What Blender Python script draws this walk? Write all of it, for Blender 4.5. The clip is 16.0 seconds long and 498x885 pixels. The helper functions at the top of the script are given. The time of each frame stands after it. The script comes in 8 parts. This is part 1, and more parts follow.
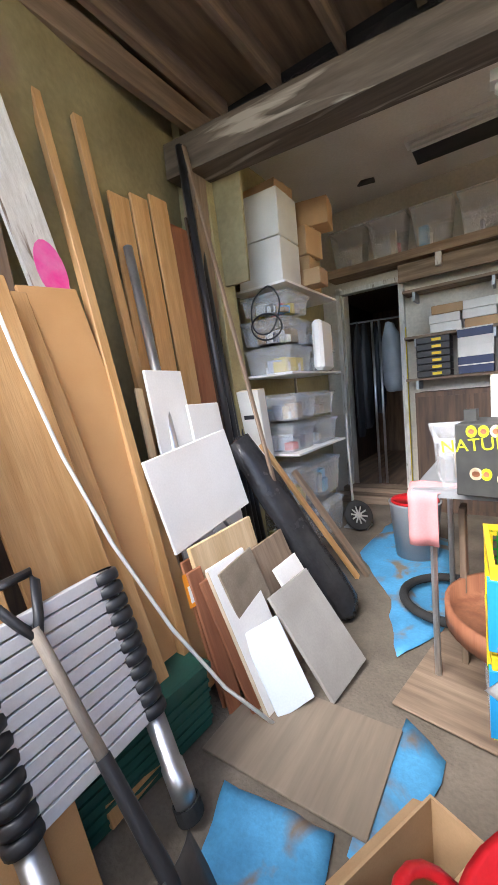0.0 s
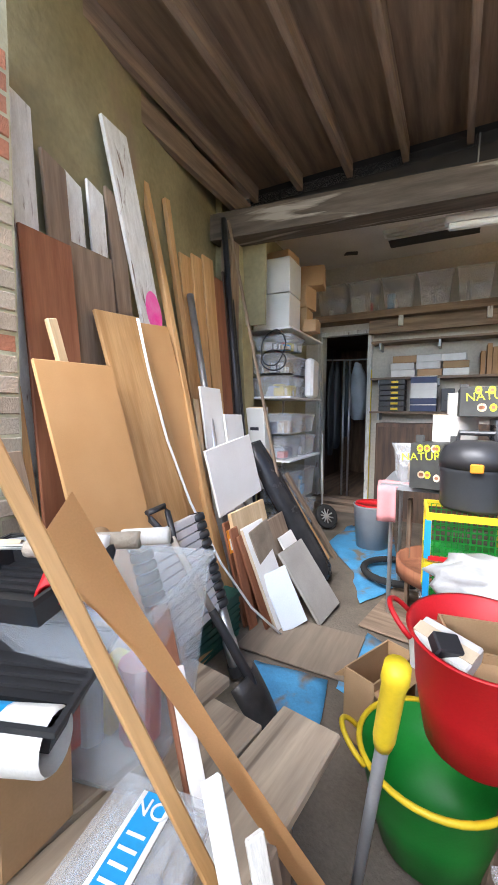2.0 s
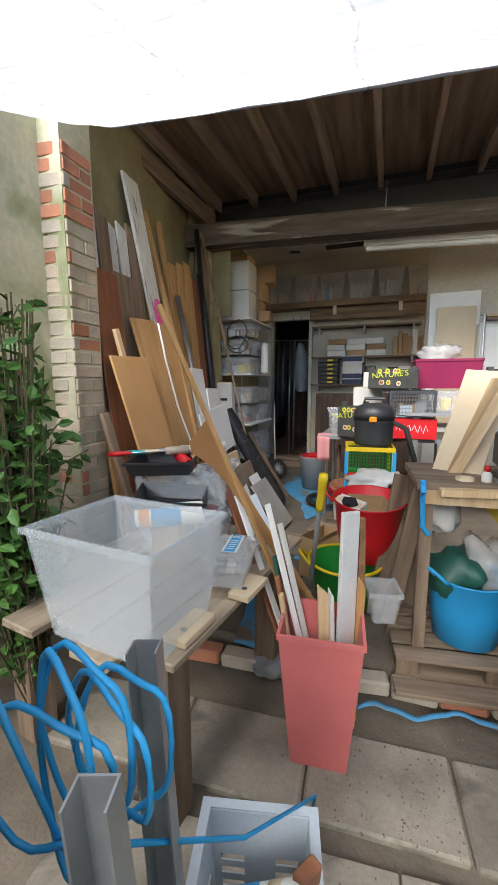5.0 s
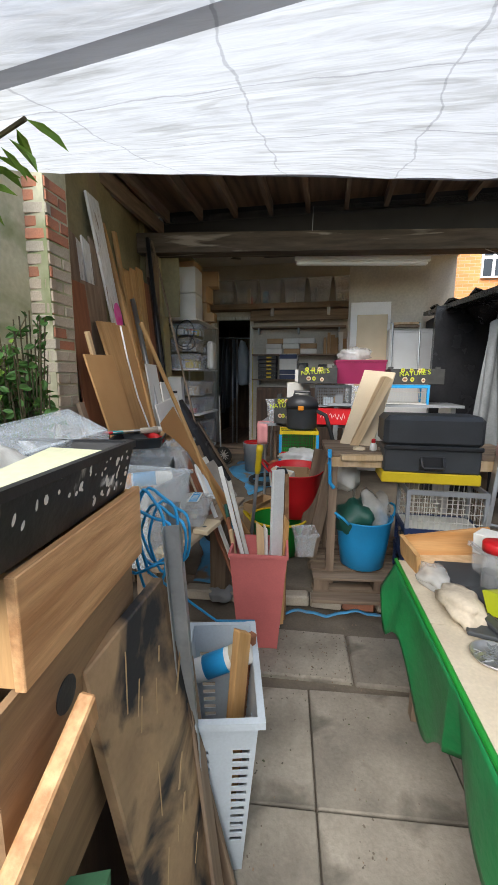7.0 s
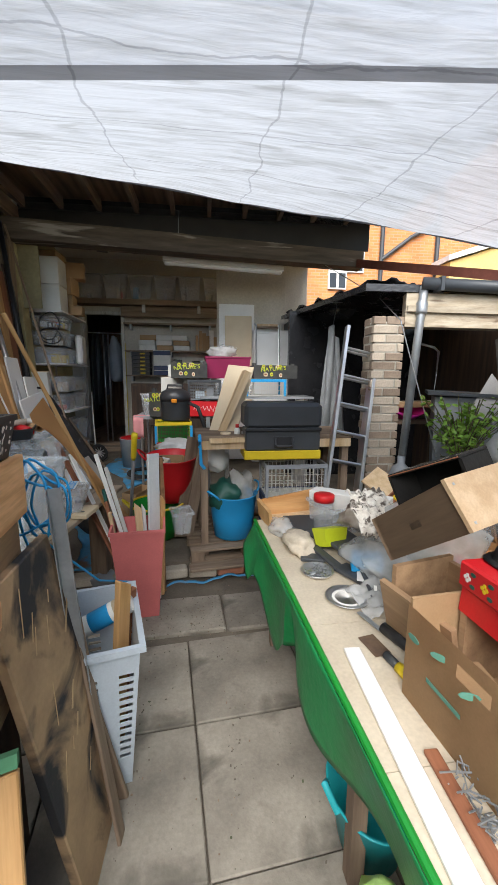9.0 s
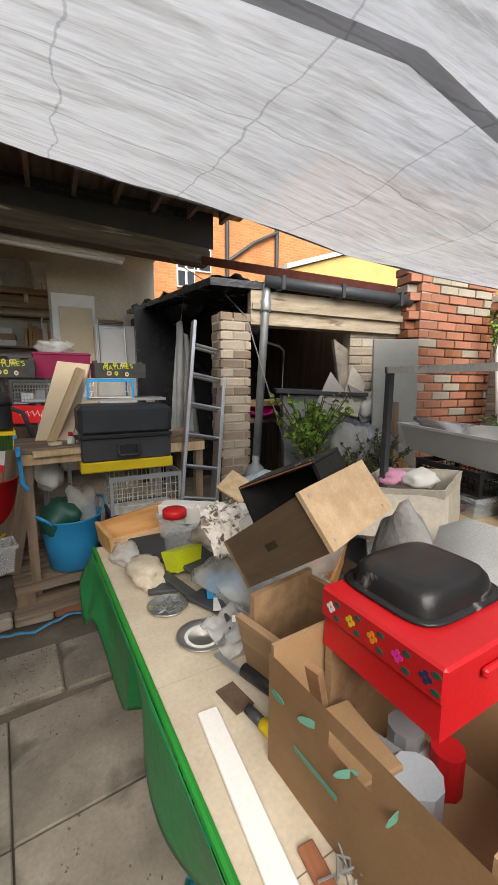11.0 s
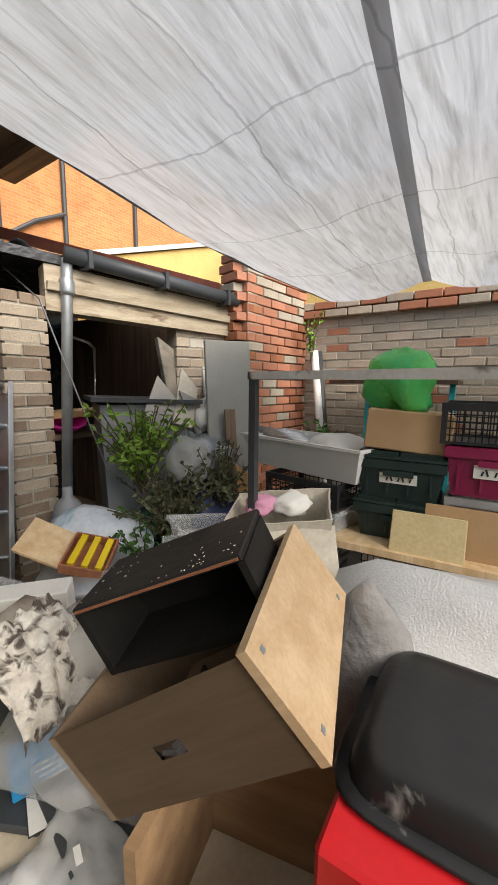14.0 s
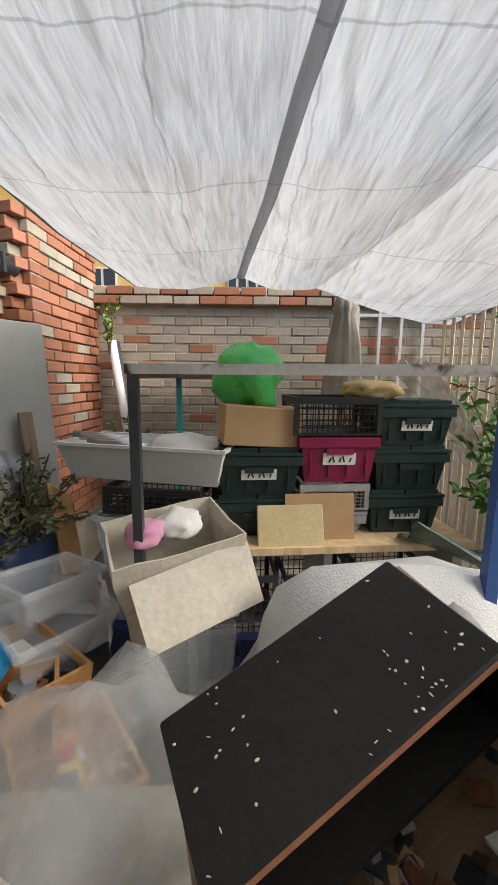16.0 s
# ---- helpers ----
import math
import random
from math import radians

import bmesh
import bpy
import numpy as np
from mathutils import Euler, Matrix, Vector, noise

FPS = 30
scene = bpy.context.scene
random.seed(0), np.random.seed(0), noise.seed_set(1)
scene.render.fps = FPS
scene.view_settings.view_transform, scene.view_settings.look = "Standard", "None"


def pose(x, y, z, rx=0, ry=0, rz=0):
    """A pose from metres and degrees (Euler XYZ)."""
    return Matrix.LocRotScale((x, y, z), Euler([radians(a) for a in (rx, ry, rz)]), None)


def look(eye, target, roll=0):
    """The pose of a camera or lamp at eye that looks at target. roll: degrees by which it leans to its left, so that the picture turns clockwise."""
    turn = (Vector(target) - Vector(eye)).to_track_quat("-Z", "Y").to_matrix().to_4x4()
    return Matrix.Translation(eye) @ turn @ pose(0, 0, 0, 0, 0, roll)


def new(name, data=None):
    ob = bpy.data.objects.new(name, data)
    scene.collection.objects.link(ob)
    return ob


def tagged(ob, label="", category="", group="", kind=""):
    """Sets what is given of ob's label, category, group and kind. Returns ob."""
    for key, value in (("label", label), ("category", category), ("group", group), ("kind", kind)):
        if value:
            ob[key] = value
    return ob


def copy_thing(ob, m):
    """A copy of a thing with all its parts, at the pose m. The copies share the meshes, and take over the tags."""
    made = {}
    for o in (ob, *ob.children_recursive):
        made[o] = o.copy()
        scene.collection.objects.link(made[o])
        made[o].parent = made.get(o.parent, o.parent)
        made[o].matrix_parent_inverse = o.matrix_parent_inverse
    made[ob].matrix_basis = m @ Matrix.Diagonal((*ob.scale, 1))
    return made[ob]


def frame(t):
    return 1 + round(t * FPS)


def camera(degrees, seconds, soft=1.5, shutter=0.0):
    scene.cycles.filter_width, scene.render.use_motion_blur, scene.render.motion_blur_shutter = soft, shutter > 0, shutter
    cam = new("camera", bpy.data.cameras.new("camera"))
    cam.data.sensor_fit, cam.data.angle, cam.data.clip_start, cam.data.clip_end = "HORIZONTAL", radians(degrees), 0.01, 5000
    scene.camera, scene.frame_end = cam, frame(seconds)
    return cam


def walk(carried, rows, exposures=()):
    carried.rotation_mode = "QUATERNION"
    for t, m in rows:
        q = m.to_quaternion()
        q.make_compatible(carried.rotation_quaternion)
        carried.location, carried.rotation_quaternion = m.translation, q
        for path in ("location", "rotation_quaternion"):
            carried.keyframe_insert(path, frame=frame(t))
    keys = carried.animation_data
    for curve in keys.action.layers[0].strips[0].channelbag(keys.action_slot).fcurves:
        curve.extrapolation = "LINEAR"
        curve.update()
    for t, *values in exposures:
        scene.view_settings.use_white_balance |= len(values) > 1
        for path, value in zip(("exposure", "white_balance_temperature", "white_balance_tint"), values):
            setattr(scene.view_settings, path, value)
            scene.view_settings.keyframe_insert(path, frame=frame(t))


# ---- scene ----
cam = camera(65.2, 16.0)
PATH = [
    (0, (-0.179, 0.636, 1.612), (-1.315, 2.266, 1.383), -5.4),
    (0.5, (-0.043, 0.426, 1.606), (-1.158, 2.072, 1.394), -3.1),
    (1, (-0.054, 0.093, 1.625), (-1.128, 1.77, 1.437), -1.2),
    (1.5, (-0.097, -0.136, 1.621), (-1.101, 1.587, 1.465), 0.2),
    (2, (-0.134, -0.391, 1.619), (-1.066, 1.372, 1.465), 0.4),
    (2.5, (-0.086, -0.711, 1.651), (-0.961, 1.081, 1.513), 0.9),
    (3, (-0.019, -0.787, 1.669), (-0.875, 1.017, 1.554), 0.6),
    (3.5, (0.012, -0.928, 1.673), (-0.785, 0.903, 1.554), 0.6),
    (3.7, (0.008, -1.016, 1.674), (-0.779, 0.815, 1.506), 0.7),
    (5.8, (0.141, -1.905, 1.623), (-0.426, -0.012, 1.31), 0.1),
    (6, (0.158, -1.964, 1.631), (-0.386, -0.066, 1.31), 0.4),
    (6.5, (0.227, -2.125, 1.643), (-0.248, -0.21, 1.315), 0.2),
    (7, (0.225, -2.295, 1.654), (-0.155, -0.358, 1.33), 0.4),
    (7.5, (0.223, -2.436, 1.645), (-0.075, -0.487, 1.309), 0.2),
    (8, (0.28, -2.517, 1.622), (0.085, -0.556, 1.282), 0.3),
    (8.5, (0.312, -2.582, 1.616), (0.321, -0.609, 1.289), 0.6),
    (9, (0.308, -2.611, 1.612), (0.532, -0.651, 1.284), 0.5),
    (9.5, (0.333, -2.606, 1.617), (0.764, -0.683, 1.279), 0.4),
    (9.7, (0.33, -2.589, 1.608), (0.846, -0.686, 1.273), 0.4),
    (11.8, (0.564, -2.179, 1.597), (1.644, -0.524, 1.288), 0.5),
    (12, (0.57, -2.143, 1.598), (1.702, -0.522, 1.294), 0.6),
    (12.5, (0.565, -2.063, 1.602), (1.823, -0.537, 1.303), 0.6),
    (13, (0.591, -1.988, 1.59), (1.966, -0.567, 1.29), 0.5),
    (13.5, (0.647, -1.888, 1.586), (2.154, -0.604, 1.303), 0.7),
    (14, (0.684, -1.801, 1.615), (2.304, -0.668, 1.314), 0.5),
    (14.5, (0.684, -1.657, 1.619), (2.443, -0.758, 1.308), 0.7),
    (15, (0.696, -1.506, 1.609), (2.554, -0.833, 1.295), 0.6),
    (15.5, (0.739, -1.378, 1.603), (2.686, -1.029, 1.303), 0.6),
    (16, (0.781, -1.262, 1.618), (2.755, -1.276, 1.296), 0.6),
]
walk(cam, [(t, look(eye, target, roll)) for t, eye, target, roll in PATH], [(0, 2.4, 6100, 12), (1.5, 2.4, 5950, 12), (2.5, 2.0, 6000, 12), (3.5, 1.7, 6300, 10), (6, 0.88, 6300, 8), (9, 0.55, 6200, 8), (12, 0.15, 7000, 10), (16, 0.35, 6800, 8)])


# ---- light ----
world = bpy.data.worlds.new("sky")
world.use_nodes = True
scene.world = world
wn = world.node_tree.nodes
sky = wn.new("ShaderNodeTexSky")
sky.sky_type = "NISHITA"
sky.sun_disc = False
sky.sun_elevation, sky.sun_rotation = radians(42), radians(194)
world.node_tree.links.new(sky.outputs[0], wn["Background"].inputs[0])
wn["Background"].inputs[1].default_value = 0.15
sun = new("sun", bpy.data.lights.new("sun", "SUN"))
sun.data.energy, sun.data.angle, sun.data.color = 5.0, radians(50), (1.0, 0.95, 0.90)
sun.matrix_world = look((-2, -8, 7.5), (0, 0, 0))


# ---- materials ----
def nodes_of(name):
    m = bpy.data.materials.new(name)
    m.use_nodes = True
    return m, m.node_tree.nodes, m.node_tree.links, m.node_tree.nodes["Principled BSDF"]


def mat(name, col, col2=None, rough=0.7, metal=0.0, scale=6.0, bump=0.15, fine=60.0, stretch=(1, 1, 1), vary=0.0, alpha=1.0, spec=0.4, trans=0.0, stain=None, stain_at=0.6):
    """A surface with two scales of variation: broad patches from col to col2, fine grain in brightness and relief, optional stains."""
    m, n, l, b = nodes_of(name)
    col2 = col2 or tuple(c * 0.78 for c in col)
    tc = n.new("ShaderNodeTexCoord")
    mp = n.new("ShaderNodeMapping")
    mp.inputs["Scale"].default_value = stretch
    l.new(tc.outputs["Object"], mp.inputs["Vector"])
    big = n.new("ShaderNodeTexNoise")
    big.inputs["Scale"].default_value, big.inputs["Detail"].default_value = scale, 5
    small = n.new("ShaderNodeTexNoise")
    small.inputs["Scale"].default_value, small.inputs["Detail"].default_value = fine, 4
    l.new(mp.outputs[0], big.inputs["Vector"])
    l.new(mp.outputs[0], small.inputs["Vector"])
    ramp = n.new("ShaderNodeValToRGB")
    ramp.color_ramp.elements[0].position, ramp.color_ramp.elements[1].position = 0.35, 0.68
    ramp.color_ramp.elements[0].color, ramp.color_ramp.elements[1].color = (*col2, 1), (*col, 1)
    l.new(big.outputs[0], ramp.inputs[0])
    grain = n.new("ShaderNodeMapRange")
    g = min(0.22, 0.05 + bump)
    grain.inputs["To Min"].default_value, grain.inputs["To Max"].default_value = 1 - g, 1 + g
    l.new(small.outputs[0], grain.inputs["Value"])
    hsv = n.new("ShaderNodeHueSaturation")
    l.new(ramp.outputs[0], hsv.inputs["Color"])
    last = grain.outputs[0]
    if vary:
        info = n.new("ShaderNodeObjectInfo")
        rnd = n.new("ShaderNodeMapRange")
        rnd.inputs["To Min"].default_value, rnd.inputs["To Max"].default_value = 1 - vary, 1 + vary
        l.new(info.outputs["Random"], rnd.inputs["Value"])
        mul = n.new("ShaderNodeMath")
        mul.operation = "MULTIPLY"
        l.new(last, mul.inputs[0])
        l.new(rnd.outputs[0], mul.inputs[1])
        last = mul.outputs[0]
    l.new(last, hsv.inputs["Value"])
    out = hsv.outputs[0]
    if stain:
        sn = n.new("ShaderNodeTexNoise")
        sn.inputs["Scale"].default_value, sn.inputs["Detail"].default_value, sn.inputs["Distortion"].default_value = scale * 0.7, 8, 0.6
        l.new(mp.outputs[0], sn.inputs["Vector"])
        sr = n.new("ShaderNodeValToRGB")
        sr.color_ramp.elements[0].position, sr.color_ramp.elements[1].position = stain_at - 0.05, stain_at + 0.05
        l.new(sn.outputs[0], sr.inputs[0])
        mix = n.new("ShaderNodeMix")
        mix.data_type = "RGBA"
        l.new(sr.outputs[0], mix.inputs["Factor"])
        l.new(out, mix.inputs["A"])
        mix.inputs["B"].default_value = (*stain, 1)
        out = mix.outputs["Result"]
    l.new(out, b.inputs["Base Color"])
    rr = n.new("ShaderNodeMapRange")
    rr.inputs["To Min"].default_value, rr.inputs["To Max"].default_value = max(0.03, rough - 0.1), min(1, rough + 0.1)
    l.new(big.outputs[0], rr.inputs["Value"])
    l.new(rr.outputs[0], b.inputs["Roughness"])
    b.inputs["Metallic"].default_value = metal
    b.inputs["Specular IOR Level"].default_value = spec
    b.inputs["Alpha"].default_value = alpha
    b.inputs["Transmission Weight"].default_value = trans
    if bump:
        bp = n.new("ShaderNodeBump")
        bp.inputs["Strength"].default_value, bp.inputs["Distance"].default_value = bump, 0.01
        l.new(small.outputs[0], bp.inputs["Height"])
        l.new(bp.outputs[0], b.inputs["Normal"])
    return m


def wood(name, light, dark, rough=0.6, along="Z", scale=1.0, vary=0.1, stain=None, stain_at=0.65):
    """Timber: growth-ring streaks along one axis, patches and pores."""
    s = {"X": (1.2, 14, 14), "Y": (14, 1.2, 14), "Z": (14, 14, 1.2)}[along]
    return mat(name, light, dark, rough, scale=1.3 * scale, fine=9 * scale, stretch=s, bump=0.12, vary=vary, stain=stain, stain_at=stain_at)


W_PINE = wood("pine", (0.62, 0.38, 0.17), (0.46, 0.25, 0.09))
W_PINE_X = wood("pine_lengthwise", (0.66, 0.38, 0.16), (0.50, 0.23, 0.07), along="X")
W_PALE = wood("pale_timber", (0.72, 0.55, 0.34), (0.56, 0.38, 0.20))
W_OLD = wood("weathered_timber", (0.30, 0.22, 0.15), (0.16, 0.11, 0.075), 0.85)
W_OLD_X = wood("weathered_timber_lengthwise", (0.32, 0.24, 0.17), (0.17, 0.12, 0.08), 0.85, along="X")
W_OLD_Y = wood("joist_timber", (0.33, 0.25, 0.19), (0.19, 0.14, 0.105), 0.85, along="Y")
W_DARK = wood("dark_stained_timber_and_shade", (0.13, 0.08, 0.05), (0.06, 0.04, 0.03), 0.7)
W_RED = wood("reddish_timber", (0.36, 0.15, 0.075), (0.24, 0.09, 0.045), 0.6)
KNOTTY = mat("strong_grained_pine", (0.78, 0.48, 0.24), (0.46, 0.235, 0.10), 0.6, scale=3.2, fine=14, stretch=(0.9, 9, 9), bump=0.15)
MOSSY = mat("mossy_render", (0.54, 0.52, 0.37), (0.38, 0.36, 0.24), 0.95, scale=2.5, fine=26, bump=0.4, stain=(0.25, 0.28, 0.14), stain_at=0.60)
W_MDF = mat("mdf", (0.60, 0.35, 0.15), (0.54, 0.30, 0.12), 0.75, scale=3, fine=220, bump=0.04, vary=0.08)
W_PLY = wood("old_plywood", (0.28, 0.195, 0.13), (0.13, 0.09, 0.062), 0.8, along="Y", scale=0.6)
W_PLYX = wood("birch_plywood", (0.55, 0.40, 0.25), (0.44, 0.30, 0.17), 0.6, along="X")
WHITE_BOARD = mat("white_melamine", (0.86, 0.85, 0.82), (0.80, 0.78, 0.74), 0.4, scale=3, fine=90, bump=0.03)
WHITE_OLD = mat("flaking_white_paint", (0.70, 0.69, 0.65), (0.55, 0.53, 0.48), 0.7, scale=7, stretch=(6, 6, 1), stain=(0.20, 0.15, 0.11), stain_at=0.66)
PLASTER = mat("plaster", (0.62, 0.58, 0.50), (0.48, 0.44, 0.36), 0.9, scale=1.2, fine=30, bump=0.2)
WALL_OLIVE = mat("damp_render", (0.36, 0.32, 0.18), (0.23, 0.20, 0.11), 0.92, scale=1.4, fine=24, bump=0.35, stain=(0.30, 0.22, 0.16), stain_at=0.68)
CEIL = mat("white_ceiling_board", (0.70, 0.68, 0.64), (0.60, 0.57, 0.52), 0.85, scale=1.5, fine=40, bump=0.08)
CONCRETE = mat("concrete_slab", (0.36, 0.32, 0.26), (0.21, 0.185, 0.15), 0.88, scale=3.4, fine=70, bump=0.25, vary=0.10, stain=(0.13, 0.115, 0.092), stain_at=0.59)
DIRT = mat("trodden_dirt", (0.21, 0.175, 0.135), (0.12, 0.10, 0.075), 0.95, scale=3.0, fine=60, bump=0.5)
BRICK_G = mat("grey_brown_brick", (0.50, 0.44, 0.35), (0.37, 0.32, 0.25), 0.9, scale=5, fine=90, bump=0.4, vary=0.12, stain=(0.22, 0.22, 0.13), stain_at=0.6)
BRICK_R = mat("orange_red_brick", (0.50, 0.20, 0.11), (0.36, 0.17, 0.11), 0.9, scale=5, fine=90, bump=0.4, vary=0.15, stain=(0.42, 0.36, 0.29), stain_at=0.62)
BRICK_B = mat("buff_brick", (0.55, 0.46, 0.36), (0.40, 0.33, 0.25), 0.9, scale=5, fine=90, bump=0.4, vary=0.13, stain=(0.26, 0.25, 0.17), stain_at=0.6)
MORTAR = mat("mortar", (0.46, 0.42, 0.35), (0.34, 0.31, 0.25), 0.95, scale=5, fine=70, bump=0.5)
BLACKP = mat("black_plastic_and_shade", (0.022, 0.023, 0.025), (0.03, 0.03, 0.032), 0.42, scale=4, fine=120, bump=0.06)
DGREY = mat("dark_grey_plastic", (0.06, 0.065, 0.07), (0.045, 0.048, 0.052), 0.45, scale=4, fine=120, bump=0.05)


# ---- mesh helpers ----
def part(name, bm, material, parent=None, label="", smooth=False):
    me = bpy.data.meshes.new(name)
    bm.normal_update()
    bm.to_mesh(me)
    bm.free()
    me.materials.append(material)
    if smooth:
        for p in me.polygons:
            p.use_smooth = True
    ob = new(name, me)
    if parent is not None:
        ob.parent = parent
    if label:
        ob["label"] = label
    return ob


def thing(name, m, label, category, group="", kind=""):
    ob = new(name)
    ob.empty_display_size = 0.1
    ob.matrix_world = m
    return tagged(ob, label, category, group, kind)


def box(bm, sx, sy, sz, at=(0, 0, 0), rot=(0, 0, 0), bevel=0.0, base=True):
    """Adds a box of that size; base: at is the middle of its underside, else its centre."""
    m = pose(*at, *rot) @ Matrix.Translation((0, 0, sz / 2 if base else 0))
    r = bmesh.ops.create_cube(bm, size=1.0, matrix=m @ Matrix.Diagonal((sx, sy, sz, 1)))
    if bevel:
        es = {e for v in r["verts"] for e in v.link_edges}
        bmesh.ops.bevel(bm, geom=list(es), offset=bevel, segments=1, affect="EDGES")
    return bm


def bx(sx, sy, sz, at=(0, 0, 0), rot=(0, 0, 0), bevel=0.0, base=True):
    return box(bmesh.new(), sx, sy, sz, at, rot, bevel, base)


def lathe(profile, n=28, sx=1.0, sy=1.0, bm=None):
    """A turned shape from (radius, height) pairs, oval if sx and sy differ."""
    bm = bm or bmesh.new()
    rings = [[bm.verts.new((r * sx * math.cos(2 * math.pi * i / n), r * sy * math.sin(2 * math.pi * i / n), z)) for i in range(n)] for r, z in profile]
    for a, b in zip(rings, rings[1:]):
        for i in range(n):
            bm.faces.new((a[i], a[(i + 1) % n], b[(i + 1) % n], b[i]))
    if profile[0][0] > 1e-4:
        bm.faces.new(rings[0][::-1])
    bmesh.ops.remove_doubles(bm, verts=bm.verts, dist=1e-6)
    return bm


def tube(points, r, n=8, bm=None, closed=False):
    """A round bar along points."""
    bm = bm or bmesh.new()
    pts = [Vector(p) for p in points]
    rings = []
    for i, p in enumerate(pts):
        a = pts[i - 1] if i or closed else p
        b = pts[(i + 1) % len(pts)] if i + 1 < len(pts) or closed else p
        d = (b - a).normalized()
        q = d.to_track_quat("Z", "Y")
        rings.append([bm.verts.new(p + q @ Vector((r * math.cos(2 * math.pi * k / n), r * math.sin(2 * math.pi * k / n), 0))) for k in range(n)])
    pairs = list(zip(rings, rings[1:])) + ([(rings[-1], rings[0])] if closed else [])
    for a, b in pairs:
        for k in range(n):
            bm.faces.new((a[k], a[(k + 1) % n], b[(k + 1) % n], b[k]))
    if not closed:
        bm.faces.new(rings[0][::-1])
        bm.faces.new(rings[-1])
    return bm


def hexa(bottom, top, bm=None):
    """A block between two four-cornered rings."""
    bm = bm or bmesh.new()
    a, b = [bm.verts.new(p) for p in bottom], [bm.verts.new(p) for p in top]
    bm.faces.new(a[::-1])
    bm.faces.new(b)
    for i in range(4):
        bm.faces.new((a[i], a[(i + 1) % 4], b[(i + 1) % 4], b[i]))
    return bm


def rough_up(bm, amount, scale=4.0, seed=0.0):
    for v in bm.verts:
        v.co += Vector(noise.noise_vector(v.co * scale + Vector((seed, seed, seed)))) * amount
    return bm


def structure(name, bm, material, label, category="wall", smooth=False):
    return tagged(part(name, bm, material, None, label, smooth), label, category, "", "structure")


# ---- the setting ----
g = bmesh.new()
bmesh.ops.create_grid(g, x_segments=2, y_segments=2, size=120)
structure("ground", g, DIRT, "bare trodden earth of the yard", "ground").location.z = -0.03
structure("floor", bx(5.6, 5.6, 0.10, (0.35, 3.3, -0.02)), DIRT, "dirty workshop floor of bare concrete and dust", "floor")
structure("wall_west", hexa([(-2.05, 0.60, 0), (-2.50, 3.30, 0), (-2.75, 3.30, 0), (-2.30, 0.55, 0)], [(-2.05, 0.60, 4.2), (-2.50, 3.30, 4.2), (-2.75, 3.30, 4.2), (-2.30, 0.55, 4.2)]), WALL_OLIVE, "olive brown damp rendered wall")
structure("wall_west_inner", bx(0.2, 2.95, 4.2, (-2.52, 4.75, 0)), WALL_OLIVE, "olive brown damp rendered wall in the workshop")
structure("wall_back_west", bx(0.35, 0.2, 4.0, (-2.3, 6.1, 0)), PLASTER, "dusty plastered back wall beside the doorway")
structure("wall_back_over", bx(0.75, 0.2, 1.1, (-1.75, 6.1, 2.9)), PLASTER, "dusty plastered wall over the doorway")
structure("wall_back_east", bx(3.9, 0.2, 4.0, (0.57, 6.1, 0)), PLASTER, "dusty plastered back wall behind the shelves")
structure("ceiling", bx(5.0, 2.7, 0.1, (0.05, 5.05, 3.95)), CEIL, "stained white ceiling board with a torn hole", "ceiling")
structure("roof", bx(5.9, 3.3, 0.03, (0.45, 2.15, 4.11)), W_PLY, "stained old plywood roof deck", "ceiling")
structure("wall_yard_west", bx(0.3, 6.0, 3.3, (-2.12, -2.55, 0)), MOSSY, "mossy rendered yard wall")
structure("wall_far", bx(0.25, 5.5, 2.25, (4.45, -2.3, 0)), MORTAR, "weathered brick yard wall")
structure("wall_south", bx(8, 0.25, 2.4, (1, -5.2, 0)), BRICK_G, "plain brick yard wall")
b = hexa([(-2.45, 3.1, 3.38), (2.75, 3.5, 3.30), (2.75, 3.75, 3.30), (-2.45, 3.35, 3.38)], [(-2.45, 3.1, 3.64), (2.75, 3.5, 3.53), (2.75, 3.75, 3.53), (-2.45, 3.35, 3.64)])
structure("beam", b, wood("smoked_beam_timber", (0.17, 0.135, 0.105), (0.085, 0.07, 0.055), 0.9, along="X", scale=0.8, stain=(0.38, 0.34, 0.29), stain_at=0.64), "thick old timber beam with peeling whitewash", "beam")


# ---- builders of kinds of things ----
CARD = mat("cardboard", (0.46, 0.30, 0.16), (0.38, 0.24, 0.12), 0.85, scale=4, fine=150, bump=0.05, vary=0.1)
CARD_W = mat("white_cardboard", (0.72, 0.71, 0.66), (0.62, 0.60, 0.55), 0.8, scale=3, fine=120, bump=0.05, vary=0.05)
CLEAR = mat("clear_plastic", (0.84, 0.86, 0.87), (0.78, 0.80, 0.81), 0.25, scale=3, fine=60, bump=0.02, alpha=0.24)
FROST = mat("frosted_plastic", (0.74, 0.80, 0.84), (0.68, 0.74, 0.78), 0.30, scale=3, fine=60, bump=0.02, alpha=0.27)
FILM = mat("polythene_film", (0.80, 0.80, 0.78), (0.60, 0.60, 0.58), 0.20, scale=9, fine=22, bump=0.7, alpha=0.40)
METAL = mat("aluminium", (0.62, 0.63, 0.63), (0.50, 0.50, 0.50), 0.35, 0.9, scale=6, fine=80, bump=0.04)
GALV = mat("galvanised_steel", (0.42, 0.44, 0.45), (0.32, 0.34, 0.35), 0.5, 0.7, scale=9, fine=80, bump=0.06)
WHITE_ENAMEL = mat("white_enamel", (0.78, 0.78, 0.76), (0.72, 0.71, 0.68), 0.35, scale=3, fine=100, bump=0.02)
RUBBER = mat("black_rubber", (0.02, 0.02, 0.02), (0.03, 0.03, 0.03), 0.8, scale=8, fine=90, bump=0.2)
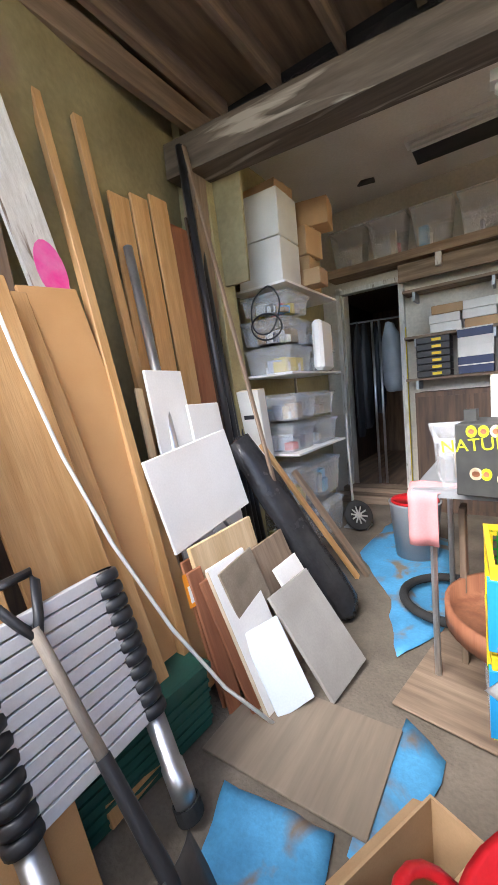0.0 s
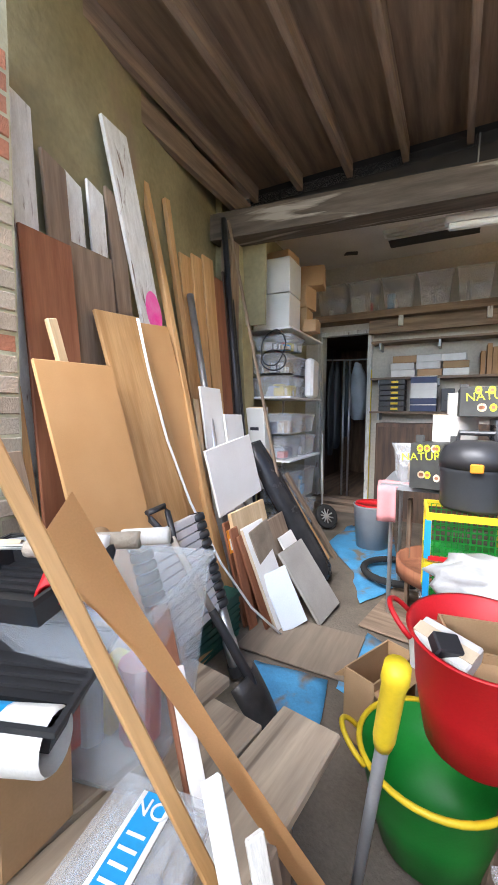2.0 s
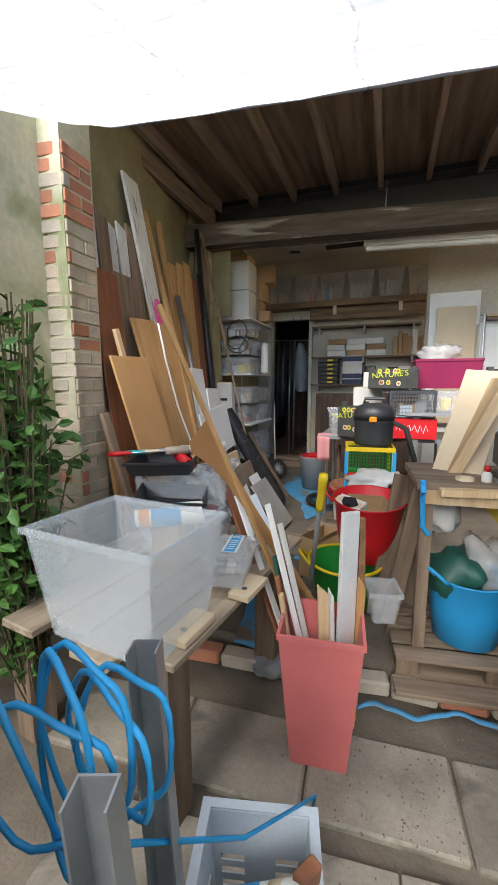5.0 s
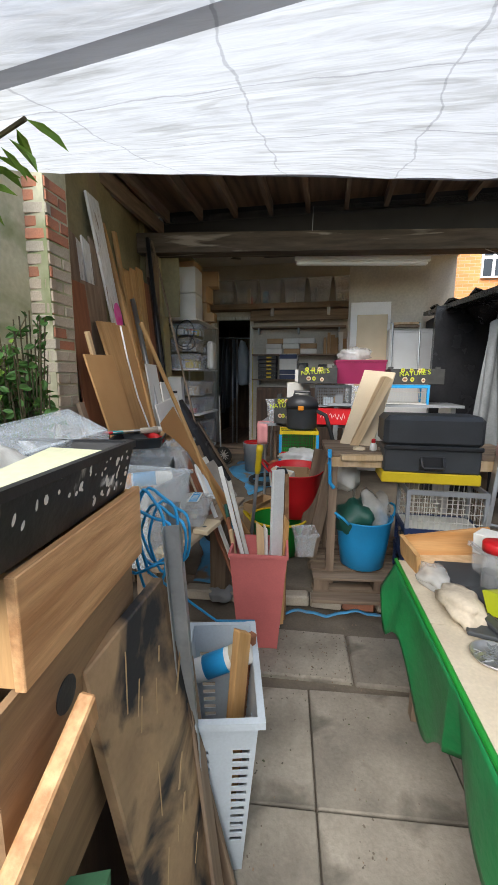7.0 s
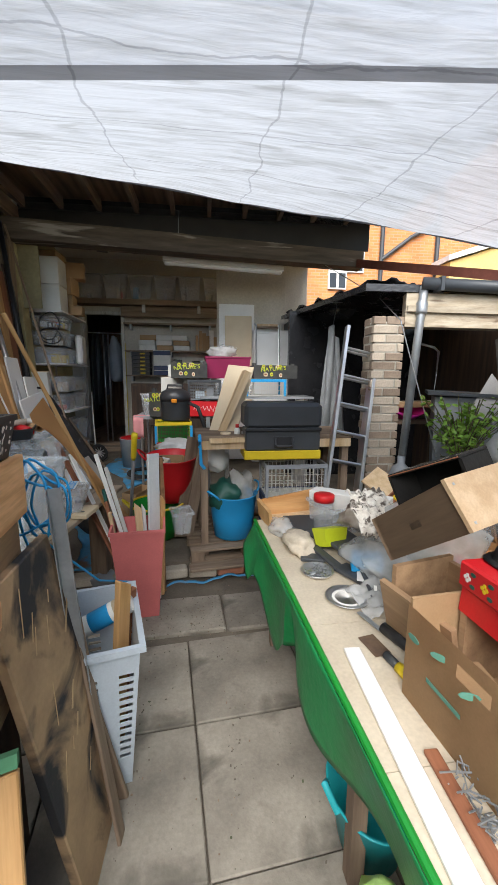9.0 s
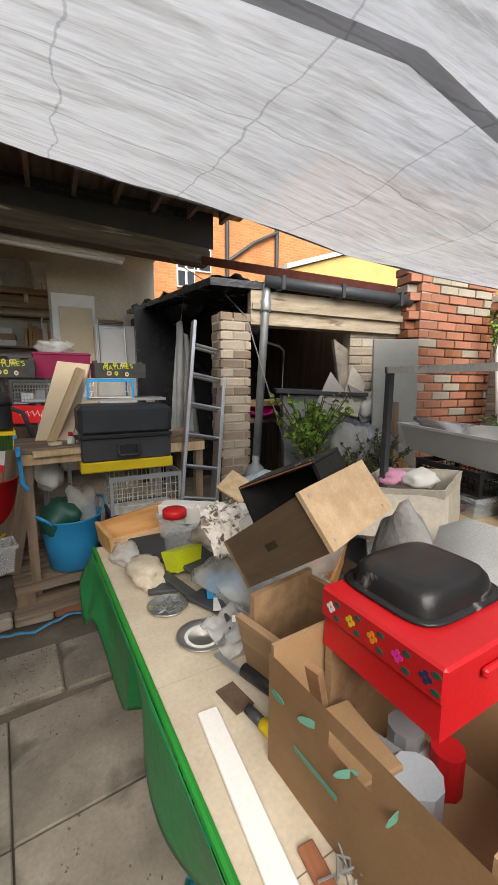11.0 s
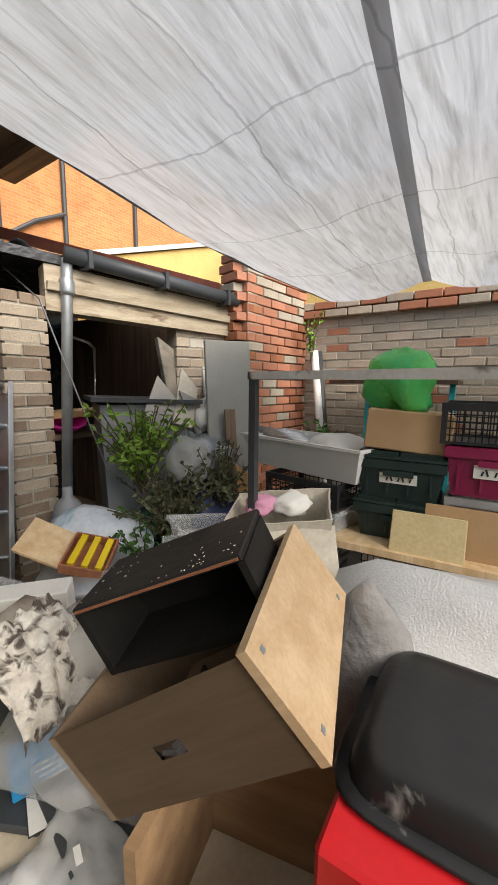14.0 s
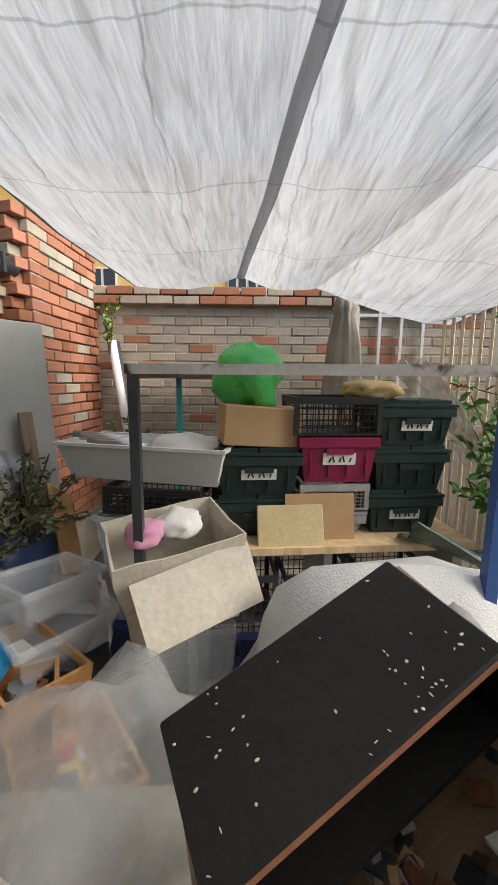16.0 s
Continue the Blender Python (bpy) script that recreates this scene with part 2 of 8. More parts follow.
TARP = mat("blue_tarpaulin", (0.10, 0.36, 0.62), (0.07, 0.27, 0.48), 0.55, scale=5, fine=60, bump=0.3, stain=(0.22, 0.17, 0.12), stain_at=0.58)
POLY_BLACK = mat("black_polythene_and_shade", (0.018, 0.018, 0.02), (0.03, 0.03, 0.032), 0.25, scale=5, fine=30, bump=0.4)
PAPER = mat("paper", (0.80, 0.79, 0.74), (0.72, 0.70, 0.65), 0.8, scale=6, fine=150, bump=0.05)
INK = mat("black_ink", (0.03, 0.03, 0.035), rough=0.7, bump=0)


def paint(name, col, rough=0.42, vary=0.0):
    return mat(name, col, tuple(c * 0.82 for c in col), rough, scale=4, fine=110, bump=0.05, vary=vary)


RED, GREEN, BLUE = paint("red_plastic", (0.62, 0.015, 0.02)), paint("green_plastic", (0.02, 0.27, 0.035)), paint("blue_plastic", (0.03, 0.33, 0.68))
YELLOW, PINK, MAROON = paint("yellow_plastic", (0.78, 0.57, 0.02)), paint("faded_pink_plastic", (0.62, 0.17, 0.16), 0.5), paint("maroon_plastic", (0.26, 0.015, 0.07))
TEAL, ORANGE, GREY = paint("teal_plastic", (0.03, 0.42, 0.46)), paint("orange_plastic", (0.85, 0.30, 0.02)), paint("grey_plastic", (0.30, 0.31, 0.32))
LIME, MAGENTA, NAVY = paint("lime_plastic", (0.55, 0.62, 0.02)), paint("magenta_plastic", (0.75, 0.04, 0.38)), paint("navy_plastic", (0.02, 0.035, 0.10))
DKGREEN = mat("dark_green_plastic", (0.02, 0.10, 0.075), (0.015, 0.075, 0.055), 0.5, scale=5, fine=80, bump=0.08)
PALE_BLUE = paint("pale_blue_grey_plastic", (0.52, 0.58, 0.63))
CREAM = mat("cream_board", (0.70, 0.58, 0.40), (0.62, 0.50, 0.33), 0.7, scale=3, fine=120, bump=0.05)
GREY_BOARD = mat("grey_stained_board", (0.38, 0.36, 0.33), (0.28, 0.26, 0.235), 0.75, scale=3, fine=100, bump=0.06)
BLUE_WHITE = mat("bluish_white_laminate", (0.70, 0.77, 0.83), (0.64, 0.70, 0.76), 0.35, scale=3, fine=100, bump=0.03)
ODD = [GREY, PAPER, CARD, PAPER, DGREY, CARD_W, GREY, CARD, NAVY, BLUE, PAPER, RED, PALE_BLUE, CREAM, YELLOW]


def frame_of(b, t, wide=(0, 1, 0)):
    """The pose of a piece whose z runs from b to t and whose x is as near to wide as can be; and its length."""
    b, t = Vector(b), Vector(t)
    z = (t - b).normalized()
    x = Vector(wide)
    x = (x - z * x.dot(z)).normalized()
    y = z.cross(x)
    m = Matrix((x, y, z)).transposed().to_4x4()
    m.translation = b
    return m, (t - b).length


def lean(name, b, t, w, th, material, label, category="board", group="", wide=(0, 1, 0), cut=0.0):
    """A board or batten that stands at b and leans with its upper end at t; cut: how far its top corner is sawn off."""
    m, n = frame_of(b, t, wide)
    bm = bx(w, th, n, bevel=min(0.004, th * 0.2))
    if cut:
        for v in bm.verts:
            if v.co.z > n - 0.02 and v.co.x > 0:
                v.co.z -= cut
    ob = part(name, bm, material)
    ob.matrix_world = m
    return tagged(ob, label, category, group)


def panel(name, bl, br, tl, th, material, label, category="panel", group=""):
    """A board given by three of its corners: its foot from bl to br, its side up to tl."""
    bl, br, tl = Vector(bl), Vector(br), Vector(tl)
    z = (tl - bl).normalized()
    x = br - bl
    x = (x - z * x.dot(z))
    m = Matrix((x.normalized(), z.cross(x.normalized()), z)).transposed().to_4x4()
    m.translation = bl + x * 0.5
    ob = part(name, bx(x.length, th, (tl - bl).length, bevel=min(0.004, th * 0.2)), material)
    ob.matrix_world = m
    return tagged(ob, label, category, group)


def carton(m, sx, sy, sz, material, label, opened=False, tape=None, category="box", group=""):
    t = thing("cardboard_box", m, label, category, group)
    if not opened:
        part("body", bx(sx, sy, sz, bevel=0.006), material, t)
        part("tape", bx(sx * 1.01, 0.05, 0.004, (0, 0, sz)), tape or CREAM, t)
        return t
    w = 0.008
    part("bottom", bx(sx, sy, w), material, t)
    for s in (-1, 1):
        part("side", bx(sx, w, sz, (0, s * (sy / 2 - w / 2), 0)), material, t)
        part("end", bx(w, sy - 2 * w, sz, (s * (sx / 2 - w / 2), 0, 0)), material, t)
        part("flap", bx(sx, sy * 0.42, w, (0, s * (sy / 2 + sy * 0.16), sz - 0.06), (s * -28, 0, 0)), material, t)
    return t


def open_box(bm, sx, sy, sz, w, taper=0.0):
    """Walls and bottom of an open box, its foot narrower by taper."""
    ax, ay, tx, ty = sx / 2 - taper, sy / 2 - taper, sx / 2, sy / 2
    ring = lambda x, y, z: [bm.verts.new(p) for p in ((-x, -y, z), (x, -y, z), (x, y, z), (-x, y, z))]
    rings = [ring(ax, ay, 0), ring(tx, ty, sz), ring(tx - w, ty - w, sz), ring(ax - w, ay - w, w)]
    bm.faces.new(rings[0][::-1])
    for a, b in zip(rings, rings[1:]):
        for i in range(4):
            bm.faces.new((a[i], a[(i + 1) % 4], b[(i + 1) % 4], b[i]))
    bm.faces.new(rings[3])
    return bm


def rim(bm, sx, sy, z, w=0.02, hgt=0.02):
    for s in (-1, 1):
        box(bm, sx + 2 * w, w, hgt, (0, s * (sy / 2 + w / 2), z))
        box(bm, w, sy, hgt, (s * (sx / 2 + w / 2), 0, z))
    return bm


def oddments(m, sx, sy, sz, count, seed, label="jumble of small household oddments inside a clear box", mats=None):
    """Small boxes and rolls that fill a container."""
    r = random.Random(seed)
    t = thing("oddments", m, label, "contents", "", "stuff")
    for i in range(count):
        a, b, c = r.uniform(.15, .4) * sx, r.uniform(.2, .5) * sy, r.uniform(.3, .8) * sz
        p = (r.uniform(-.5, .5) * (sx - a), r.uniform(-.5, .5) * (sy - b), 0.004)
        bm = bx(a, b, c, p, (0, 0, r.uniform(-12, 12)), 0.004) if i % 3 else tube([(p[0], p[1], 0), (p[0], p[1], c)], a * 0.45, 10)
        part("oddment", bm, r.choice(mats or ODD), t)
    return t


def clear_box(m, sx, sy, sz, label, lid=True, fill=0, seed=0, taper=0.02, material=None, group="clear storage boxes"):
    t = thing("storage_box", m, label, "storage box", group)
    mt = material or CLEAR
    part("body", open_box(bmesh.new(), sx, sy, sz, 0.005, taper), mt, t)
    part("rim", rim(bmesh.new(), sx, sy, sz - 0.02, 0.012, 0.02), mt, t)
    if lid:
        part("lid", box(bx(sx + 0.03, sy + 0.03, 0.018, (0, 0, sz)), sx * 0.8, sy * 0.8, 0.012, (0, 0, sz + 0.018)), mt, t)
    if fill:
        oddments(m @ Matrix.Translation((0, 0, 0.008)), (sx - 2 * taper) * 0.88, (sy - 2 * taper) * 0.88, sz * 0.85, fill, seed)
    return t


def tub(m, r, rb, hgt, material, label, rim_mat=None, sy=1.0, handles=True):
    """A flexible two-handled trug."""
    t = thing("flexible_tub", m, label, "tub")
    part("body", lathe([(rb - 0.03, 0), (rb, 0.02), (rb + (r - rb) * .55, hgt * .5), (r, hgt - 0.012), (r + 0.012, hgt), (r - 0.004, hgt), (rb + (r - rb) * .55 - 0.012, hgt * .5), (rb - 0.015, 0.03), (0, 0.03)], 40, 1, sy), material, t, smooth=True)
    if rim_mat:
        part("rim", tube([((r + .004) * math.cos(a), (r + .004) * sy * math.sin(a), hgt) for a in [i * math.pi / 20 for i in range(40)]], 0.011, 8, closed=True), rim_mat, t, smooth=True)
    if handles:
        for s in (-1, 1):
            pts = [(s * (r + 0.02 * math.sin(a) + 0.05 * math.sin(a)), 0.085 * math.cos(a) * -1, hgt - 0.01 + 0.075 * math.sin(a)) for a in [i * math.pi / 10 for i in range(11)]]
            part("handle", tube(pts, 0.010, 8), rim_mat or material, t, smooth=True)
    return t


def stack_crate(m, sx, sy, sz, material, label, plate=True, lid=True, group="stacking storage crates"):
    t = thing("storage_crate", m, label, "crate", group)
    bm = open_box(bmesh.new(), sx, sy, sz, 0.006, 0.03)
    rim(bm, sx - 0.01, sy - 0.01, sz - 0.05, 0.012, 0.045)
    part("body", bm, material, t)
    for i in range(4):
        part("rib", bx(0.012, 0.012, sz * 0.7, ((i - 1.5) * sx * 0.24, -sy / 2 + 0.014, 0.03)), material, t)
    if lid:
        part("lid", box(box(bx(sx + 0.02, sy + 0.02, 0.014, (0, 0, sz)), sx * 0.46, sy * 0.9, 0.02, (-sx * .24, 0, sz + .014)), sx * 0.46, sy * 0.9, 0.02, (sx * .24, 0, sz + .014)), material, t)
    part("handle", bx(sx * 0.34, 0.014, 0.03, (0, -sy / 2 - 0.004, sz - 0.085)), material, t)
    if plate:
        pl = part("label", bx(sx * 0.42, 0.003, sz * 0.26, (0, -sy / 2 - 0.004 + 0.012, sz * 0.40), (6, 0, 0)), PAPER, t, "white paper label with handwriting")
        for i in range(5):
            part("ink_stroke", bx(0.008, 0.002, sz * (0.10 + 0.04 * (i % 2)), (-sx * .13 + i * sx * .065, -sy / 2 + 0.0035, sz * 0.46), (6, 18 * (-1) ** i, 0)), INK, pl)
    return t


def grid_panel(bm, w, hgt, nx, nz, bar, depth, at=(0, 0, 0), rot=0):
    """An openwork panel in x and z, one connected mesh."""
    m = pose(*at, 0, 0, rot)
    xs = [c for i in range(nx + 1) for c in (-w / 2 + w * i / nx - bar / 2, -w / 2 + w * i / nx + bar / 2)]
    zs = [c for k in range(nz + 1) for c in (hgt * k / nz - bar / 2, hgt * k / nz + bar / 2)]
    vs = [[bm.verts.new(m @ Vector((x, -depth / 2, z))) for x in xs] for z in zs]
    fs = [bm.faces.new((vs[j][i], vs[j][i + 1], vs[j + 1][i + 1], vs[j + 1][i])) for j in range(len(zs) - 1) for i in range(len(xs) - 1) if not (i % 2 and j % 2)]
    bmesh.ops.solidify(bm, geom=fs, thickness=-depth)
    return bm


def holed_panel(w, hgt, th, hx, hz, hw, hh, m=None):
    """A board in x and z with one rectangular hole centred at hx, hz."""
    bm = bmesh.new()
    xs, zs = [-w / 2, hx - hw / 2, hx + hw / 2, w / 2], [0, hz - hh / 2, hz + hh / 2, hgt]
    vs = [[bm.verts.new((m or Matrix()) @ Vector((x, 0, z))) for x in xs] for z in zs]
    fs = [bm.faces.new((vs[j][i], vs[j][i + 1], vs[j + 1][i + 1], vs[j + 1][i])) for j in range(3) for i in range(3) if (i, j) != (1, 1)]
    bmesh.ops.solidify(bm, geom=fs, thickness=-th)
    return bm


def mesh_crate(m, sx, sy, sz, material, label, frame_mat=None, nx=12, nz=6, group="", name="plastic_crate"):
    t = thing(name, m, label, "crate", group)
    part("bottom", bx(sx, sy, 0.008), material, t)
    for s in (-1, 1):
        part("side", grid_panel(bmesh.new(), sx - .02, sz - 0.03, nx, nz, 0.006, 0.008, (0, s * (sy / 2 - .006), 0.01)), material, t)
        part("end", grid_panel(bmesh.new(), sy - .02, sz - 0.03, max(4, int(nx * sy / sx)), nz, 0.006, 0.008, (s * (sx / 2 - .006), 0, 0.01), 90), material, t)
    bm = rim(bmesh.new(), sx - .02, sy - .02, sz - 0.035, 0.014, 0.035)
    for s in (-1, 1):
        for q in (-1, 1):
            box(bm, 0.025, 0.025, sz - 0.03, (s * (sx / 2 - .01), q * (sy / 2 - .01), 0))
    part("frame", bm, frame_mat or material, t)
    return t


def letters(text, size, m, material, parent, name="lettering", depth=0.001):
    cu = bpy.data.curves.new(name, "FONT")
    cu.body, cu.size, cu.extrude, cu.align_x, cu.align_y = text, size, depth, "CENTER", "CENTER"
    tmp = bpy.data.objects.new(name, cu)
    me = bpy.data.meshes.new_from_object(tmp)
    bpy.data.objects.remove(tmp)
    me.materials.append(material)
    ob = new(name, me)
    ob.parent = parent
    ob.matrix_local = m
    return ob


def cloth(name, nx, ny, fn, material, label, category, thick=0.004, kind=""):
    """A draped sheet: fn(u, v) gives the place of each knot."""
    bm = bmesh.new()
    vs = [[bm.verts.new(fn(i / nx, j / ny)) for i in range(nx + 1)] for j in range(ny + 1)]
    for j in range(ny):
        for i in range(nx):
            bm.faces.new((vs[j][i], vs[j][i + 1], vs[j + 1][i + 1], vs[j + 1][i]))
    ob = part(name, bm, material, None, "", True)
    if thick:
        sol = ob.modifiers.new("thickness", "SOLIDIFY")
        sol.thickness = thick
    return tagged(ob, label, category, "", kind)


def lump(bm, at, sx, sy, sz, seed=0.0, amount=0.25, sub=3, rot=(0, 0, 0)):
    """A crumpled bag-like body on its base at."""
    r = bmesh.ops.create_icosphere(bm, subdivisions=sub, radius=1.0)
    m = pose(*at, *rot)
    for v in r["verts"]:
        n = noise.noise(v.co * 1.7 + Vector((seed, seed * 2, 0))) + 0.45 * noise.noise(v.co * 4.5 + Vector((seed, 0, seed)))
        c = v.co * (1 + amount * n)
        c.z = max(c.z, -0.75)
        v.co = m @ Vector((c.x * sx / 2, c.y * sy / 2, (c.z + 0.75) * sz / 1.75))
    return bm


def bag(name, at, sx, sy, sz, material, label, seed=0.0, amount=0.3, rot=(0, 0, 0), category="bag"):
    ob = part(name, lump(bmesh.new(), (0, 0, 0), sx, sy, sz, seed, amount), material, None, "", True)
    ob.matrix_world = pose(*at, *rot)
    return tagged(ob, label, category)


# ---- workshop: boards and battens against the west wall ----
G = "timber leaning on the wall"
wpl = lean("plank", (-1.90, 2.20, 0.08), (-2.13, 1.50, 3.45), 0.20, 0.03, WHITE_OLD, "weathered white-painted plank with a pink spray mark", "plank", G, cut=0.06)
m, n = frame_of((-1.90, 2.20, 0.08), (-2.13, 1.50, 3.45))
PINKSPRAY = mat("pink_spray_paint", (0.85, 0.05, 0.35), (0.8, 0.2, 0.45), 0.6, scale=9, bump=0.05)
sp = part("paint_mark", lathe([(0.11, 0), (0.11, 0.002), (0, 0.002)], 18, 0.7, 1.3), PINKSPRAY, wpl, "bright pink spray paint mark")
sp.matrix_local = pose(0.03, -0.0165, 2.28, 90, 0, 0)
lean("batten", (-1.46, 1.86, 0.08), (-2.3, 1.97, 3.35), 0.055, 0.05, W_PINE, "long pale pine batten standing on the floor", "batten", G)
lean("batten", (-1.85, 2.30, 0.08), (-2.29, 2.21, 3.34), 0.06, 0.04, W_PINE, "pine batten leaning on the wall", "batten", G)
for k, (px, w) in enumerate(((-0.22, .16), (-0.05, .15), (0.13, .17))):
    lean("pine_board", (-1.98, 2.62 + px, 0.08), (-2.28, 2.66 + px, 2.98 + 0.05 * k), w, 0.022, W_PINE, "knotty pine board leaning on the wall", "board", G)
lean("brown_board", (-2.0, 2.95, 0.08), (-2.3, 3.0, 2.95), 0.2, 0.02, W_RED, "red-brown old board leaning on the wall", "board", G)
lean("brown_board", (-2.02, 3.14, 0.08), (-2.3, 3.16, 3.05), 0.14, 0.02, W_DARK, "dark brown old board leaning on the wall", "board", G)
pole = part("metal_pole", lathe([(0.03, 0), (0.03, 2.62), (0.024, 2.62), (0.024, 2.5)], 16), METAL, None, "", True)
pole.matrix_world = frame_of((-1.55, 2.16, 0.08), (-2.2, 2.39, 2.7))[0]
tagged(pole, "grey metal tube leaning among the boards", "pole", G)
for nm, a, b, w, mt, lb in (
    ("pale_board", (-1.64, 2.05, 0.10), (-1.94, 2.12, 1.72), 0.05, W_PALE, "narrow pale wood edging strip among white boards"),
    ("white_board", (-1.66, 2.28, 0.10), (-1.94, 2.32, 1.82), 0.30, WHITE_BOARD, "white melamine shelf board leaning with others"),
    ("white_board", (-1.62, 2.54, 0.10), (-1.86, 2.56, 1.60), 0.30, WHITE_BOARD, "white melamine shelf board with a notched corner"),
):
    lean(nm, a, b, w, 0.02, mt, lb, "board", G)
for nm, b, t, w, th, mt, lb in (
    ("mdf_sheet", (-1.52, 1.93, 0.12), (-1.99, 1.70, 2.21), 0.30, 0.02, W_MDF, "tan sheet of fibreboard leaning on planks"),
    ("pine_board", (-1.41, 1.47, 0.12), (-1.92, 1.31, 2.19), 0.34, 0.025, W_PINE, "broad pine panel with a dark knot"),
    ("pine_board", (-1.42, 1.67, 0.12), (-1.98, 1.53, 2.16), 0.12, 0.03, W_PINE, "pine side board of an old cupboard"),
    ("mdf_sheet", (-1.26, 0.95, 0.12), (-1.76, 0.89, 1.85), 0.44, 0.02, W_MDF, "tan sheet of fibreboard with clean sawn edges"),
    ("red_board", (-1.66, 0.83, 0.12), (-1.95, 0.89, 2.48), 0.28, 0.02, W_RED, "reddish brown board leaning on the wall"),
    ("grey_board", (-1.80, 1.21, 0.12), (-2.03, 1.23, 2.54), 0.30, 0.02, W_OLD, "grey weathered board leaning on the wall"),
    ("dark_plank", (-1.88, 1.08, 0.12), (-2.06, 1.02, 2.96), 0.14, 0.025, W_OLD, "dark weathered plank with a rounded end"),
    ("white_plank", (-1.89, 1.21, 0.12), (-2.09, 1.16, 2.94), 0.11, 0.022, WHITE_OLD, "flaking white plank leaning on the wall"),
    ("white_plank", (-1.90, 1.38, 0.12), (-2.12, 1.34, 2.99), 0.12, 0.022, WHITE_OLD, "narrow flaking white plank"),
    ("white_plank", (-1.89, 0.83, 0.12), (-2.01, 0.79, 3.12), 0.16, 0.022, WHITE_OLD, "white board standing high on the wall"),
    ("brown_plank", (-1.90, 1.60, 0.12), (-2.14, 1.50, 3.03), 0.13, 0.025, W_OLD, "brown weathered plank leaning on the wall"),
    ("batten", (-1.69, 0.73, 0.12), (-1.89, 0.67, 1.73), 0.05, 0.03, W_PINE, "short pine batten behind a sheet"),
    ("batten", (-1.39, 0.62, 0.12), (-1.74, 0.56, 1.45), 0.07, 0.03, W_OLD, "short weathered batten against the brickwork"),
    ("pine_board", (-1.55, 1.16, 0.10), (-1.79, 0.79, 2.04), 0.05, 0.03, W_PALE, "pale pine strip beside the sheet"),
):
    lean(nm, b, t, w, th, mt, lb, "board", G, cut=0.05 if "plank" in nm else 0)
panel("white_board", (-1.60, 1.94, 0.86), (-1.585, 2.60, 0.90), (-1.69, 1.875, 1.345), 0.02, WHITE_BOARD, "broad white melamine panel leaning low", "board", G)
# white flexible trim that bows to the floor
trim_pts = [(-1.78, 1.336, 2.157), (-1.755, 1.40, 1.85), (-1.70, 1.49, 1.45), (-1.61, 1.60, 1.05), (-1.46, 1.74, 0.62), (-1.30, 1.87, 0.30), (-1.122, 1.99, 0.09)]
tagged(part("trim_strip", tube(trim_pts, 0.009, 6), WHITE_BOARD, None, "", True), "thin white plastic trim strip bowing to the floor", "strip")
# dark pipes by the shelves
for dy, top in ((0.0, 3.58), (0.09, 3.2), (0.17, 2.5), (0.24, 2.3)):
    p = part("plastic_pipe", lathe([(0.03, 0), (0.03, top - 0.08), (0.024, top - 0.08), (0.024, top - 0.2)], 12), BLACKP, None, "", True)
    p.matrix_world = frame_of((-1.98, 3.12 + dy, 0.08), (-2.29, 3.1 + dy, top))[0]
    tagged(p, "black plastic pipe standing in the corner", "pipe", "pipes in the corner")
lean("thin_batten", (-1.30, 2.78, 0.08), (-2.2, 3.05, 3.51), 0.035, 0.02, W_OLD, "thin brown batten leaning past the shelves", "batten", G)
lean("insulation_board", (-2.1, 3.42, 0.08), (-2.26, 3.42, 3.55), 0.22, 0.06, mat("yellow_foam_board", (0.42, 0.36, 0.18), (0.30, 0.25, 0.13), 0.9, scale=5, bump=0.4), "yellowed foam insulation board on end", "board", G)

# ---- workshop: short panels propped at the foot of the stack ----
P = "panels propped on the floor"
EDGE_PALE = mat("raw_board_edge", (0.62, 0.52, 0.38), (0.50, 0.41, 0.29), 0.8, scale=6, fine=120, bump=0.1)
panel("red_sheet_board", (-1.40, 1.95, 0.09), (-1.40, 2.52, 0.09), (-1.585, 1.95, 0.82), 0.02, W_RED, "reddish wood panel propped against boards", "panel", P)
panel("pale_board", (-1.45, 1.98, 0.50), (-1.45, 2.50, 0.55), (-1.545, 1.975, 0.89), 0.03, W_PALE, "pale wooden drawer front propped on edge", "panel", P)
panel("brown_sheet_board", (-1.34, 1.93, 0.09), (-1.33, 2.02, 0.09), (-1.50, 1.90, 0.80), 0.02, W_RED, "narrow red-brown board on end", "panel", P)
panel("brown_sheet_board", (-1.24, 1.98, 0.09), (-1.22, 2.10, 0.09), (-1.46, 1.94, 0.74), 0.02, W_RED, "red-brown board edge among white panels", "panel", P)
wfp = panel("white_sheet_board", (-1.165, 2.00, 0.085), (-1.15, 2.28, 0.11), (-1.45, 1.985, 0.79), 0.022, WHITE_BOARD, "white panel with a raw pale edge", "panel", P)
part("raw_edge", bx(0.004, 0.023, 0.74, (-0.142, 0, 0.01)), EDGE_PALE, wfp, "raw chipboard edge")
panel("cork_sheet", (-1.315, 2.06, 0.47), (-1.30, 2.34, 0.48), (-1.405, 2.02, 0.76), 0.012, mat("brown_cork", (0.30, 0.24, 0.175), (0.20, 0.155, 0.11), 0.85, scale=7, fine=120, bump=0.15), "brown stained cork panel resting on another", "panel", P)
lmp = panel("laminate_board", (-1.125, 2.025, 0.085), (-1.055, 2.19, 0.215), (-1.315, 2.045, 0.45), 0.018, BLUE_WHITE, "bluish white laminate panel on its corner", "panel", P)
panel("white_sheet_board", (-1.05, 2.46, 0.09), (-1.05, 2.72, 0.10), (-1.37, 2.46, 0.60), 0.018, WHITE_BOARD, "white panel behind a grey board", "panel", P)
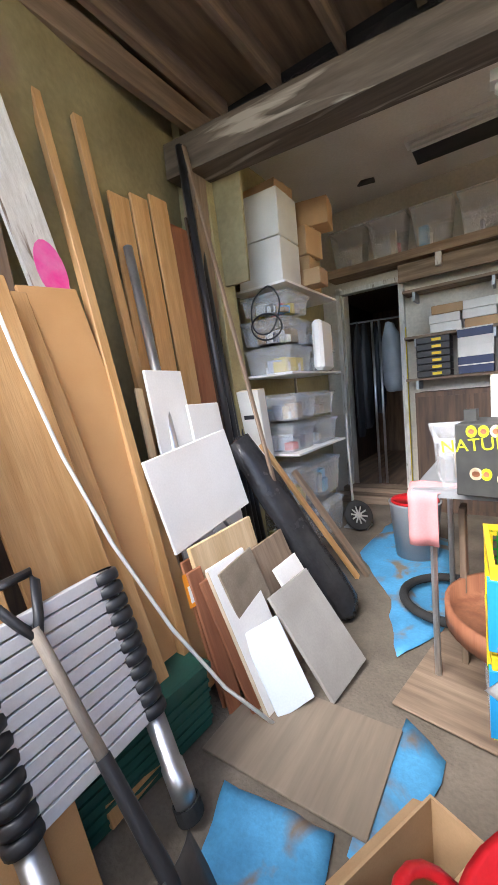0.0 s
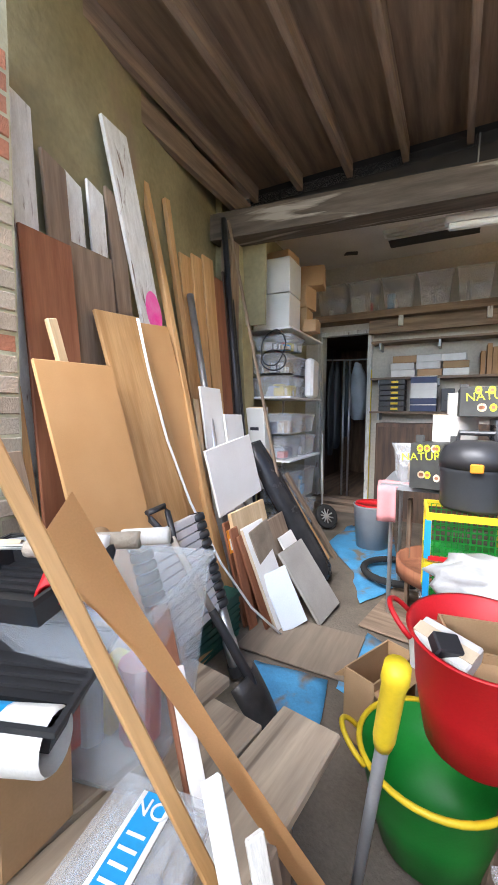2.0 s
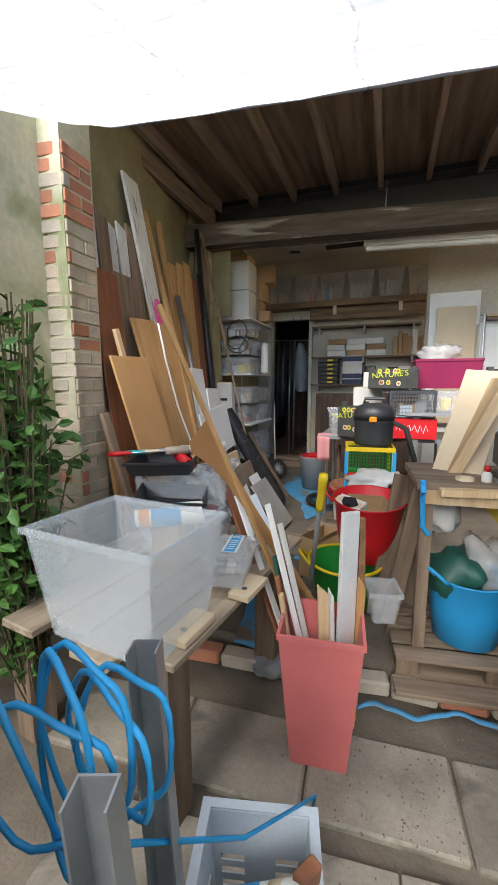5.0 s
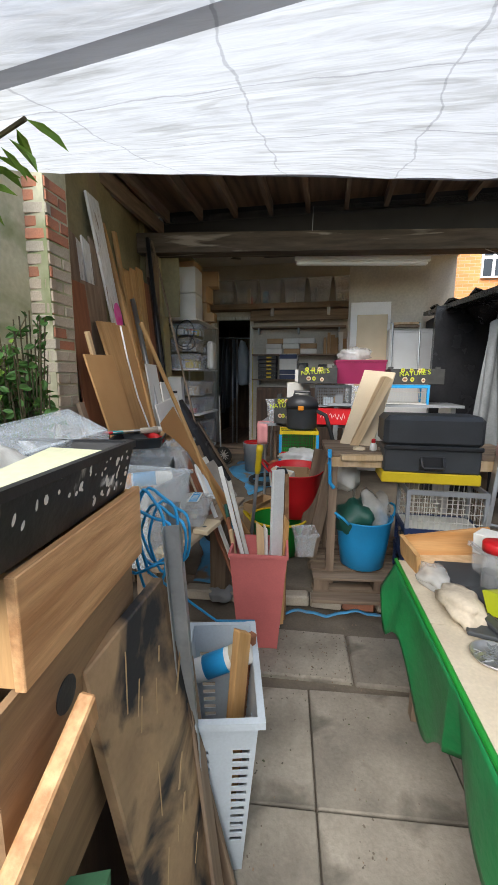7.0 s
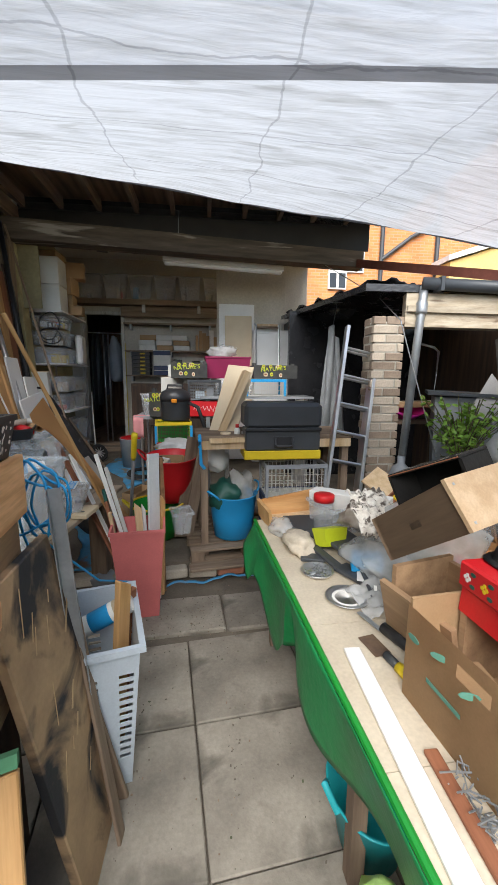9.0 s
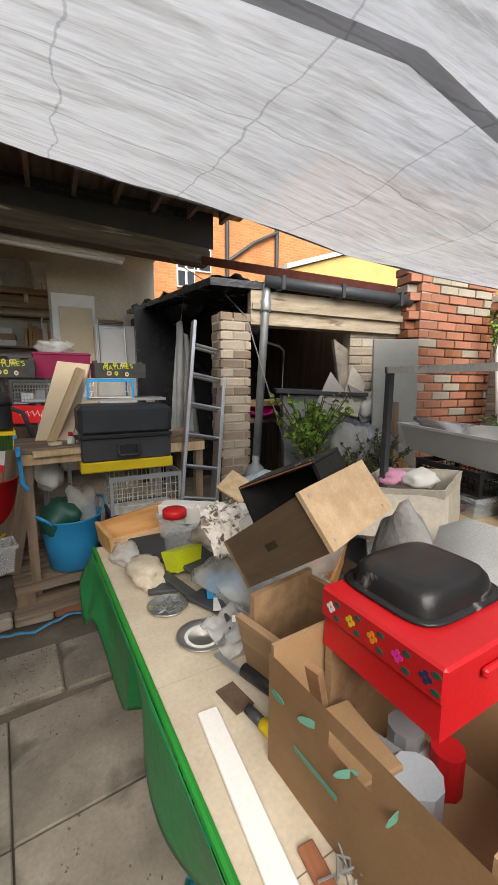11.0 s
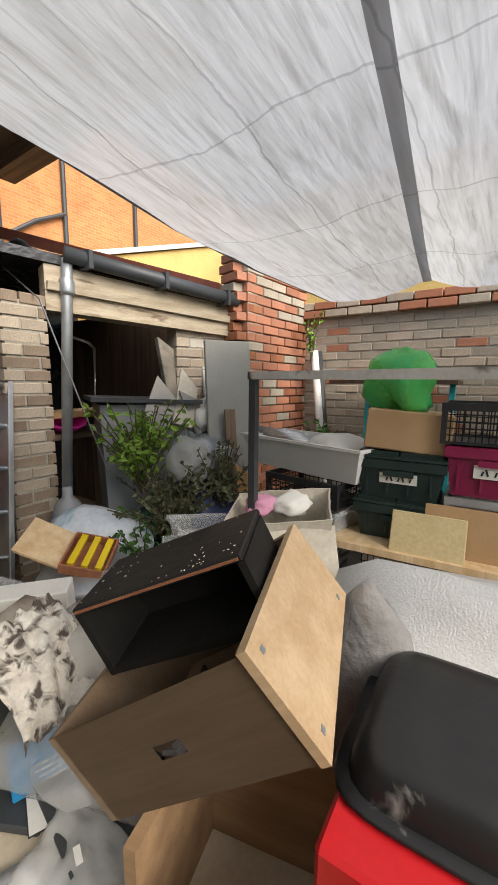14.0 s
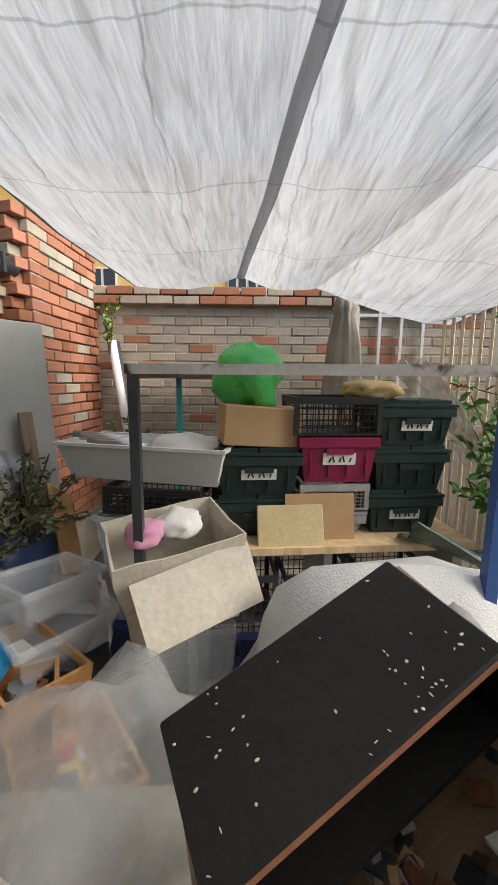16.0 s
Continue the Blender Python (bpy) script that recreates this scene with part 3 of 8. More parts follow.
gsp = panel("grey_sheet_board", (-0.934, 2.223, 0.095), (-0.93, 2.574, 0.18), (-1.268, 2.235, 0.56), 0.024, GREY_BOARD, "grey stained board with a worn face", "panel", P)
panel("stained_sheet", (-1.22, 2.40, 0.09), (-1.22, 2.74, 0.12), (-1.46, 2.38, 0.74), 0.02, W_OLD, "brown stained board among the panels", "panel", P)
sticker = thing("orange_sticker", pose(-1.485, 1.905, 0.72, 76, 0, 82), "orange and white price sticker on a board", "sticker")
part("sheet", bx(0.06, 0.16, 0.001), ORANGE, sticker)
part("stripe", bx(0.03, 0.08, 0.001, (0, -0.02, 0.001)), PAPER, sticker)
wrap = thing("wrapped_roll", frame_of((-1.12, 2.98, 0.12), (-1.77, 2.80, 1.32), (0.3, 1, 0))[0], "long roll wrapped in shiny black polythene", "roll")
bm = lathe([(0.10, 0), (0.125, 0.05), (0.13, 0.5), (0.12, 1.0), (0.10, 1.38), (0.0, 1.40)], 20, 1.0, 0.6)
bmesh.ops.subdivide_edges(bm, edges=bm.edges[:], cuts=2)
part("wrapping", rough_up(bm, 0.02, 9), POLY_BLACK, wrap, smooth=True)
lean("batten", (-1.26, 3.55, 0.08), (-1.84, 3.18, 1.24), 0.05, 0.03, W_PINE, "orange pine batten beside the wrapped roll", "batten", G)
lean("batten", (-1.20, 3.62, 0.08), (-1.70, 3.42, 0.98), 0.07, 0.03, W_OLD, "brown batten propped by the shelves", "batten", G)
lean("crutch", (-1.55, 2.55, 0.6), (-1.86, 2.30, 1.28), 0.03, 0.03, METAL, "grey metal strut lying across the white boards", "strut")

# ---- workshop: telescopic ladder, spade and green chest by the boards ----
SILVER = mat("dull_silver_aluminium", (0.72, 0.72, 0.73), (0.64, 0.64, 0.65), 0.5, 0.35, scale=5, fine=80, bump=0.03)
ladder = thing("telescopic_ladder", frame_of((-1.18, 1.25, 0.10), (-1.45, 1.20, 1.01), (0, 1, 0))[0], "collapsed telescopic ladder with black collars and silver rungs", "ladder")
for s in (-1, 1):
    st = part("stile", lathe([(0.043, 0), (0.043, 0.20), (0.038, 0.20), (0.038, 0.40), (0.034, 0.40), (0.034, 0.95), (0, 0.95)], 18), METAL, ladder, smooth=True)
    st.location = (s * 0.232, 0, 0)
    for i in range(11):
        c = part("collar", lathe([(0.036, 0), (0.054, 0.004), (0.057, 0.02), (0.054, 0.04), (0.04, 0.046)], 18), BLACKP, st, smooth=True)
        c.location = (0, 0, 0.40 + i * 0.051)
    part("foot", lathe([(0.047, 0), (0.052, 0.0), (0.052, 0.06), (0.046, 0.06)], 14), RUBBER, st)
for i in range(12):
    part("rung", bx(0.42, 0.05, 0.041, (0, -0.006, 0.40 + i * 0.047), bevel=0.003), SILVER, ladder)
chest = thing("green_chest", pose(-1.55, 1.26, 0.085, 0, 0, 87), "dark green plastic garden chest lying behind the ladder", "chest")
part("body", rim(bx(1.22, 0.26, 0.32, bevel=0.012), 1.20, 0.24, 0.29, 0.02, 0.03), DKGREEN, chest)
for i in range(5):
    part("rib", bx(1.20, 0.012, 0.014, (0, -0.134, 0.05 + i * 0.045)), DKGREEN, chest)
part("latch", bx(0.05, 0.02, 0.03, (0.3, -0.14, 0.22)), BLACKP, chest)
spade = thing("shovel", frame_of((-0.80, 1.22, 0.09), (-1.50, 1.135, 1.14), (0, 1, 0))[0], "shovel with a worn wooden shaft and black grip", "shovel")
part("shaft", lathe([(0.019, 0.62), (0.019, 1.07)], 12), mat("worn_ash_shaft", (0.42, 0.36, 0.29), (0.30, 0.25, 0.20), 0.8, scale=5, stretch=(8, 8, 1)), spade, smooth=True)
part("socket", lathe([(0.021, 0.26), (0.026, 0.30), (0.022, 0.66)], 12), BLACKP, spade, smooth=True)
bm = bmesh.new()
vs = [[bm.verts.new(((u - 0.5) * (0.24 - 0.12 * (1 - v) ** 3), 0.05 * (2 * u - 1) ** 2 - 0.02, v * 0.32)) for u in [k / 6 for k in range(7)]] for v in [k / 6 for k in range(7)]]
for j in range(6):
    for i in range(6):
        bm.faces.new((vs[j][i], vs[j][i + 1], vs[j + 1][i + 1], vs[j + 1][i]))
bl = part("blade", bm, mat("worn_steel", (0.10, 0.095, 0.09), (0.05, 0.047, 0.045), 0.45, 0.6, scale=8, bump=0.1), spade, smooth=True)
bl.modifiers.new("thickness", "SOLIDIFY").thickness = 0.004
part("grip", tube([(0, 0, 1.04), (-0.03, 0, 1.10), (-0.068, 0, 1.20), (-0.068, 0, 1.235), (0.068, 0, 1.235), (0.068, 0, 1.20), (0.03, 0, 1.10), (0, 0, 1.04)], 0.016, 8), BLACKP, spade, smooth=True)

# ---- workshop: shelf stack with white cartons and clear boxes ----
sx0, sy0 = -2.06, 4.02
rack = thing("shelf_unit", pose(sx0, sy0, 0.08), "white shelf unit crowded with clear plastic boxes", "shelf unit")
for x in (-0.24,):
    for y in (-0.36, 0.72):
        part("upright", bx(0.025, 0.025, 2.62, (x, y, 0)), WHITE_ENAMEL, rack)
for z in (0.98, 1.70, 2.46):
    part("shelf", bx(0.56, 1.12, 0.02, (0.03, 0.18, z)), WHITE_BOARD, rack)
for k, z in enumerate((2.56, 2.95)):
    carton(pose(-2.03, 3.88, z + 0.002, 0, 0, 2), 0.44, 0.38, 0.38, CARD_W, "plain white carton stacked on the shelf unit", group="white cartons")
carton(pose(-2.04, 3.9, 3.336, 0, 0, -3), 0.42, 0.30, 0.09, CARD, "flat brown carton on the white cartons")
carton(pose(-1.98, 4.36, 2.56, 0, 0, 5), 0.36, 0.3, 0.34, CARD, "brown carton behind the white cartons")
carton(pose(-1.94, 4.35, 2.902, 0, 0, -6), 0.34, 0.3, 0.26, CARD, "small brown carton stacked behind")
carton(pose(-1.78, 4.40, 3.164, 0, 0, 12), 0.3, 0.26, 0.24, CARD, "small brown carton on top of the stack")
carton(pose(-1.68, 4.1, 2.56, 0, 0, 3), 0.16, 0.2, 0.14, CARD, "little brown carton at the shelf's edge")
k = 0
for z, hgt, ys in ((1.80, 0.24, (3.9, 4.42)), (2.07, 0.22, (3.9, 4.42)), (2.32, 0.18, (3.88,)), (1.08, 0.26, (3.9, 4.42)), (1.37, 0.24, (3.9, 4.42)), (0.10, 0.40, (3.9, 4.42)), (0.54, 0.38, (3.9, 4.42))):
    for y in ys:
        k += 1
        clear_box(pose(-2.04 + 0.02 * (k % 3), y, z + 0.004 if z > 0.2 else 0.084, 0, 0, (k % 3 - 1) * 2), 0.46, 0.42, hgt - 0.03, "clear plastic box of oddments on the shelf unit", True, 12, k)
wht = thing("white_container", pose(-1.70, 4.2, 1.802, 0, 0, 6), "upright white plastic container on the shelf edge", "container")
part("body", bx(0.10, 0.34, 0.46, bevel=0.03), WHITE_ENAMEL, wht)
ike = carton(pose(-2.06, 3.52, 0.78, 8, 0, 2), 0.24, 0.12, 0.9, CARD_W, "tall white carton with a small dark label")
part("label", bx(0.10, 0.002, 0.035, (0, -0.0615, 0.66)), INK, ike, "small dark label")
coil = thing("cable_coil", pose(-1.96, 3.62, 2.34, 86, 10, 0), "black cable looped over the shelf upright", "cable")
part("loop", tube([(0.14 * math.cos(a) * (1 + .1 * math.sin(3 * a)), 0.2 * math.sin(a), 0.02 * math.sin(2 * a)) for a in [i * math.pi / 16 for i in range(32)]], 0.008, 6, closed=True), RUBBER, coil, smooth=True)
part("loop", tube([(0.05 + 0.15 * math.cos(a), -0.14 + 0.11 * math.sin(a), 0.03) for a in [i * math.pi / 16 for i in range(32)]], 0.008, 6, closed=True), RUBBER, coil, smooth=True)
wh = thing("folded_trolley", pose(-1.60, 4.62, 0.08, 0, 0, 0), "folded hand trolley with a spoked black wheel", "trolley")
whl = part("wheel", lathe([(0.10, -0.02), (0.155, -0.03), (0.165, 0), (0.155, 0.03), (0.10, 0.02)], 28), RUBBER, wh, smooth=True)
whl.matrix_local = pose(0, -0.02, 0.168, 0, 62, -35)
for i in range(10):
    a = i * math.pi / 5
    sp = part("spoke", tube([(0, 0, 0), (0.13 * math.cos(a), 0.13 * math.sin(a), 0)], 0.009, 6), METAL, whl)
part("hub", lathe([(0.03, -0.02), (0.03, 0.02), (0, 0.02)], 14), METAL, whl)
part("frame", tube([(-0.08, 0.06, 0.15), (-0.12, 0.12, 0.9), (-0.12, 0.12, 1.25)], 0.014, 8), METAL, wh)
part("toe_plate", bx(0.26, 0.2, 0.012, (-0.05, 0.1, 0.0)), GALV, wh)

# ---- workshop: doorway and the dark store behind it ----
door = thing("doorway_frame", pose(-1.76, 6.0, 0), "dusty wooden frame of the store doorway", "door frame", "", "structure")
for s in (-1, 1):
    part("jamb", bx(0.06, 0.14, 2.87, (s * 0.405, -0.02, 0.08)), WHITE_OLD, door)
part("head", bx(0.87, 0.14, 0.06, (0, -0.02, 2.86)), WHITE_OLD, door)
part("threshold", bx(0.9, 0.24, 0.16, (0, -0.1, 0.08)), W_OLD_X, door)
part("step", bx(1.0, 0.2, 0.10, (0, -0.32, 0.08)), W_OLD_X, door)
structure("store_floor", bx(2.4, 3.0, 0.1, (-1.7, 7.7, 0.1)), W_PLY, "dim wooden floor of the store", "floor")
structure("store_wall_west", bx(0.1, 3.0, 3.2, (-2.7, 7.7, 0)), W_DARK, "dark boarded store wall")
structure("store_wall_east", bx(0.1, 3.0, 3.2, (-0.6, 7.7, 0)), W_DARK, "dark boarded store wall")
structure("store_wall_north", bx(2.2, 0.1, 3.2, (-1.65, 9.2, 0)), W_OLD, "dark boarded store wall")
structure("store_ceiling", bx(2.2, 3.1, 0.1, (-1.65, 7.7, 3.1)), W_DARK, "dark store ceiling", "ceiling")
for i, (x, y, w, hgt, mt, lb) in enumerate(((-1.98, 6.35, 0.16, 1.5, BLACKP, "black coat hanging in the store"), (-1.86, 6.6, 0.14, 1.3, DGREY, "dark grey coat hanging in the store"), (-1.66, 6.6, 0.30, 1.0, PALE_BLUE, "pale shirt hanging in the dim store"), (-2.02, 6.15, 0.10, 1.6, BLACKP, "black trousers hanging by the doorway"))):
    ob = part("hanging_coat", rough_up(lump(bmesh.new(), (0, 0, 0), w, 0.3, hgt, i * 3.1, 0.18), 0.015, 9), mt, None, "", True)
    ob.location = (x, y, 2.5 - hgt)
    tagged(ob, lb, "clothes", "hanging clothes")
rod = thing("clothes_rail", pose(0, 0, 0), "steel clothes rail across the store", "rail")
part("rail", tube([(-2.65, 6.4, 2.56), (-0.65, 6.9, 2.56)], 0.014, 8), METAL, rod)
for x in (-1.84, -1.74):
    q = part("steel_tube", lathe([(0.018, 0), (0.018, 2.3), (0, 2.3)], 10), METAL, None, "", True)
    q.location = (x, 6.28, 0.2)
    tagged(q, "thin steel tube upright in the doorway", "tube", "tubes in the doorway")
lean("gold_strip", (-1.33, 5.93, 0.1), (-1.33, 5.93, 2.3), 0.03, 0.03, YELLOW, "yellowed wooden strip by the doorway", "strip")

# ---- workshop: long high shelf with a row of clear boxes ----
hs = thing("high_shelf", pose(-0.79, 5.85, 3.03), "long wooden shelf on a thick timber bearer", "shelf")
part("board", bx(2.86, 0.36, 0.10, (0, 0, 0)), W_OLD_X, hs)
part("bearer", bx(1.95, 0.05, 0.20, (0.42, -0.06, -0.22)), W_OLD_X, hs)
for x in (-0.1, 1.0):
    part("bracket", bx(0.06, 0.08, 0.14, (x, -0.13, -0.14)), WHITE_OLD, hs)
for i in range(6):
    clear_box(pose(-1.93 + i * 0.49, 5.86, 3.132, 0, 0, 0), 0.44, 0.32, 0.46, "tall tapered clear box on the high shelf", False, 2 if i in (1, 2) else 1, 40 + i, 0.05, CLEAR, "boxes on the high shelf")
for z in (2.66, 2.12, 1.62):
    s = thing("wall_shelf", pose(-0.37, 5.86, z), "dusty wall shelf with brackets", "shelf", "wall shelves")
    part("board", bx(1.85, 0.30, 0.03), W_OLD_X, s)
    for x in (-0.8, 0, 0.8):
        part("bracket", bx(0.03, 0.26, 0.10, (x, 0, -0.10)), GALV, s)
r = random.Random(5)
z0 = {2.15: 0, 2.69: 0}
for i in range(9):
    x = -0.85 + (i % 3) * 0.34 + r.uniform(-.03, .03)
    z = 2.152 + (i // 3) * 0.10
    b = thing("flat_box", pose(x, 5.82, z, 0, 0, r.uniform(-4, 4)), "flat carton or board game on the wall shelf", "box", "flat boxes on the shelf")
    part("body", bx(0.32, 0.26, 0.096, bevel=0.004), [PAPER, CARD, PALE_BLUE, CARD_W][r.randrange(4)], b)
for i in range(9):
    hh = r.uniform(0.28, 0.42)
    bk = part("folder", bx(r.uniform(0.04, 0.10), 0.24, hh, bevel=0.003), [W_OLD, CARD, PAPER, DGREY, W_PALE][r.randrange(5)])
    bk.location = (0.16 + i * 0.075, 5.84, 2.152)
    tagged(bk, "upright folder or board on the wall shelf", "folder", "folders on the shelf")
for i in range(6):
    o = thing("organiser_case", pose(-0.98, 5.82, 1.652 + i * 0.078), "black small-parts case with a yellow latch", "case", "stack of organiser cases")
    part("body", bx(0.36, 0.28, 0.072, bevel=0.005), BLACKP, o)
    part("latch", bx(0.10, 0.012, 0.03, (0.04, -0.145, 0.02)), YELLOW, o)
for i in range(5):
    b = thing("shoe_box", pose(-0.55, 5.80, 1.652 + i * 0.10, 0, 0, r.uniform(-3, 3)), "white or navy shoe box in a stack", "box", "stack of shoe boxes")
    part("body", bx(0.34, 0.26, 0.085), [NAVY, NAVY, CARD_W, CARD_W, NAVY][i], b)
    part("lid", bx(0.35, 0.27, 0.014, (0, 0, 0.085)), CARD_W, b)
for i in range(5):
    b = thing("tool_case", pose(-0.24 + i * 0.185, 5.80, 1.652, 0, 0, 0), "dark case or box crowded on the wall shelf", "case", "cases on the shelf")
    part("body", bx(0.17, 0.26, 0.2 + 0.12 * r.random(), bevel=0.01), [DGREY, CARD, BLACKP, PAPER, MAROON, GREY][i], b)
    part("handle", bx(0.09, 0.02, 0.02, (0, -0.135, 0.14)), BLACKP, b)
bt = thing("base_cupboard", pose(-0.3, 5.72, 0.08), "dark low cupboard under the wall shelves", "cupboard")
part("body", bx(1.7, 0.5, 1.4), W_DARK, bt)
for x in (-0.56, 0, 0.56):
    d = part("door", bx(0.52, 0.02, 1.3, (x, -0.262, 0.05)), W_DARK, bt)
    part("knob", bx(0.03, 0.03, 0.03, (x + .2, -0.285, 0.7)), METAL, d)

# ---- workshop: partition, propped panels and the old fridge ----
structure("wall_partition", bx(1.25, 0.12, 3.5, (1.17, 4.85, 0)), PLASTER, "white painted partition wall")
lean("white_sheet_board", (0.90, 4.55, 0.1), (0.90, 4.74, 2.92), 0.64, 0.03, WHITE_BOARD, "white door panel propped on the partition", "panel", "", (1, 0, 0))
lean("hardboard_sheet", (0.92, 4.48, 1.1), (0.92, 4.60, 2.70), 0.48, 0.015, CREAM, "pale hardboard sheet propped on the panel", "panel", "", (1, 0, 0))
fr = thing("fridge", pose(1.49, 4.60, 0.08), "white fridge with folding trestles laid on top", "fridge")
part("body", bx(0.66, 0.52, 2.36, bevel=0.012), WHITE_ENAMEL, fr)
part("door", bx(0.64, 0.03, 1.6, (0, -0.277, 0.7), bevel=0.008), WHITE_ENAMEL, fr)
part("handle", bx(0.02, 0.03, 0.3, (-0.28, -0.3, 1.9)), BLACKP, fr)
tr = thing("step_stool", pose(1.40, 4.48, 2.45), "folded aluminium step stool with wooden treads", "step stool")
for s in (-1, 1):
    part("leg", tube([(s * 0.2, -0.28, -0.75), (s * 0.2, -0.20, 0.06), (s * 0.2, 0.0, 0.10)], 0.014, 8), METAL, tr)
part("tread", bx(0.36, 0.16, 0.03, (0, -0.12, 0.05)), W_PALE, tr)
part("tread", bx(0.36, 0.12, 0.03, (0, -0.2, 0.0)), W_OLD_X, tr)
lamp1 = thing("batten_light", pose(0.63, 3.72, 3.24, 0, 1.5, 4), "switched-off white fluorescent batten light", "ceiling light")
part("housing", bx(1.85, 0.10, 0.06, (0, 0, 0.05)), WHITE_ENAMEL, lamp1)
for x in (-0.7, 0.7):
    part("hanger", bx(0.012, 0.012, 0.68, (x, 0, 0.10)), GALV, lamp1)
part("diffuser", bx(1.80, 0.08, 0.05, (0, 0, 0.0), bevel=0.015), WHITE_BOARD, lamp1)
lamp2 = thing("twin_tube_light", pose(-0.25, 5.05, 3.84), "switched-off twin tube light under the ceiling", "ceiling light")
part("housing", bx(1.6, 0.16, 0.05, (0, 0, 0.06)), WHITE_ENAMEL, lamp2)
for s in (-1, 1):
    part("tube", tube([(-0.76, s * 0.05, 0.035), (0.76, s * 0.05, 0.035)], 0.014, 10), WHITE_BOARD, lamp2, smooth=True)
# Thin black plates under the ceiling draw the dark inside the torn holes.
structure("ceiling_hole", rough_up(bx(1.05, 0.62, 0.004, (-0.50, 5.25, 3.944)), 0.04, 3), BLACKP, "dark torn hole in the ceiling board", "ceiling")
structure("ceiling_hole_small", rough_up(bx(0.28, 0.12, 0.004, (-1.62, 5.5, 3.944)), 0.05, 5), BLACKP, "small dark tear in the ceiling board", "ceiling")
# Added black sheet: stands in for the shade of the open roof void.
structure("roof_void_dark", bx(5.2, 0.04, 0.75, (0.3, 3.72, 3.6)), BLACKP, "black sheet standing for the unlit void above the beam", "wall")
for i in range(11):
    structure("joist", bx(0.055, 3.0, 0.16, (-2.2 + i * 0.52, 2.15, 3.95)), W_OLD_Y, "rough-sawn ceiling joist", "joist")
structure("wall_plate", bx(0.06, 3.0, 0.2, (-2.3, 2.15, 3.75)), W_OLD_Y, "timber plate along the wall head", "beam")
structure("corner_post", bx(0.12, 0.16, 3.6, (-2.28, 3.22, 0)), W_OLD, "upright timber post under the beam", "post")
structure("post_panel", bx(0.30, 0.03, 1.1, (-2.1, 3.4, 2.55)), WALL_OLIVE, "mouldy board beside the post", "panel")

# ---- workshop: floor coverings ----
def flat_sheet(name, pts, z, material, label, category, thick=0.006, wob=0.006):
    bm = bmesh.new()
    f = bm.faces.new([bm.verts.new((x, y, 0)) for x, y in pts])
    bmesh.ops.triangulate(bm, faces=[f])
    bmesh.ops.subdivide_edges(bm, edges=bm.edges[:], cuts=5, use_grid_fill=True)
    for v in bm.verts:
        q = noise.noise(v.co * 5)
        v.co.z += wob * (1 + q)
        v.co.x += 0.03 * noise.noise(v.co * 6 + Vector((7, 0, 0))) * (wob > 0.003)
        v.co.y += 0.03 * noise.noise(v.co * 6 + Vector((0, 9, 0))) * (wob > 0.003)
    ob = part(name, bm, material, None, "", True)
    ob.modifiers.new("thickness", "SOLIDIFY").thickness = thick
    ob.location.z = z
    return tagged(ob, label, category)


flat_sheet("blue_tarpaulin", [(-1.17, 1.66), (-0.71, 1.70), (-0.60, 0.85), (-0.56, 0.40), (-0.74, 0.40), (-0.80, 0.85), (-0.93, 1.15), (-1.06, 1.40)], 0.085, TARP, "torn dirty blue tarpaulin on the floor", "tarpaulin", 0.003)
flat_sheet("blue_tarpaulin", [(-1.35, 4.9), (-0.75, 4.6), (-0.5, 3.2), (-0.75, 2.7), (-0.95, 3.3), (-1.4, 4.0)], 0.085, TARP, "torn dirty blue tarpaulin on the floor", "tarpaulin", 0.003)
flat_sheet("blue_tarpaulin", [(-0.62, 2.3), (-0.42, 2.16), (-0.50, 1.6), (-0.66, 1.66)], 0.085, TARP, "scrap of blue tarpaulin under the plywood", "tarpaulin", 0.003)
lean("plywood_sheet", (-1.34, 1.97, 0.1), (-0.61, 1.97, 0.1), 0.50, 0.012, wood("dirty_plywood", (0.27, 0.215, 0.155), (0.19, 0.15, 0.11), 0.85, along="X", scale=0.5), "dirty sheet of plywood lying on the floor", "sheet")
lean("plywood_sheet", (-0.62, 2.75, 0.1), (-0.05, 2.65, 0.1), 0.8, 0.012, W_OLD, "dark dirty board lying on the floor", "sheet")

# ---- workshop: bin, hose, table and what is piled on it ----
b = thing("waste_bin", pose(-0.93, 4.16, 0.08), "round grey plastic bin with a red liner", "bin")
part("body", lathe([(0.17, 0), (0.21, 0.48), (0.22, 0.5), (0.2, 0.5), (0.165, 0.02), (0, 0.02)], 28), GREY, b, smooth=True)
part("liner", lathe([(0.2, 0.50), (0.19, 0.52), (0.16, 0.44), (0, 0.42)], 20), RED, b, smooth=True)
hs2 = thing("suction_hose", pose(-0.52, 3.35, 0.12), "black ribbed vacuum hose coiled on the floor", "hose")
part("hose", tube([(0.33 * math.cos(a), 0.33 * math.sin(a), 0.02 + 0.05 * a / 6) for a in [i * math.pi / 14 for i in range(33)]], 0.03, 10), RUBBER, hs2, smooth=True)
lt = thing("low_round_tray", pose(-0.10, 2.62, 0.08), "round brown wooden tray on a clear box", "tray")
part("rim", lathe([(0.36, 0.40), (0.38, 0.40), (0.38, 0.50), (0.36, 0.50), (0.36, 0.42), (0, 0.42)], 40), W_RED, lt, smooth=True)
clear_box(pose(-0.08, 2.60, 0.084), 0.46, 0.40, 0.36, "clear plastic box under the round tray", False, 4, 71)
tb = thing("folding_table", pose(0.02, 2.95, 0.08), "grey folding table crowded with boxes", "table")
part("tabletop", bx(1.35, 0.75, 0.035, (0.05, 0, 0.985)), GREY, tb)
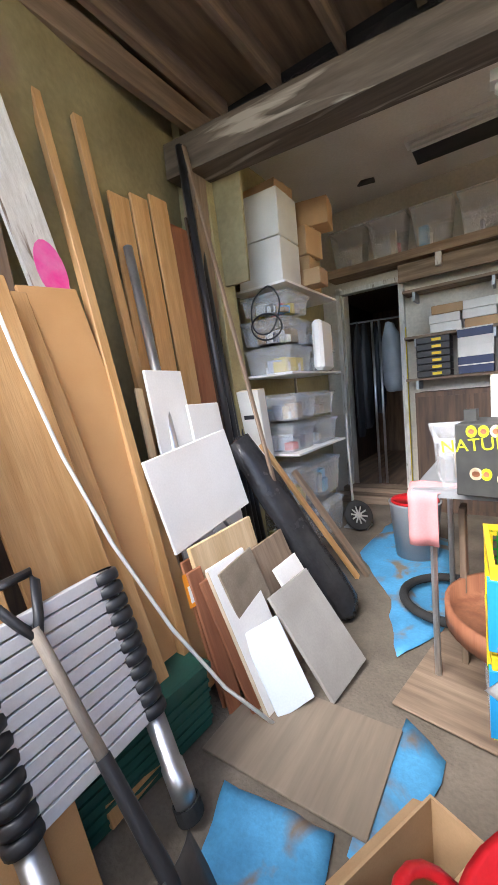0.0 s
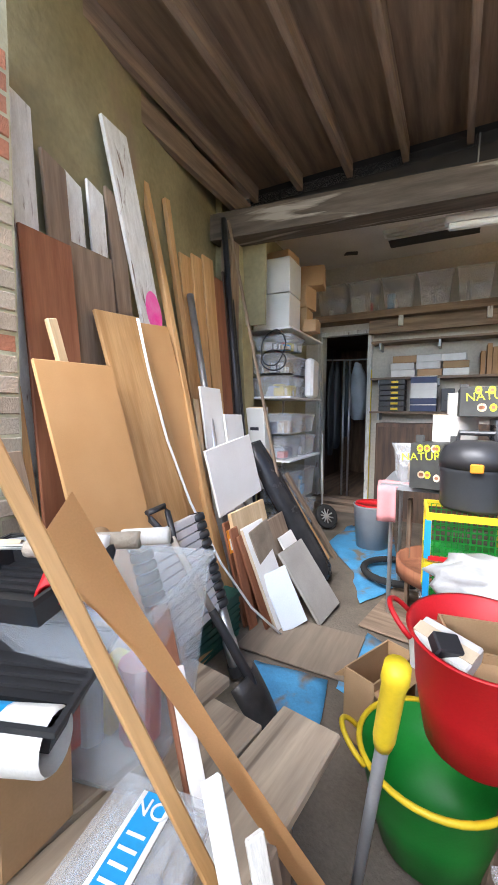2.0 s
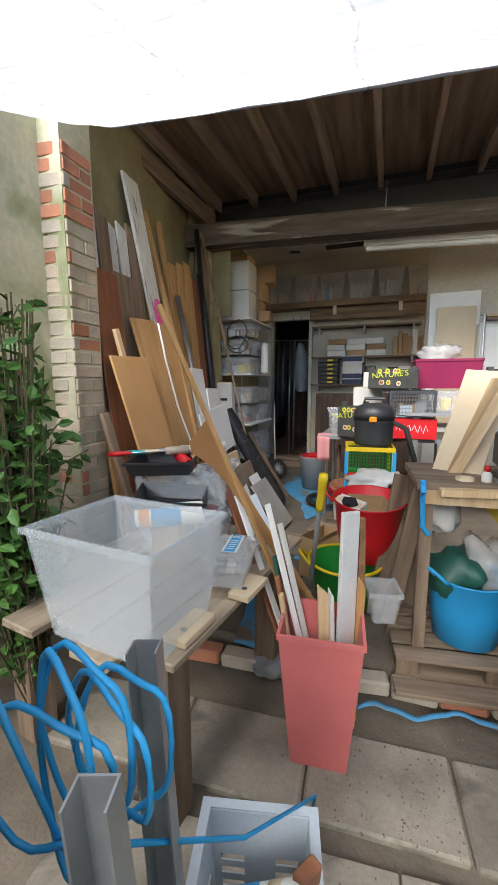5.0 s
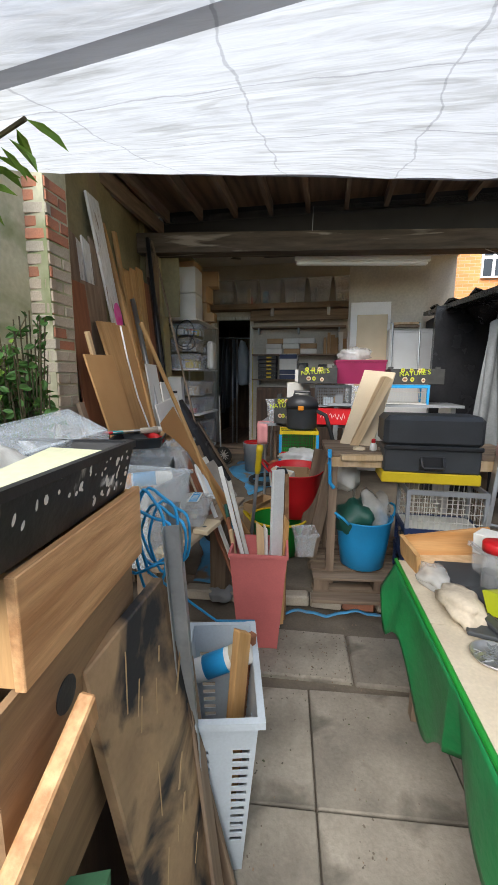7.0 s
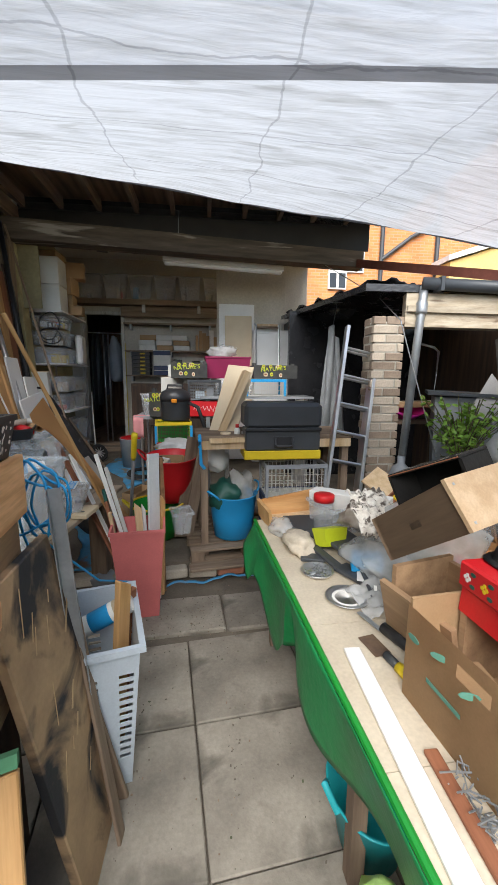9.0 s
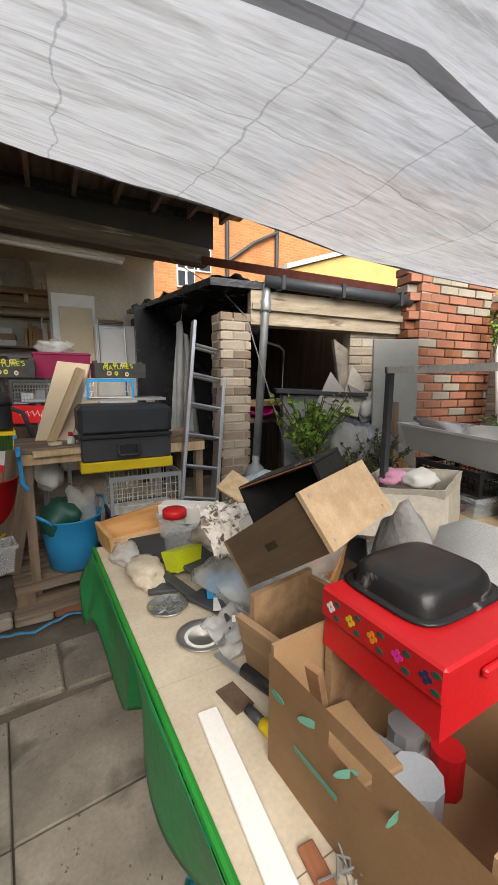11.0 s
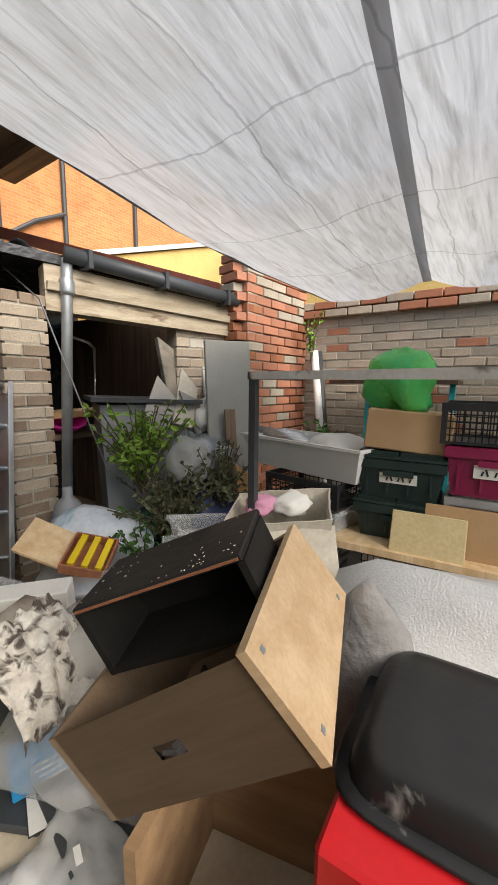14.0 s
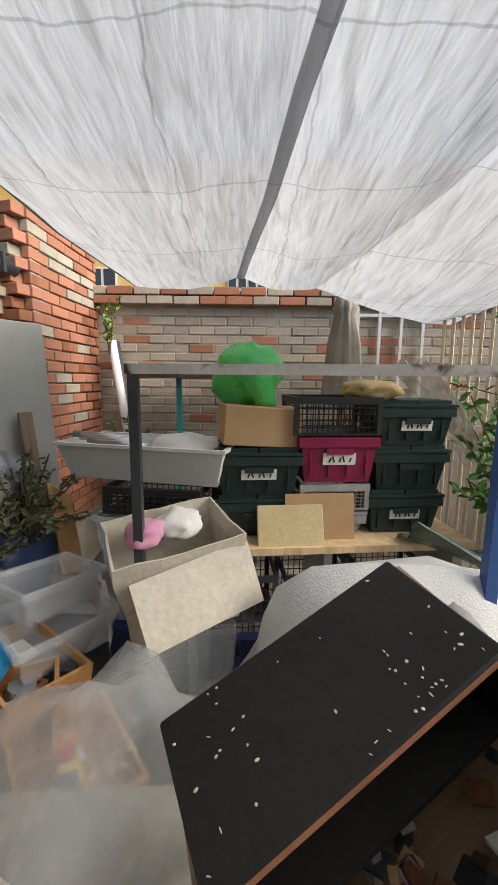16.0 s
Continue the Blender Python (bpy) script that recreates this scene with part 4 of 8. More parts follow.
for x in (-0.55, 0.6):
    for y in (-0.3, 0.3):
        part("leg", tube([(x, y, 0), (x, y, 0.985)], 0.016, 8), METAL, tb)
cl = cloth("pink_cloth", 10, 12, lambda u, v: (-0.62 + 0.26 * u + 0.015 * math.sin(9 * v), 2.57 + 0.2 * min(v, .5) * 2 * 0.6 - 0.0 + (0.02 if v > .5 else 0), 1.108 + 0.004 * math.sin(7 * u) - 0.0) if v > 0.45 else (-0.62 + 0.13 * u, 2.555 - 0.012 * math.sin(6 * u), 1.108 - (0.45 - v) * 0.62), paint("pink_cotton", (0.70, 0.30, 0.30), 0.9), "pink cloth hanging off the table's edge", "cloth")
lean("dark_board", (-0.42, 2.85, 0.08), (-0.42, 2.87, 0.95), 0.12, 0.03, W_OLD, "brown board standing under the table", "board")
pot = thing("cream_tub", pose(-0.12, 3.05, 0.08), "cream plastic tub under the table", "tub")
part("body", lathe([(0.16, 0), (0.2, 0.42), (0.21, 0.42), (0.18, 0.03), (0, 0.03)], 24), CREAM, pot, smooth=True)
clear_box(pose(-0.42, 2.78, 1.108, 8, 0, 14), 0.22, 0.3, 0.26, "small clear box tilted on the table", False, 2, 73)


# ---- yard: paving, kerb of bricks, pallet ----
r = random.Random(11)
paving = thing("paving", pose(0, 0, 0), "worn square concrete paving slabs with dirty joints", "paving", "", "structure")
for i in range(-2, 6):
    for j in range(0, 8):
        x, y = (i + 0.5) * 0.61, 0.60 - (j + 0.5) * 0.60
        sl = part("slab", bx(0.602, 0.592, 0.05, (0, 0, 0), bevel=0.005), CONCRETE, paving)
        sl.matrix_world = pose(0.25, -1.0, 0, 0, 0, 5.7) @ pose(x, y, -0.05 + r.uniform(-.003, .003), r.uniform(-.3, .3), r.uniform(-.3, .3), 0)
for i in range(6):
    sl = part("slab", bx(0.6, 0.42, 0.05, (0, 0, 0), bevel=0.01), CONCRETE, paving)
    sl.matrix_world = pose(-1.1 + i * 0.61, -0.18 + 0.035 * i, -0.053, r.uniform(-1, 1), r.uniform(-1, 1), 4)
kerb = thing("brick_kerb", pose(0, 0, 0), "row of worn bricks edging the workshop floor", "kerb", "", "structure")
for i in range(9):
    k = part("brick", bx(0.225, 0.11, 0.08, bevel=0.012), BRICK_R if i % 3 == 0 else BRICK_G, kerb)
    k.matrix_world = pose(-0.9 + i * 0.235, 0.33 + 0.018 * i, 0.0, r.uniform(-4, 4), r.uniform(-3, 3), 5 + r.uniform(-5, 5))
tagged(cloth("blue_strip", 30, 2, lambda u, v: (0.0 + 0.85 * u, 0.22 + 0.16 * u + 0.03 * v + 0.03 * math.sin(14 * u), 0.012 + 0.012 * abs(math.sin(19 * u)) + .004 * v), TARP, "torn strip of blue tarpaulin by the bricks", "strip", 0.002))
pal = thing("pallet", pose(0.62, 0.92, 0.08, 0, 0, 8), "grey weathered wooden pallet on the ground", "pallet")
for y in (-0.36, 0, 0.36):
    part("skid", bx(1.0, 0.10, 0.022, (0, y, 0)), W_OLD_X, pal)
    for x in (-0.44, 0, 0.44):
        part("block", bx(0.11, 0.10, 0.075, (x, y, 0.022)), W_OLD, pal)
for k in range(6):
    part("deck_board", bx(1.0, 0.11, 0.02, (0, -0.36 + k * 0.144, 0.097), bevel=0.003), W_OLD_X, pal)
part("front_board", bx(1.04, 0.12, 0.025, (0, -0.5, 0.0), bevel=0.004), W_OLD_X, pal)

# ---- yard: tubs, broom, cardboard ----
tub(pose(-0.155, 1.07, 0.08, 0, 0, 20), 0.25, 0.18, 0.34, GREEN, "green flexible tub with a yellow rim", YELLOW)
tub(pose(-0.02, 1.17, 0.43, 6, 0, 8), 0.24, 0.175, 0.44, RED, "bright red flexible tub full of cardboard")
red_in = carton(pose(-0.03, 1.18, 0.62, 6, 4, 18), 0.26, 0.2, 0.22, CARD, "opened brown carton in the red tub", True)
carton(pose(-0.13, 1.10, 0.70, 20, 8, -25), 0.2, 0.12, 0.16, CARD_W, "torn white carton in the red tub")
blk = part("black_block", bx(0.09, 0.07, 0.05, bevel=0.006), BLACKP)
blk.matrix_world = pose(-0.14, 1.02, 0.83, 30, 10, 30)
tagged(blk, "small black plastic block on the cardboard", "block")
carton(pose(-0.40, 1.50, 0.09, 0, 0, 66), 0.36, 0.16, 0.34, CARD, "brown carton lying behind the green tub", True)
bg = bag("white_bag", (0.02, 1.62, 0.80), 0.42, 0.34, 0.16, mat("dull_white_polythene", (0.55, 0.55, 0.54), (0.45, 0.45, 0.44), 0.4, scale=5, fine=24, bump=0.4), "crumpled white plastic bag", 4.2, 0.5)
lean("board", (0.02, 1.62, 0.1), (0.02, 1.66, 0.82), 0.3, 0.2, W_OLD, "dark wooden box standing behind the tubs", "box")
br = thing("broom", frame_of((-0.36, 0.66, 0.03), (-0.19, 0.237, 1.285))[0], "broom with a grey pole and yellow handle end", "broom")
part("pole", lathe([(0.013, 0), (0.013, 1.05)], 12), GREY, br, smooth=True)
part("grip", lathe([(0.017, 1.03), (0.021, 1.06), (0.021, 1.2), (0.024, 1.22), (0.022, 1.25), (0, 1.255)], 14), YELLOW, br, smooth=True)
part("head", bx(0.28, 0.05, 0.05, (0, 0, -0.0)), W_OLD, br)
tub(pose(0.55, 0.74, 0.20, 0, 0, 35), 0.21, 0.165, 0.40, BLUE, "bright blue flexible tub full of bags")
bag("dark_bag", (0.50, 0.74, 0.44), 0.30, 0.32, 0.30, DKGREEN, "dark green plastic bag in the blue tub", 1.3, 0.45)
bag("grey_bag", (0.62, 0.78, 0.46), 0.24, 0.26, 0.34, FILM, "crumpled clear plastic bag in the blue tub", 2.3, 0.5)
bag("pale_bag", (0.42, 0.95, 0.75), 0.2, 0.2, 0.26, PAPER, "white paper bag stuffed under the bench", 7.3, 0.45)
clear_box(pose(0.10, 0.62, 0.30, 4, 0, 15), 0.16, 0.16, 0.2, "small clear basket hanging by the pallet", False, 0, 0, 0.02)
lean("grey_board", (0.14, 0.75, 0.2), (0.30, 0.95, 1.0), 0.10, 0.03, W_OLD, "weathered board leaning by the bench leg", "board", "", (1, 0.4, 0))
lean("grey_board", (0.06, 0.98, 0.1), (0.20, 1.10, 1.05), 0.12, 0.03, W_OLD, "weathered board beside the red tub", "board", "", (1, 0.4, 0))

# ---- yard: workbench with toolbox, crates and propped board ----
wb = thing("workbench", pose(0.90, 0.86, 0.08, 0, 0, 4), "rough wooden workbench with a clamp and a shelf", "workbench")
part("worktop", bx(1.36, 0.55, 0.04, (0, 0, 1.02), bevel=0.004), W_OLD_X, wb)
part("front_rail", bx(1.30, 0.04, 0.07, (0, -0.27, 0.95)), W_PALE, wb)
for x in (-0.62, 0.62):
    for y in (-0.22, 0.22):
        part("leg", bx(0.06, 0.06, 1.02, (x, y, 0)), W_OLD, wb)
part("jaw", bx(0.36, 0.05, 0.035, (-0.40, -0.31, 1.01), (0, 0, 6)), W_PALE, wb)
cp = part("clamp", tube([(-0.66, -0.33, 0.98), (-0.66, -0.36, 1.03), (-0.66, -0.33, 1.08), (-0.65, -0.33, 0.84), (-0.62, -0.33, 0.80)], 0.014, 8), BLUE, wb, "blue clamp handle")
tx = thing("toolbox", pose(0.94, 0.62, 0.95, 0, 0, 1), "large black toolbox with a yellow tray", "toolbox")
part("tray", bx(0.64, 0.30, 0.075, (0, 0, 0), bevel=0.008), YELLOW, tx)
part("body", bx(0.62, 0.30, 0.17, (0, 0, 0.075), bevel=0.012), DGREY, tx)
part("lid", bx(0.64, 0.32, 0.21, (0, 0, 0.255), bevel=0.03), DGREY, tx)
part("hinge_rail", bx(0.63, 0.025, 0.03, (0, -0.155, 0.235), bevel=0.006), BLACKP, tx)
part("handle", tube([(-0.07, -0.155, 0.18), (-0.07, -0.19, 0.13), (-0.06, -0.195, 0.12), (0.06, -0.195, 0.12), (0.07, -0.19, 0.13), (0.07, -0.155, 0.18)], 0.011, 8), BLACKP, tx)
part("recess", bx(0.16, 0.012, 0.09, (0, -0.151, 0.10)), BLACKP, tx)
for z0 in (0.20, 0.42, 0.60):
    mesh_crate(pose(1.06, 0.64, z0 + 0.006, 0, 0, 1), 0.52, 0.34, 0.20 if z0 < .5 else 0.30, NAVY if z0 < .5 else PAPER, "grey and white folding crate under the bench" if z0 > .5 else "navy folding crate under the bench", NAVY if z0 < .5 else GREY, 14, 4, "folding crates under the bench", "folding_crate")
pb = lean("cream_board", (0.46, 0.86, 1.10), (0.66, 1.18, 1.72), 0.26, 0.02, CREAM, "pale board propped up on the bench", "board", "", (1, -0.3, 0.1))
bx1 = thing("picture_frame", pose(0.44, 0.98, 1.10, 0, 24, 0), "brown back of a propped wooden frame", "frame")
part("side", bx(0.06, 0.30, 0.62), W_PALE, bx1)
gl = thing("glue_bottle", pose(0.58, 0.66, 1.106), "white glue bottle with a red cap", "bottle")
part("body", lathe([(0.026, 0), (0.026, 0.07), (0.014, 0.09)], 14), PAPER, gl, smooth=True)
part("cap", lathe([(0.015, 0.085), (0.015, 0.115), (0, 0.12)], 12), RED, gl, smooth=True)
for k, (x, y, mt, lb) in enumerate(((0.48, 0.66, CREAM, "roll of brown tape on the bench"), (0.66, 0.68, METAL, "small steel tin on the bench"))):
    tn = part("tape_roll" if k == 0 else "tin", lathe([(0.035, 0), (0.045, 0), (0.045, 0.05), (0.032, 0.05), (0.032, 0.005)], 18), mt, None, "", True)
    tn.location = (x, y, 1.106)
    tagged(tn, lb, "roll" if k == 0 else "tin")
for k in range(4):
    lean("offcut", (0.36 + 0.09 * k, 0.60 + 0.02 * k, 1.112 + 0.006 * k), (0.62 + 0.07 * k, 0.64, 1.118 + 0.006 * k), 0.05, 0.01, W_PINE, "thin wood offcut on the bench", "offcut", "offcuts on the bench")
stp = thing("step_box", pose(1.42, 0.74, 0.90, 0, 0, 0), "pale wooden end of the bench", "board")
part("board", bx(0.24, 0.14, 0.04, (0, 0, 0.17)), W_PINE, stp)

# ---- behind the bench: crates, vacuum cleaner, produce boxes ----
for k, z0 in enumerate((0.60, 0.86)):
    c = mesh_crate(pose(-0.06, 1.98, z0, 0, 0, 6), 0.40, 0.34, 0.25, GREEN, "green folding crate with yellow rim and blue corners", YELLOW, 14, 7, "green folding crates", "folding_crate")
    for s in (-1, 1):
        part("corner", bx(0.03, 0.03, 0.2, (s * 0.195, -0.165, 0.01)), BLUE, c)
    part("red_edge", bx(0.38, 0.02, 0.02, (0, -0.172, 0.005)), RED, c)
bag("white_bag", (0.10, 1.78, 0.62), 0.34, 0.26, 0.14, mat("grey_white_polythene", (0.50, 0.50, 0.50), (0.42, 0.42, 0.42), 0.4, scale=5, bump=0.2), "white plastic bag in front of the crates", 9.2, 0.4)
lean("stool_side", (-0.05, 1.98, 0.08), (-0.05, 1.98, 0.595), 0.36, 0.30, W_OLD, "old wooden box under the crates", "box")
vc = thing("vacuum_cleaner", pose(-0.03, 1.98, 1.118), "grey drum vacuum cleaner with an orange latch", "vacuum cleaner")
part("drum", lathe([(0.15, 0), (0.165, 0.02), (0.165, 0.19), (0.172, 0.20), (0.172, 0.22)], 28), DGREY, vc, smooth=True)
part("head", lathe([(0.175, 0.22), (0.178, 0.27), (0.15, 0.33), (0.09, 0.36), (0, 0.365)], 28), BLACKP, vc, smooth=True)
part("latch", bx(0.06, 0.02, 0.045, (0.0, -0.182, 0.21), bevel=0.006), ORANGE, vc)
part("handle", tube([(-0.09, 0, 0.34), (-0.08, 0, 0.40), (0.08, 0, 0.40), (0.09, 0, 0.34)], 0.014, 8), BLACKP, vc)
part("hose", tube([(0.16, -0.05, 0.2), (0.26, -0.12, 0.16), (0.34, -0.1, -0.1), (0.34, 0.0, -0.4), (0.2, 0.1, -0.7)], 0.022, 8), RUBBER, vc, smooth=True)


PRINT = mat("black_print_card", (0.03, 0.03, 0.028), (0.05, 0.05, 0.045), 0.6, scale=8, fine=80, bump=0.03)


def produce_box(m, label, sx=0.46, sy=0.34, sz=0.22):
    t = thing("produce_box", m, label, "box", "printed produce boxes")
    part("body", bx(sx, sy, sz * 0.86, bevel=0.004), PRINT, t)
    for s in (-1, 1):
        part("post", bx(0.05, 0.05, sz, (s * (sx / 2 - .03), 0, 0)), PRINT, t)
    letters("NATURE'S", 0.075, pose(-0.03, -sy / 2 - 0.002, sz * 0.62, 90, -5, 0), LIME, t)
    rr = random.Random(3)
    for i in range(9):
        f = part("printed_fruit", lathe([(0.026, 0), (0.026, 0.002), (0, 0.002)], 12, 0.8, 1), LIME if i % 2 else CREAM, t)
        f.matrix_local = pose(rr.uniform(-.45, .45) * sx, -sy / 2, rr.choice((0.05, 0.06, 0.19, 0.17)) * sz / .22, 90, 0, 0)
        q = part("printed_stone", lathe([(0.012, 0), (0.012, 0.001), (0, 0.001)], 10), W_RED, f)
        q.location.z = 0.002
    return t


produce_box(pose(0.11, 2.66, 1.60, 0, 0, 2), "black produce box printed with green lettering and fruit")
produce_box(pose(1.22, 2.62, 1.602, 0, 0, 2), "black produce box printed with green lettering on a crate", 0.58, 0.36, 0.2)
bxg = produce_box(pose(-0.24, 2.62, 1.107, 0, 0, -8), "black produce box printed with fruit on the table", 0.28, 0.3, 0.36)
mesh_crate(pose(0.30, 2.66, 1.322, 0, 0, 2), 0.42, 0.34, 0.26, GREY, "grey mesh crate of oddments on the table", DGREY, 14, 6, "", "mesh_crate")
oddments(pose(0.30, 2.66, 1.334), 0.34, 0.26, 0.18, 6, 91, "small oddments inside the grey crate")
rb = thing("red_box", pose(0.30, 2.66, 1.108, 0, 0, 2), "red carton with white scribbled lettering", "box")
part("body", bx(0.46, 0.34, 0.20, bevel=0.005), RED, rb)
for i in range(6):
    part("white_stroke", tube([(-0.14 + i * .05, -0.172, 0.09 + 0.03 * math.sin(i)), (-0.12 + i * .05, -0.172, 0.14), (-0.10 + i * .05, -0.172, 0.08)], 0.004, 5), PAPER, rb)
bcb = thing("blue_carton", pose(-0.14, 2.62, 1.108, 0, 0, -4), "blue and white carton on the table", "box")
part("body", bx(0.001 + 0.16, 0.3, 0.20), BLUE, bcb)
part("panel", bx(0.12, 0.002, 0.10, (0, -0.152, 0.08)), PAPER, bcb)
tbb = thing("trestle", pose(1.0, 2.75, 0.08), "grey trestle shelf behind the bench", "shelf")
part("shelf", bx(1.5, 0.6, 0.03, (0, 0, 1.26)), GREY, tbb)
for x in (-0.65, 0.65):
    part("leg", bx(0.05, 0.5, 1.26, (x, 0, 0)), METAL, tbb)
mesh_crate(pose(1.10, 2.62, 1.375, 0, 0, 2), 0.52, 0.36, 0.22, PAPER, "white slatted crate behind the toolbox", BLUE, 16, 3, "", "slatted_crate")
mx = thing("maroon_crate", pose(0.62, 2.92, 1.60, 0, 0, 2), "maroon storage crate with a lid", "crate")
part("body", open_box(bmesh.new(), 0.60, 0.4, 0.26, 0.01, 0.02), MAROON, mx)
part("lid", bx(0.62, 0.42, 0.03, (0, 0, 0.26), bevel=0.008), MAROON, mx)
bag("white_bag", (0.55, 2.9, 1.885), 0.40, 0.3, 0.16, FILM, "white plastic bag lying on the maroon crate", 5.2, 0.4)
clear_box(pose(0.70, 2.80, 1.374), 0.5, 0.4, 0.2, "clear plastic box under the maroon crate", False, 4, 33)
carton(pose(-0.14, 3.0, 1.108, 0, 0, 3), 0.3, 0.3, 0.5, CARD_W, "white carton standing at the back of the table")
carton(pose(-0.02, 3.0, 1.612, 0, 0, 3), 0.34, 0.26, 0.16, CARD_W, "small white carton on another carton")

# ---- yard: pink bin of offcuts ----
pk = thing("pink_bin", pose(-0.145, -0.04, 0.0, 0, 0, 6), "faded pink square bin full of timber offcuts", "bin")
part("body", open_box(bmesh.new(), 0.34, 0.29, 0.63, 0.006, 0.05), PINK, pk)
part("rim", rim(bmesh.new(), 0.33, 0.28, 0.615, 0.012, 0.022), PINK, pk)
O = "offcuts in the pink bin"
lean("long_batten", (-0.17, 0.30, 0.03), (-0.813, -0.19, 1.96), 0.025, 0.016, W_PINE, "long pine batten sticking out of the bin", "batten", O, (0.3, 1, 0.2))


def fan_board():
    """A flat offcut: a straight outer edge, a broad head and a hollow inner edge that sweeps down to a narrow foot."""
    outer = [(0.0, 0.0), (0.25, 0.015), (0.55, 0.02), (0.95, 0.01), (1.46, 0.0)]
    inner = [(1.46, 0.062), (0.95, 0.066), (0.55, 0.068), (0.33, 0.08), (0.22, 0.10), (0.15, 0.125), (0.11, 0.145), (0.055, 0.13)]
    bm = bmesh.new()
    f = bm.faces.new([bm.verts.new((w, 0, -z)) for z, w in outer + inner])
    bmesh.ops.solidify(bm, geom=[f], thickness=0.016)
    return bm


fan = part("curved_offcut", fan_board(), W_MDF)
fax = (Vector((-0.05, 0.54, 0.06)) - Vector((-0.737, 0.071, 1.476))).normalized()
fay = Vector((-0.60, -0.20, -0.25))
fay = (fay - fax * fay.dot(fax)).normalized()
fam = Matrix((fay, (-fax).cross(fay), -fax)).transposed().to_4x4()
fam.translation = (-0.737, 0.071, 1.476)
fan.matrix_world = fam
tagged(fan, "flat fibreboard offcut with a curved edge standing in the bin", "offcut", O)
lean("white_edging", (-0.150, -0.010, 0.03), (-0.654, 0.255, 1.06), 0.035, 0.012, WHITE_BOARD, "white edging strip in the bin", "strip", O, (0.4, 1, 0))
lean("white_edging", (-0.130, -0.010, 0.03), (-0.42, 0.04, 1.10), 0.03, 0.012, WHITE_BOARD, "white edging strip in the bin", "strip", O, (0.6, 1, 0))
lean("white_edging", (-0.110, 0.010, 0.03), (-0.37, 0.08, 1.00), 0.03, 0.012, WHITE_OLD, "white edging strip in the bin", "strip", O, (0.6, 1, 0))
lean("red_batten", (-0.170, 0.010, 0.03), (-0.777, 0.345, 1.13), 0.045, 0.02, W_RED, "red-brown batten in the bin", "batten", O, (0.4, 1, 0))
lean("green_strip", (-0.210, -0.040, 0.03), (-0.38, 0.03, 0.86), 0.03, 0.02, DKGREEN, "dark green plastic strip in the bin", "strip", O)
lean("pine_offcut", (-0.230, 0.000, 0.03), (-0.33, -0.04, 0.72), 0.03, 0.02, W_PALE, "pale pine offcut in the bin", "offcut", O)
lean("pine_offcut", (-0.220, 0.010, 0.03), (-0.36, 0.0, 0.78), 0.03, 0.02, W_RED, "red-brown offcut in the bin", "offcut", O)
panel("white_offcut", (-0.090, -0.010, 0.03), (-0.025, 0.055, 0.03), (-0.085, 0.06, 1.09), 0.024, mat("aged_white_laminate", (0.66, 0.67, 0.66), (0.54, 0.55, 0.54), 0.5, scale=5, fine=90, bump=0.08, stain=(0.42, 0.36, 0.28), stain_at=0.70), "white laminated offcut standing in the bin", "offcut", O)
RAWCHIP = mat("rough_chipboard_edge", (0.34, 0.19, 0.09), (0.20, 0.10, 0.05), 0.9, scale=22, fine=140, bump=0.5)
chb = rough_up(bx(0.03, 0.026, 1.02, base=True), 0.0, 4)
bmesh.ops.subdivide_edges(chb, edges=chb.edges[:], cuts=6, use_grid_fill=True)
che = part("chipboard_edge", rough_up(chb, 0.010, 12, 3.0), RAWCHIP)
che.matrix_world = frame_of((-0.012, 0.142, 0.03), (-0.006, 0.135, 1.05), (0.8, 0.6, 0))[0]
tagged(che, "rough broken chipboard offcut in the bin", "offcut", O)
lean("pine_offcut", (-0.120, 0.020, 0.03), (-0.155, 0.03, 0.76), 0.055, 0.022, W_PALE, "pale pine offcut in the bin", "offcut", O, (1, 0.4, 0), 0.05)
lean("pine_offcut", (-0.090, 0.020, 0.03), (-0.12, 0.02, 0.75), 0.02, 0.04, WHITE_OLD, "white painted offcut in the bin", "offcut", O, (1, 0.4, 0), 0.03)
lean("pine_offcut", (-0.020, 0.100, 0.03), (0.008, 0.08, 0.79), 0.028, 0.045, W_PINE, "square pine offcut in the bin", "offcut", O, (1, 0.4, 0), 0.03)
lean("pine_offcut", (-0.160, 0.050, 0.03), (-0.36, 0.10, 0.95), 0.045, 0.02, W_OLD, "weathered offcut in the bin", "offcut", O)

# ---- yard: laundry basket ----
bk = thing("laundry_basket", pose(-0.11, -1.08, 0.0, 0, 0, 104), "pale grey plastic laundry basket with slotted sides", "basket")
sx, sy, hz, tp = 0.46, 0.24, 0.63, 0.05
part("bottom", bx(sx - 2 * tp, sy - 2 * tp, 0.01), PALE_BLUE, bk)


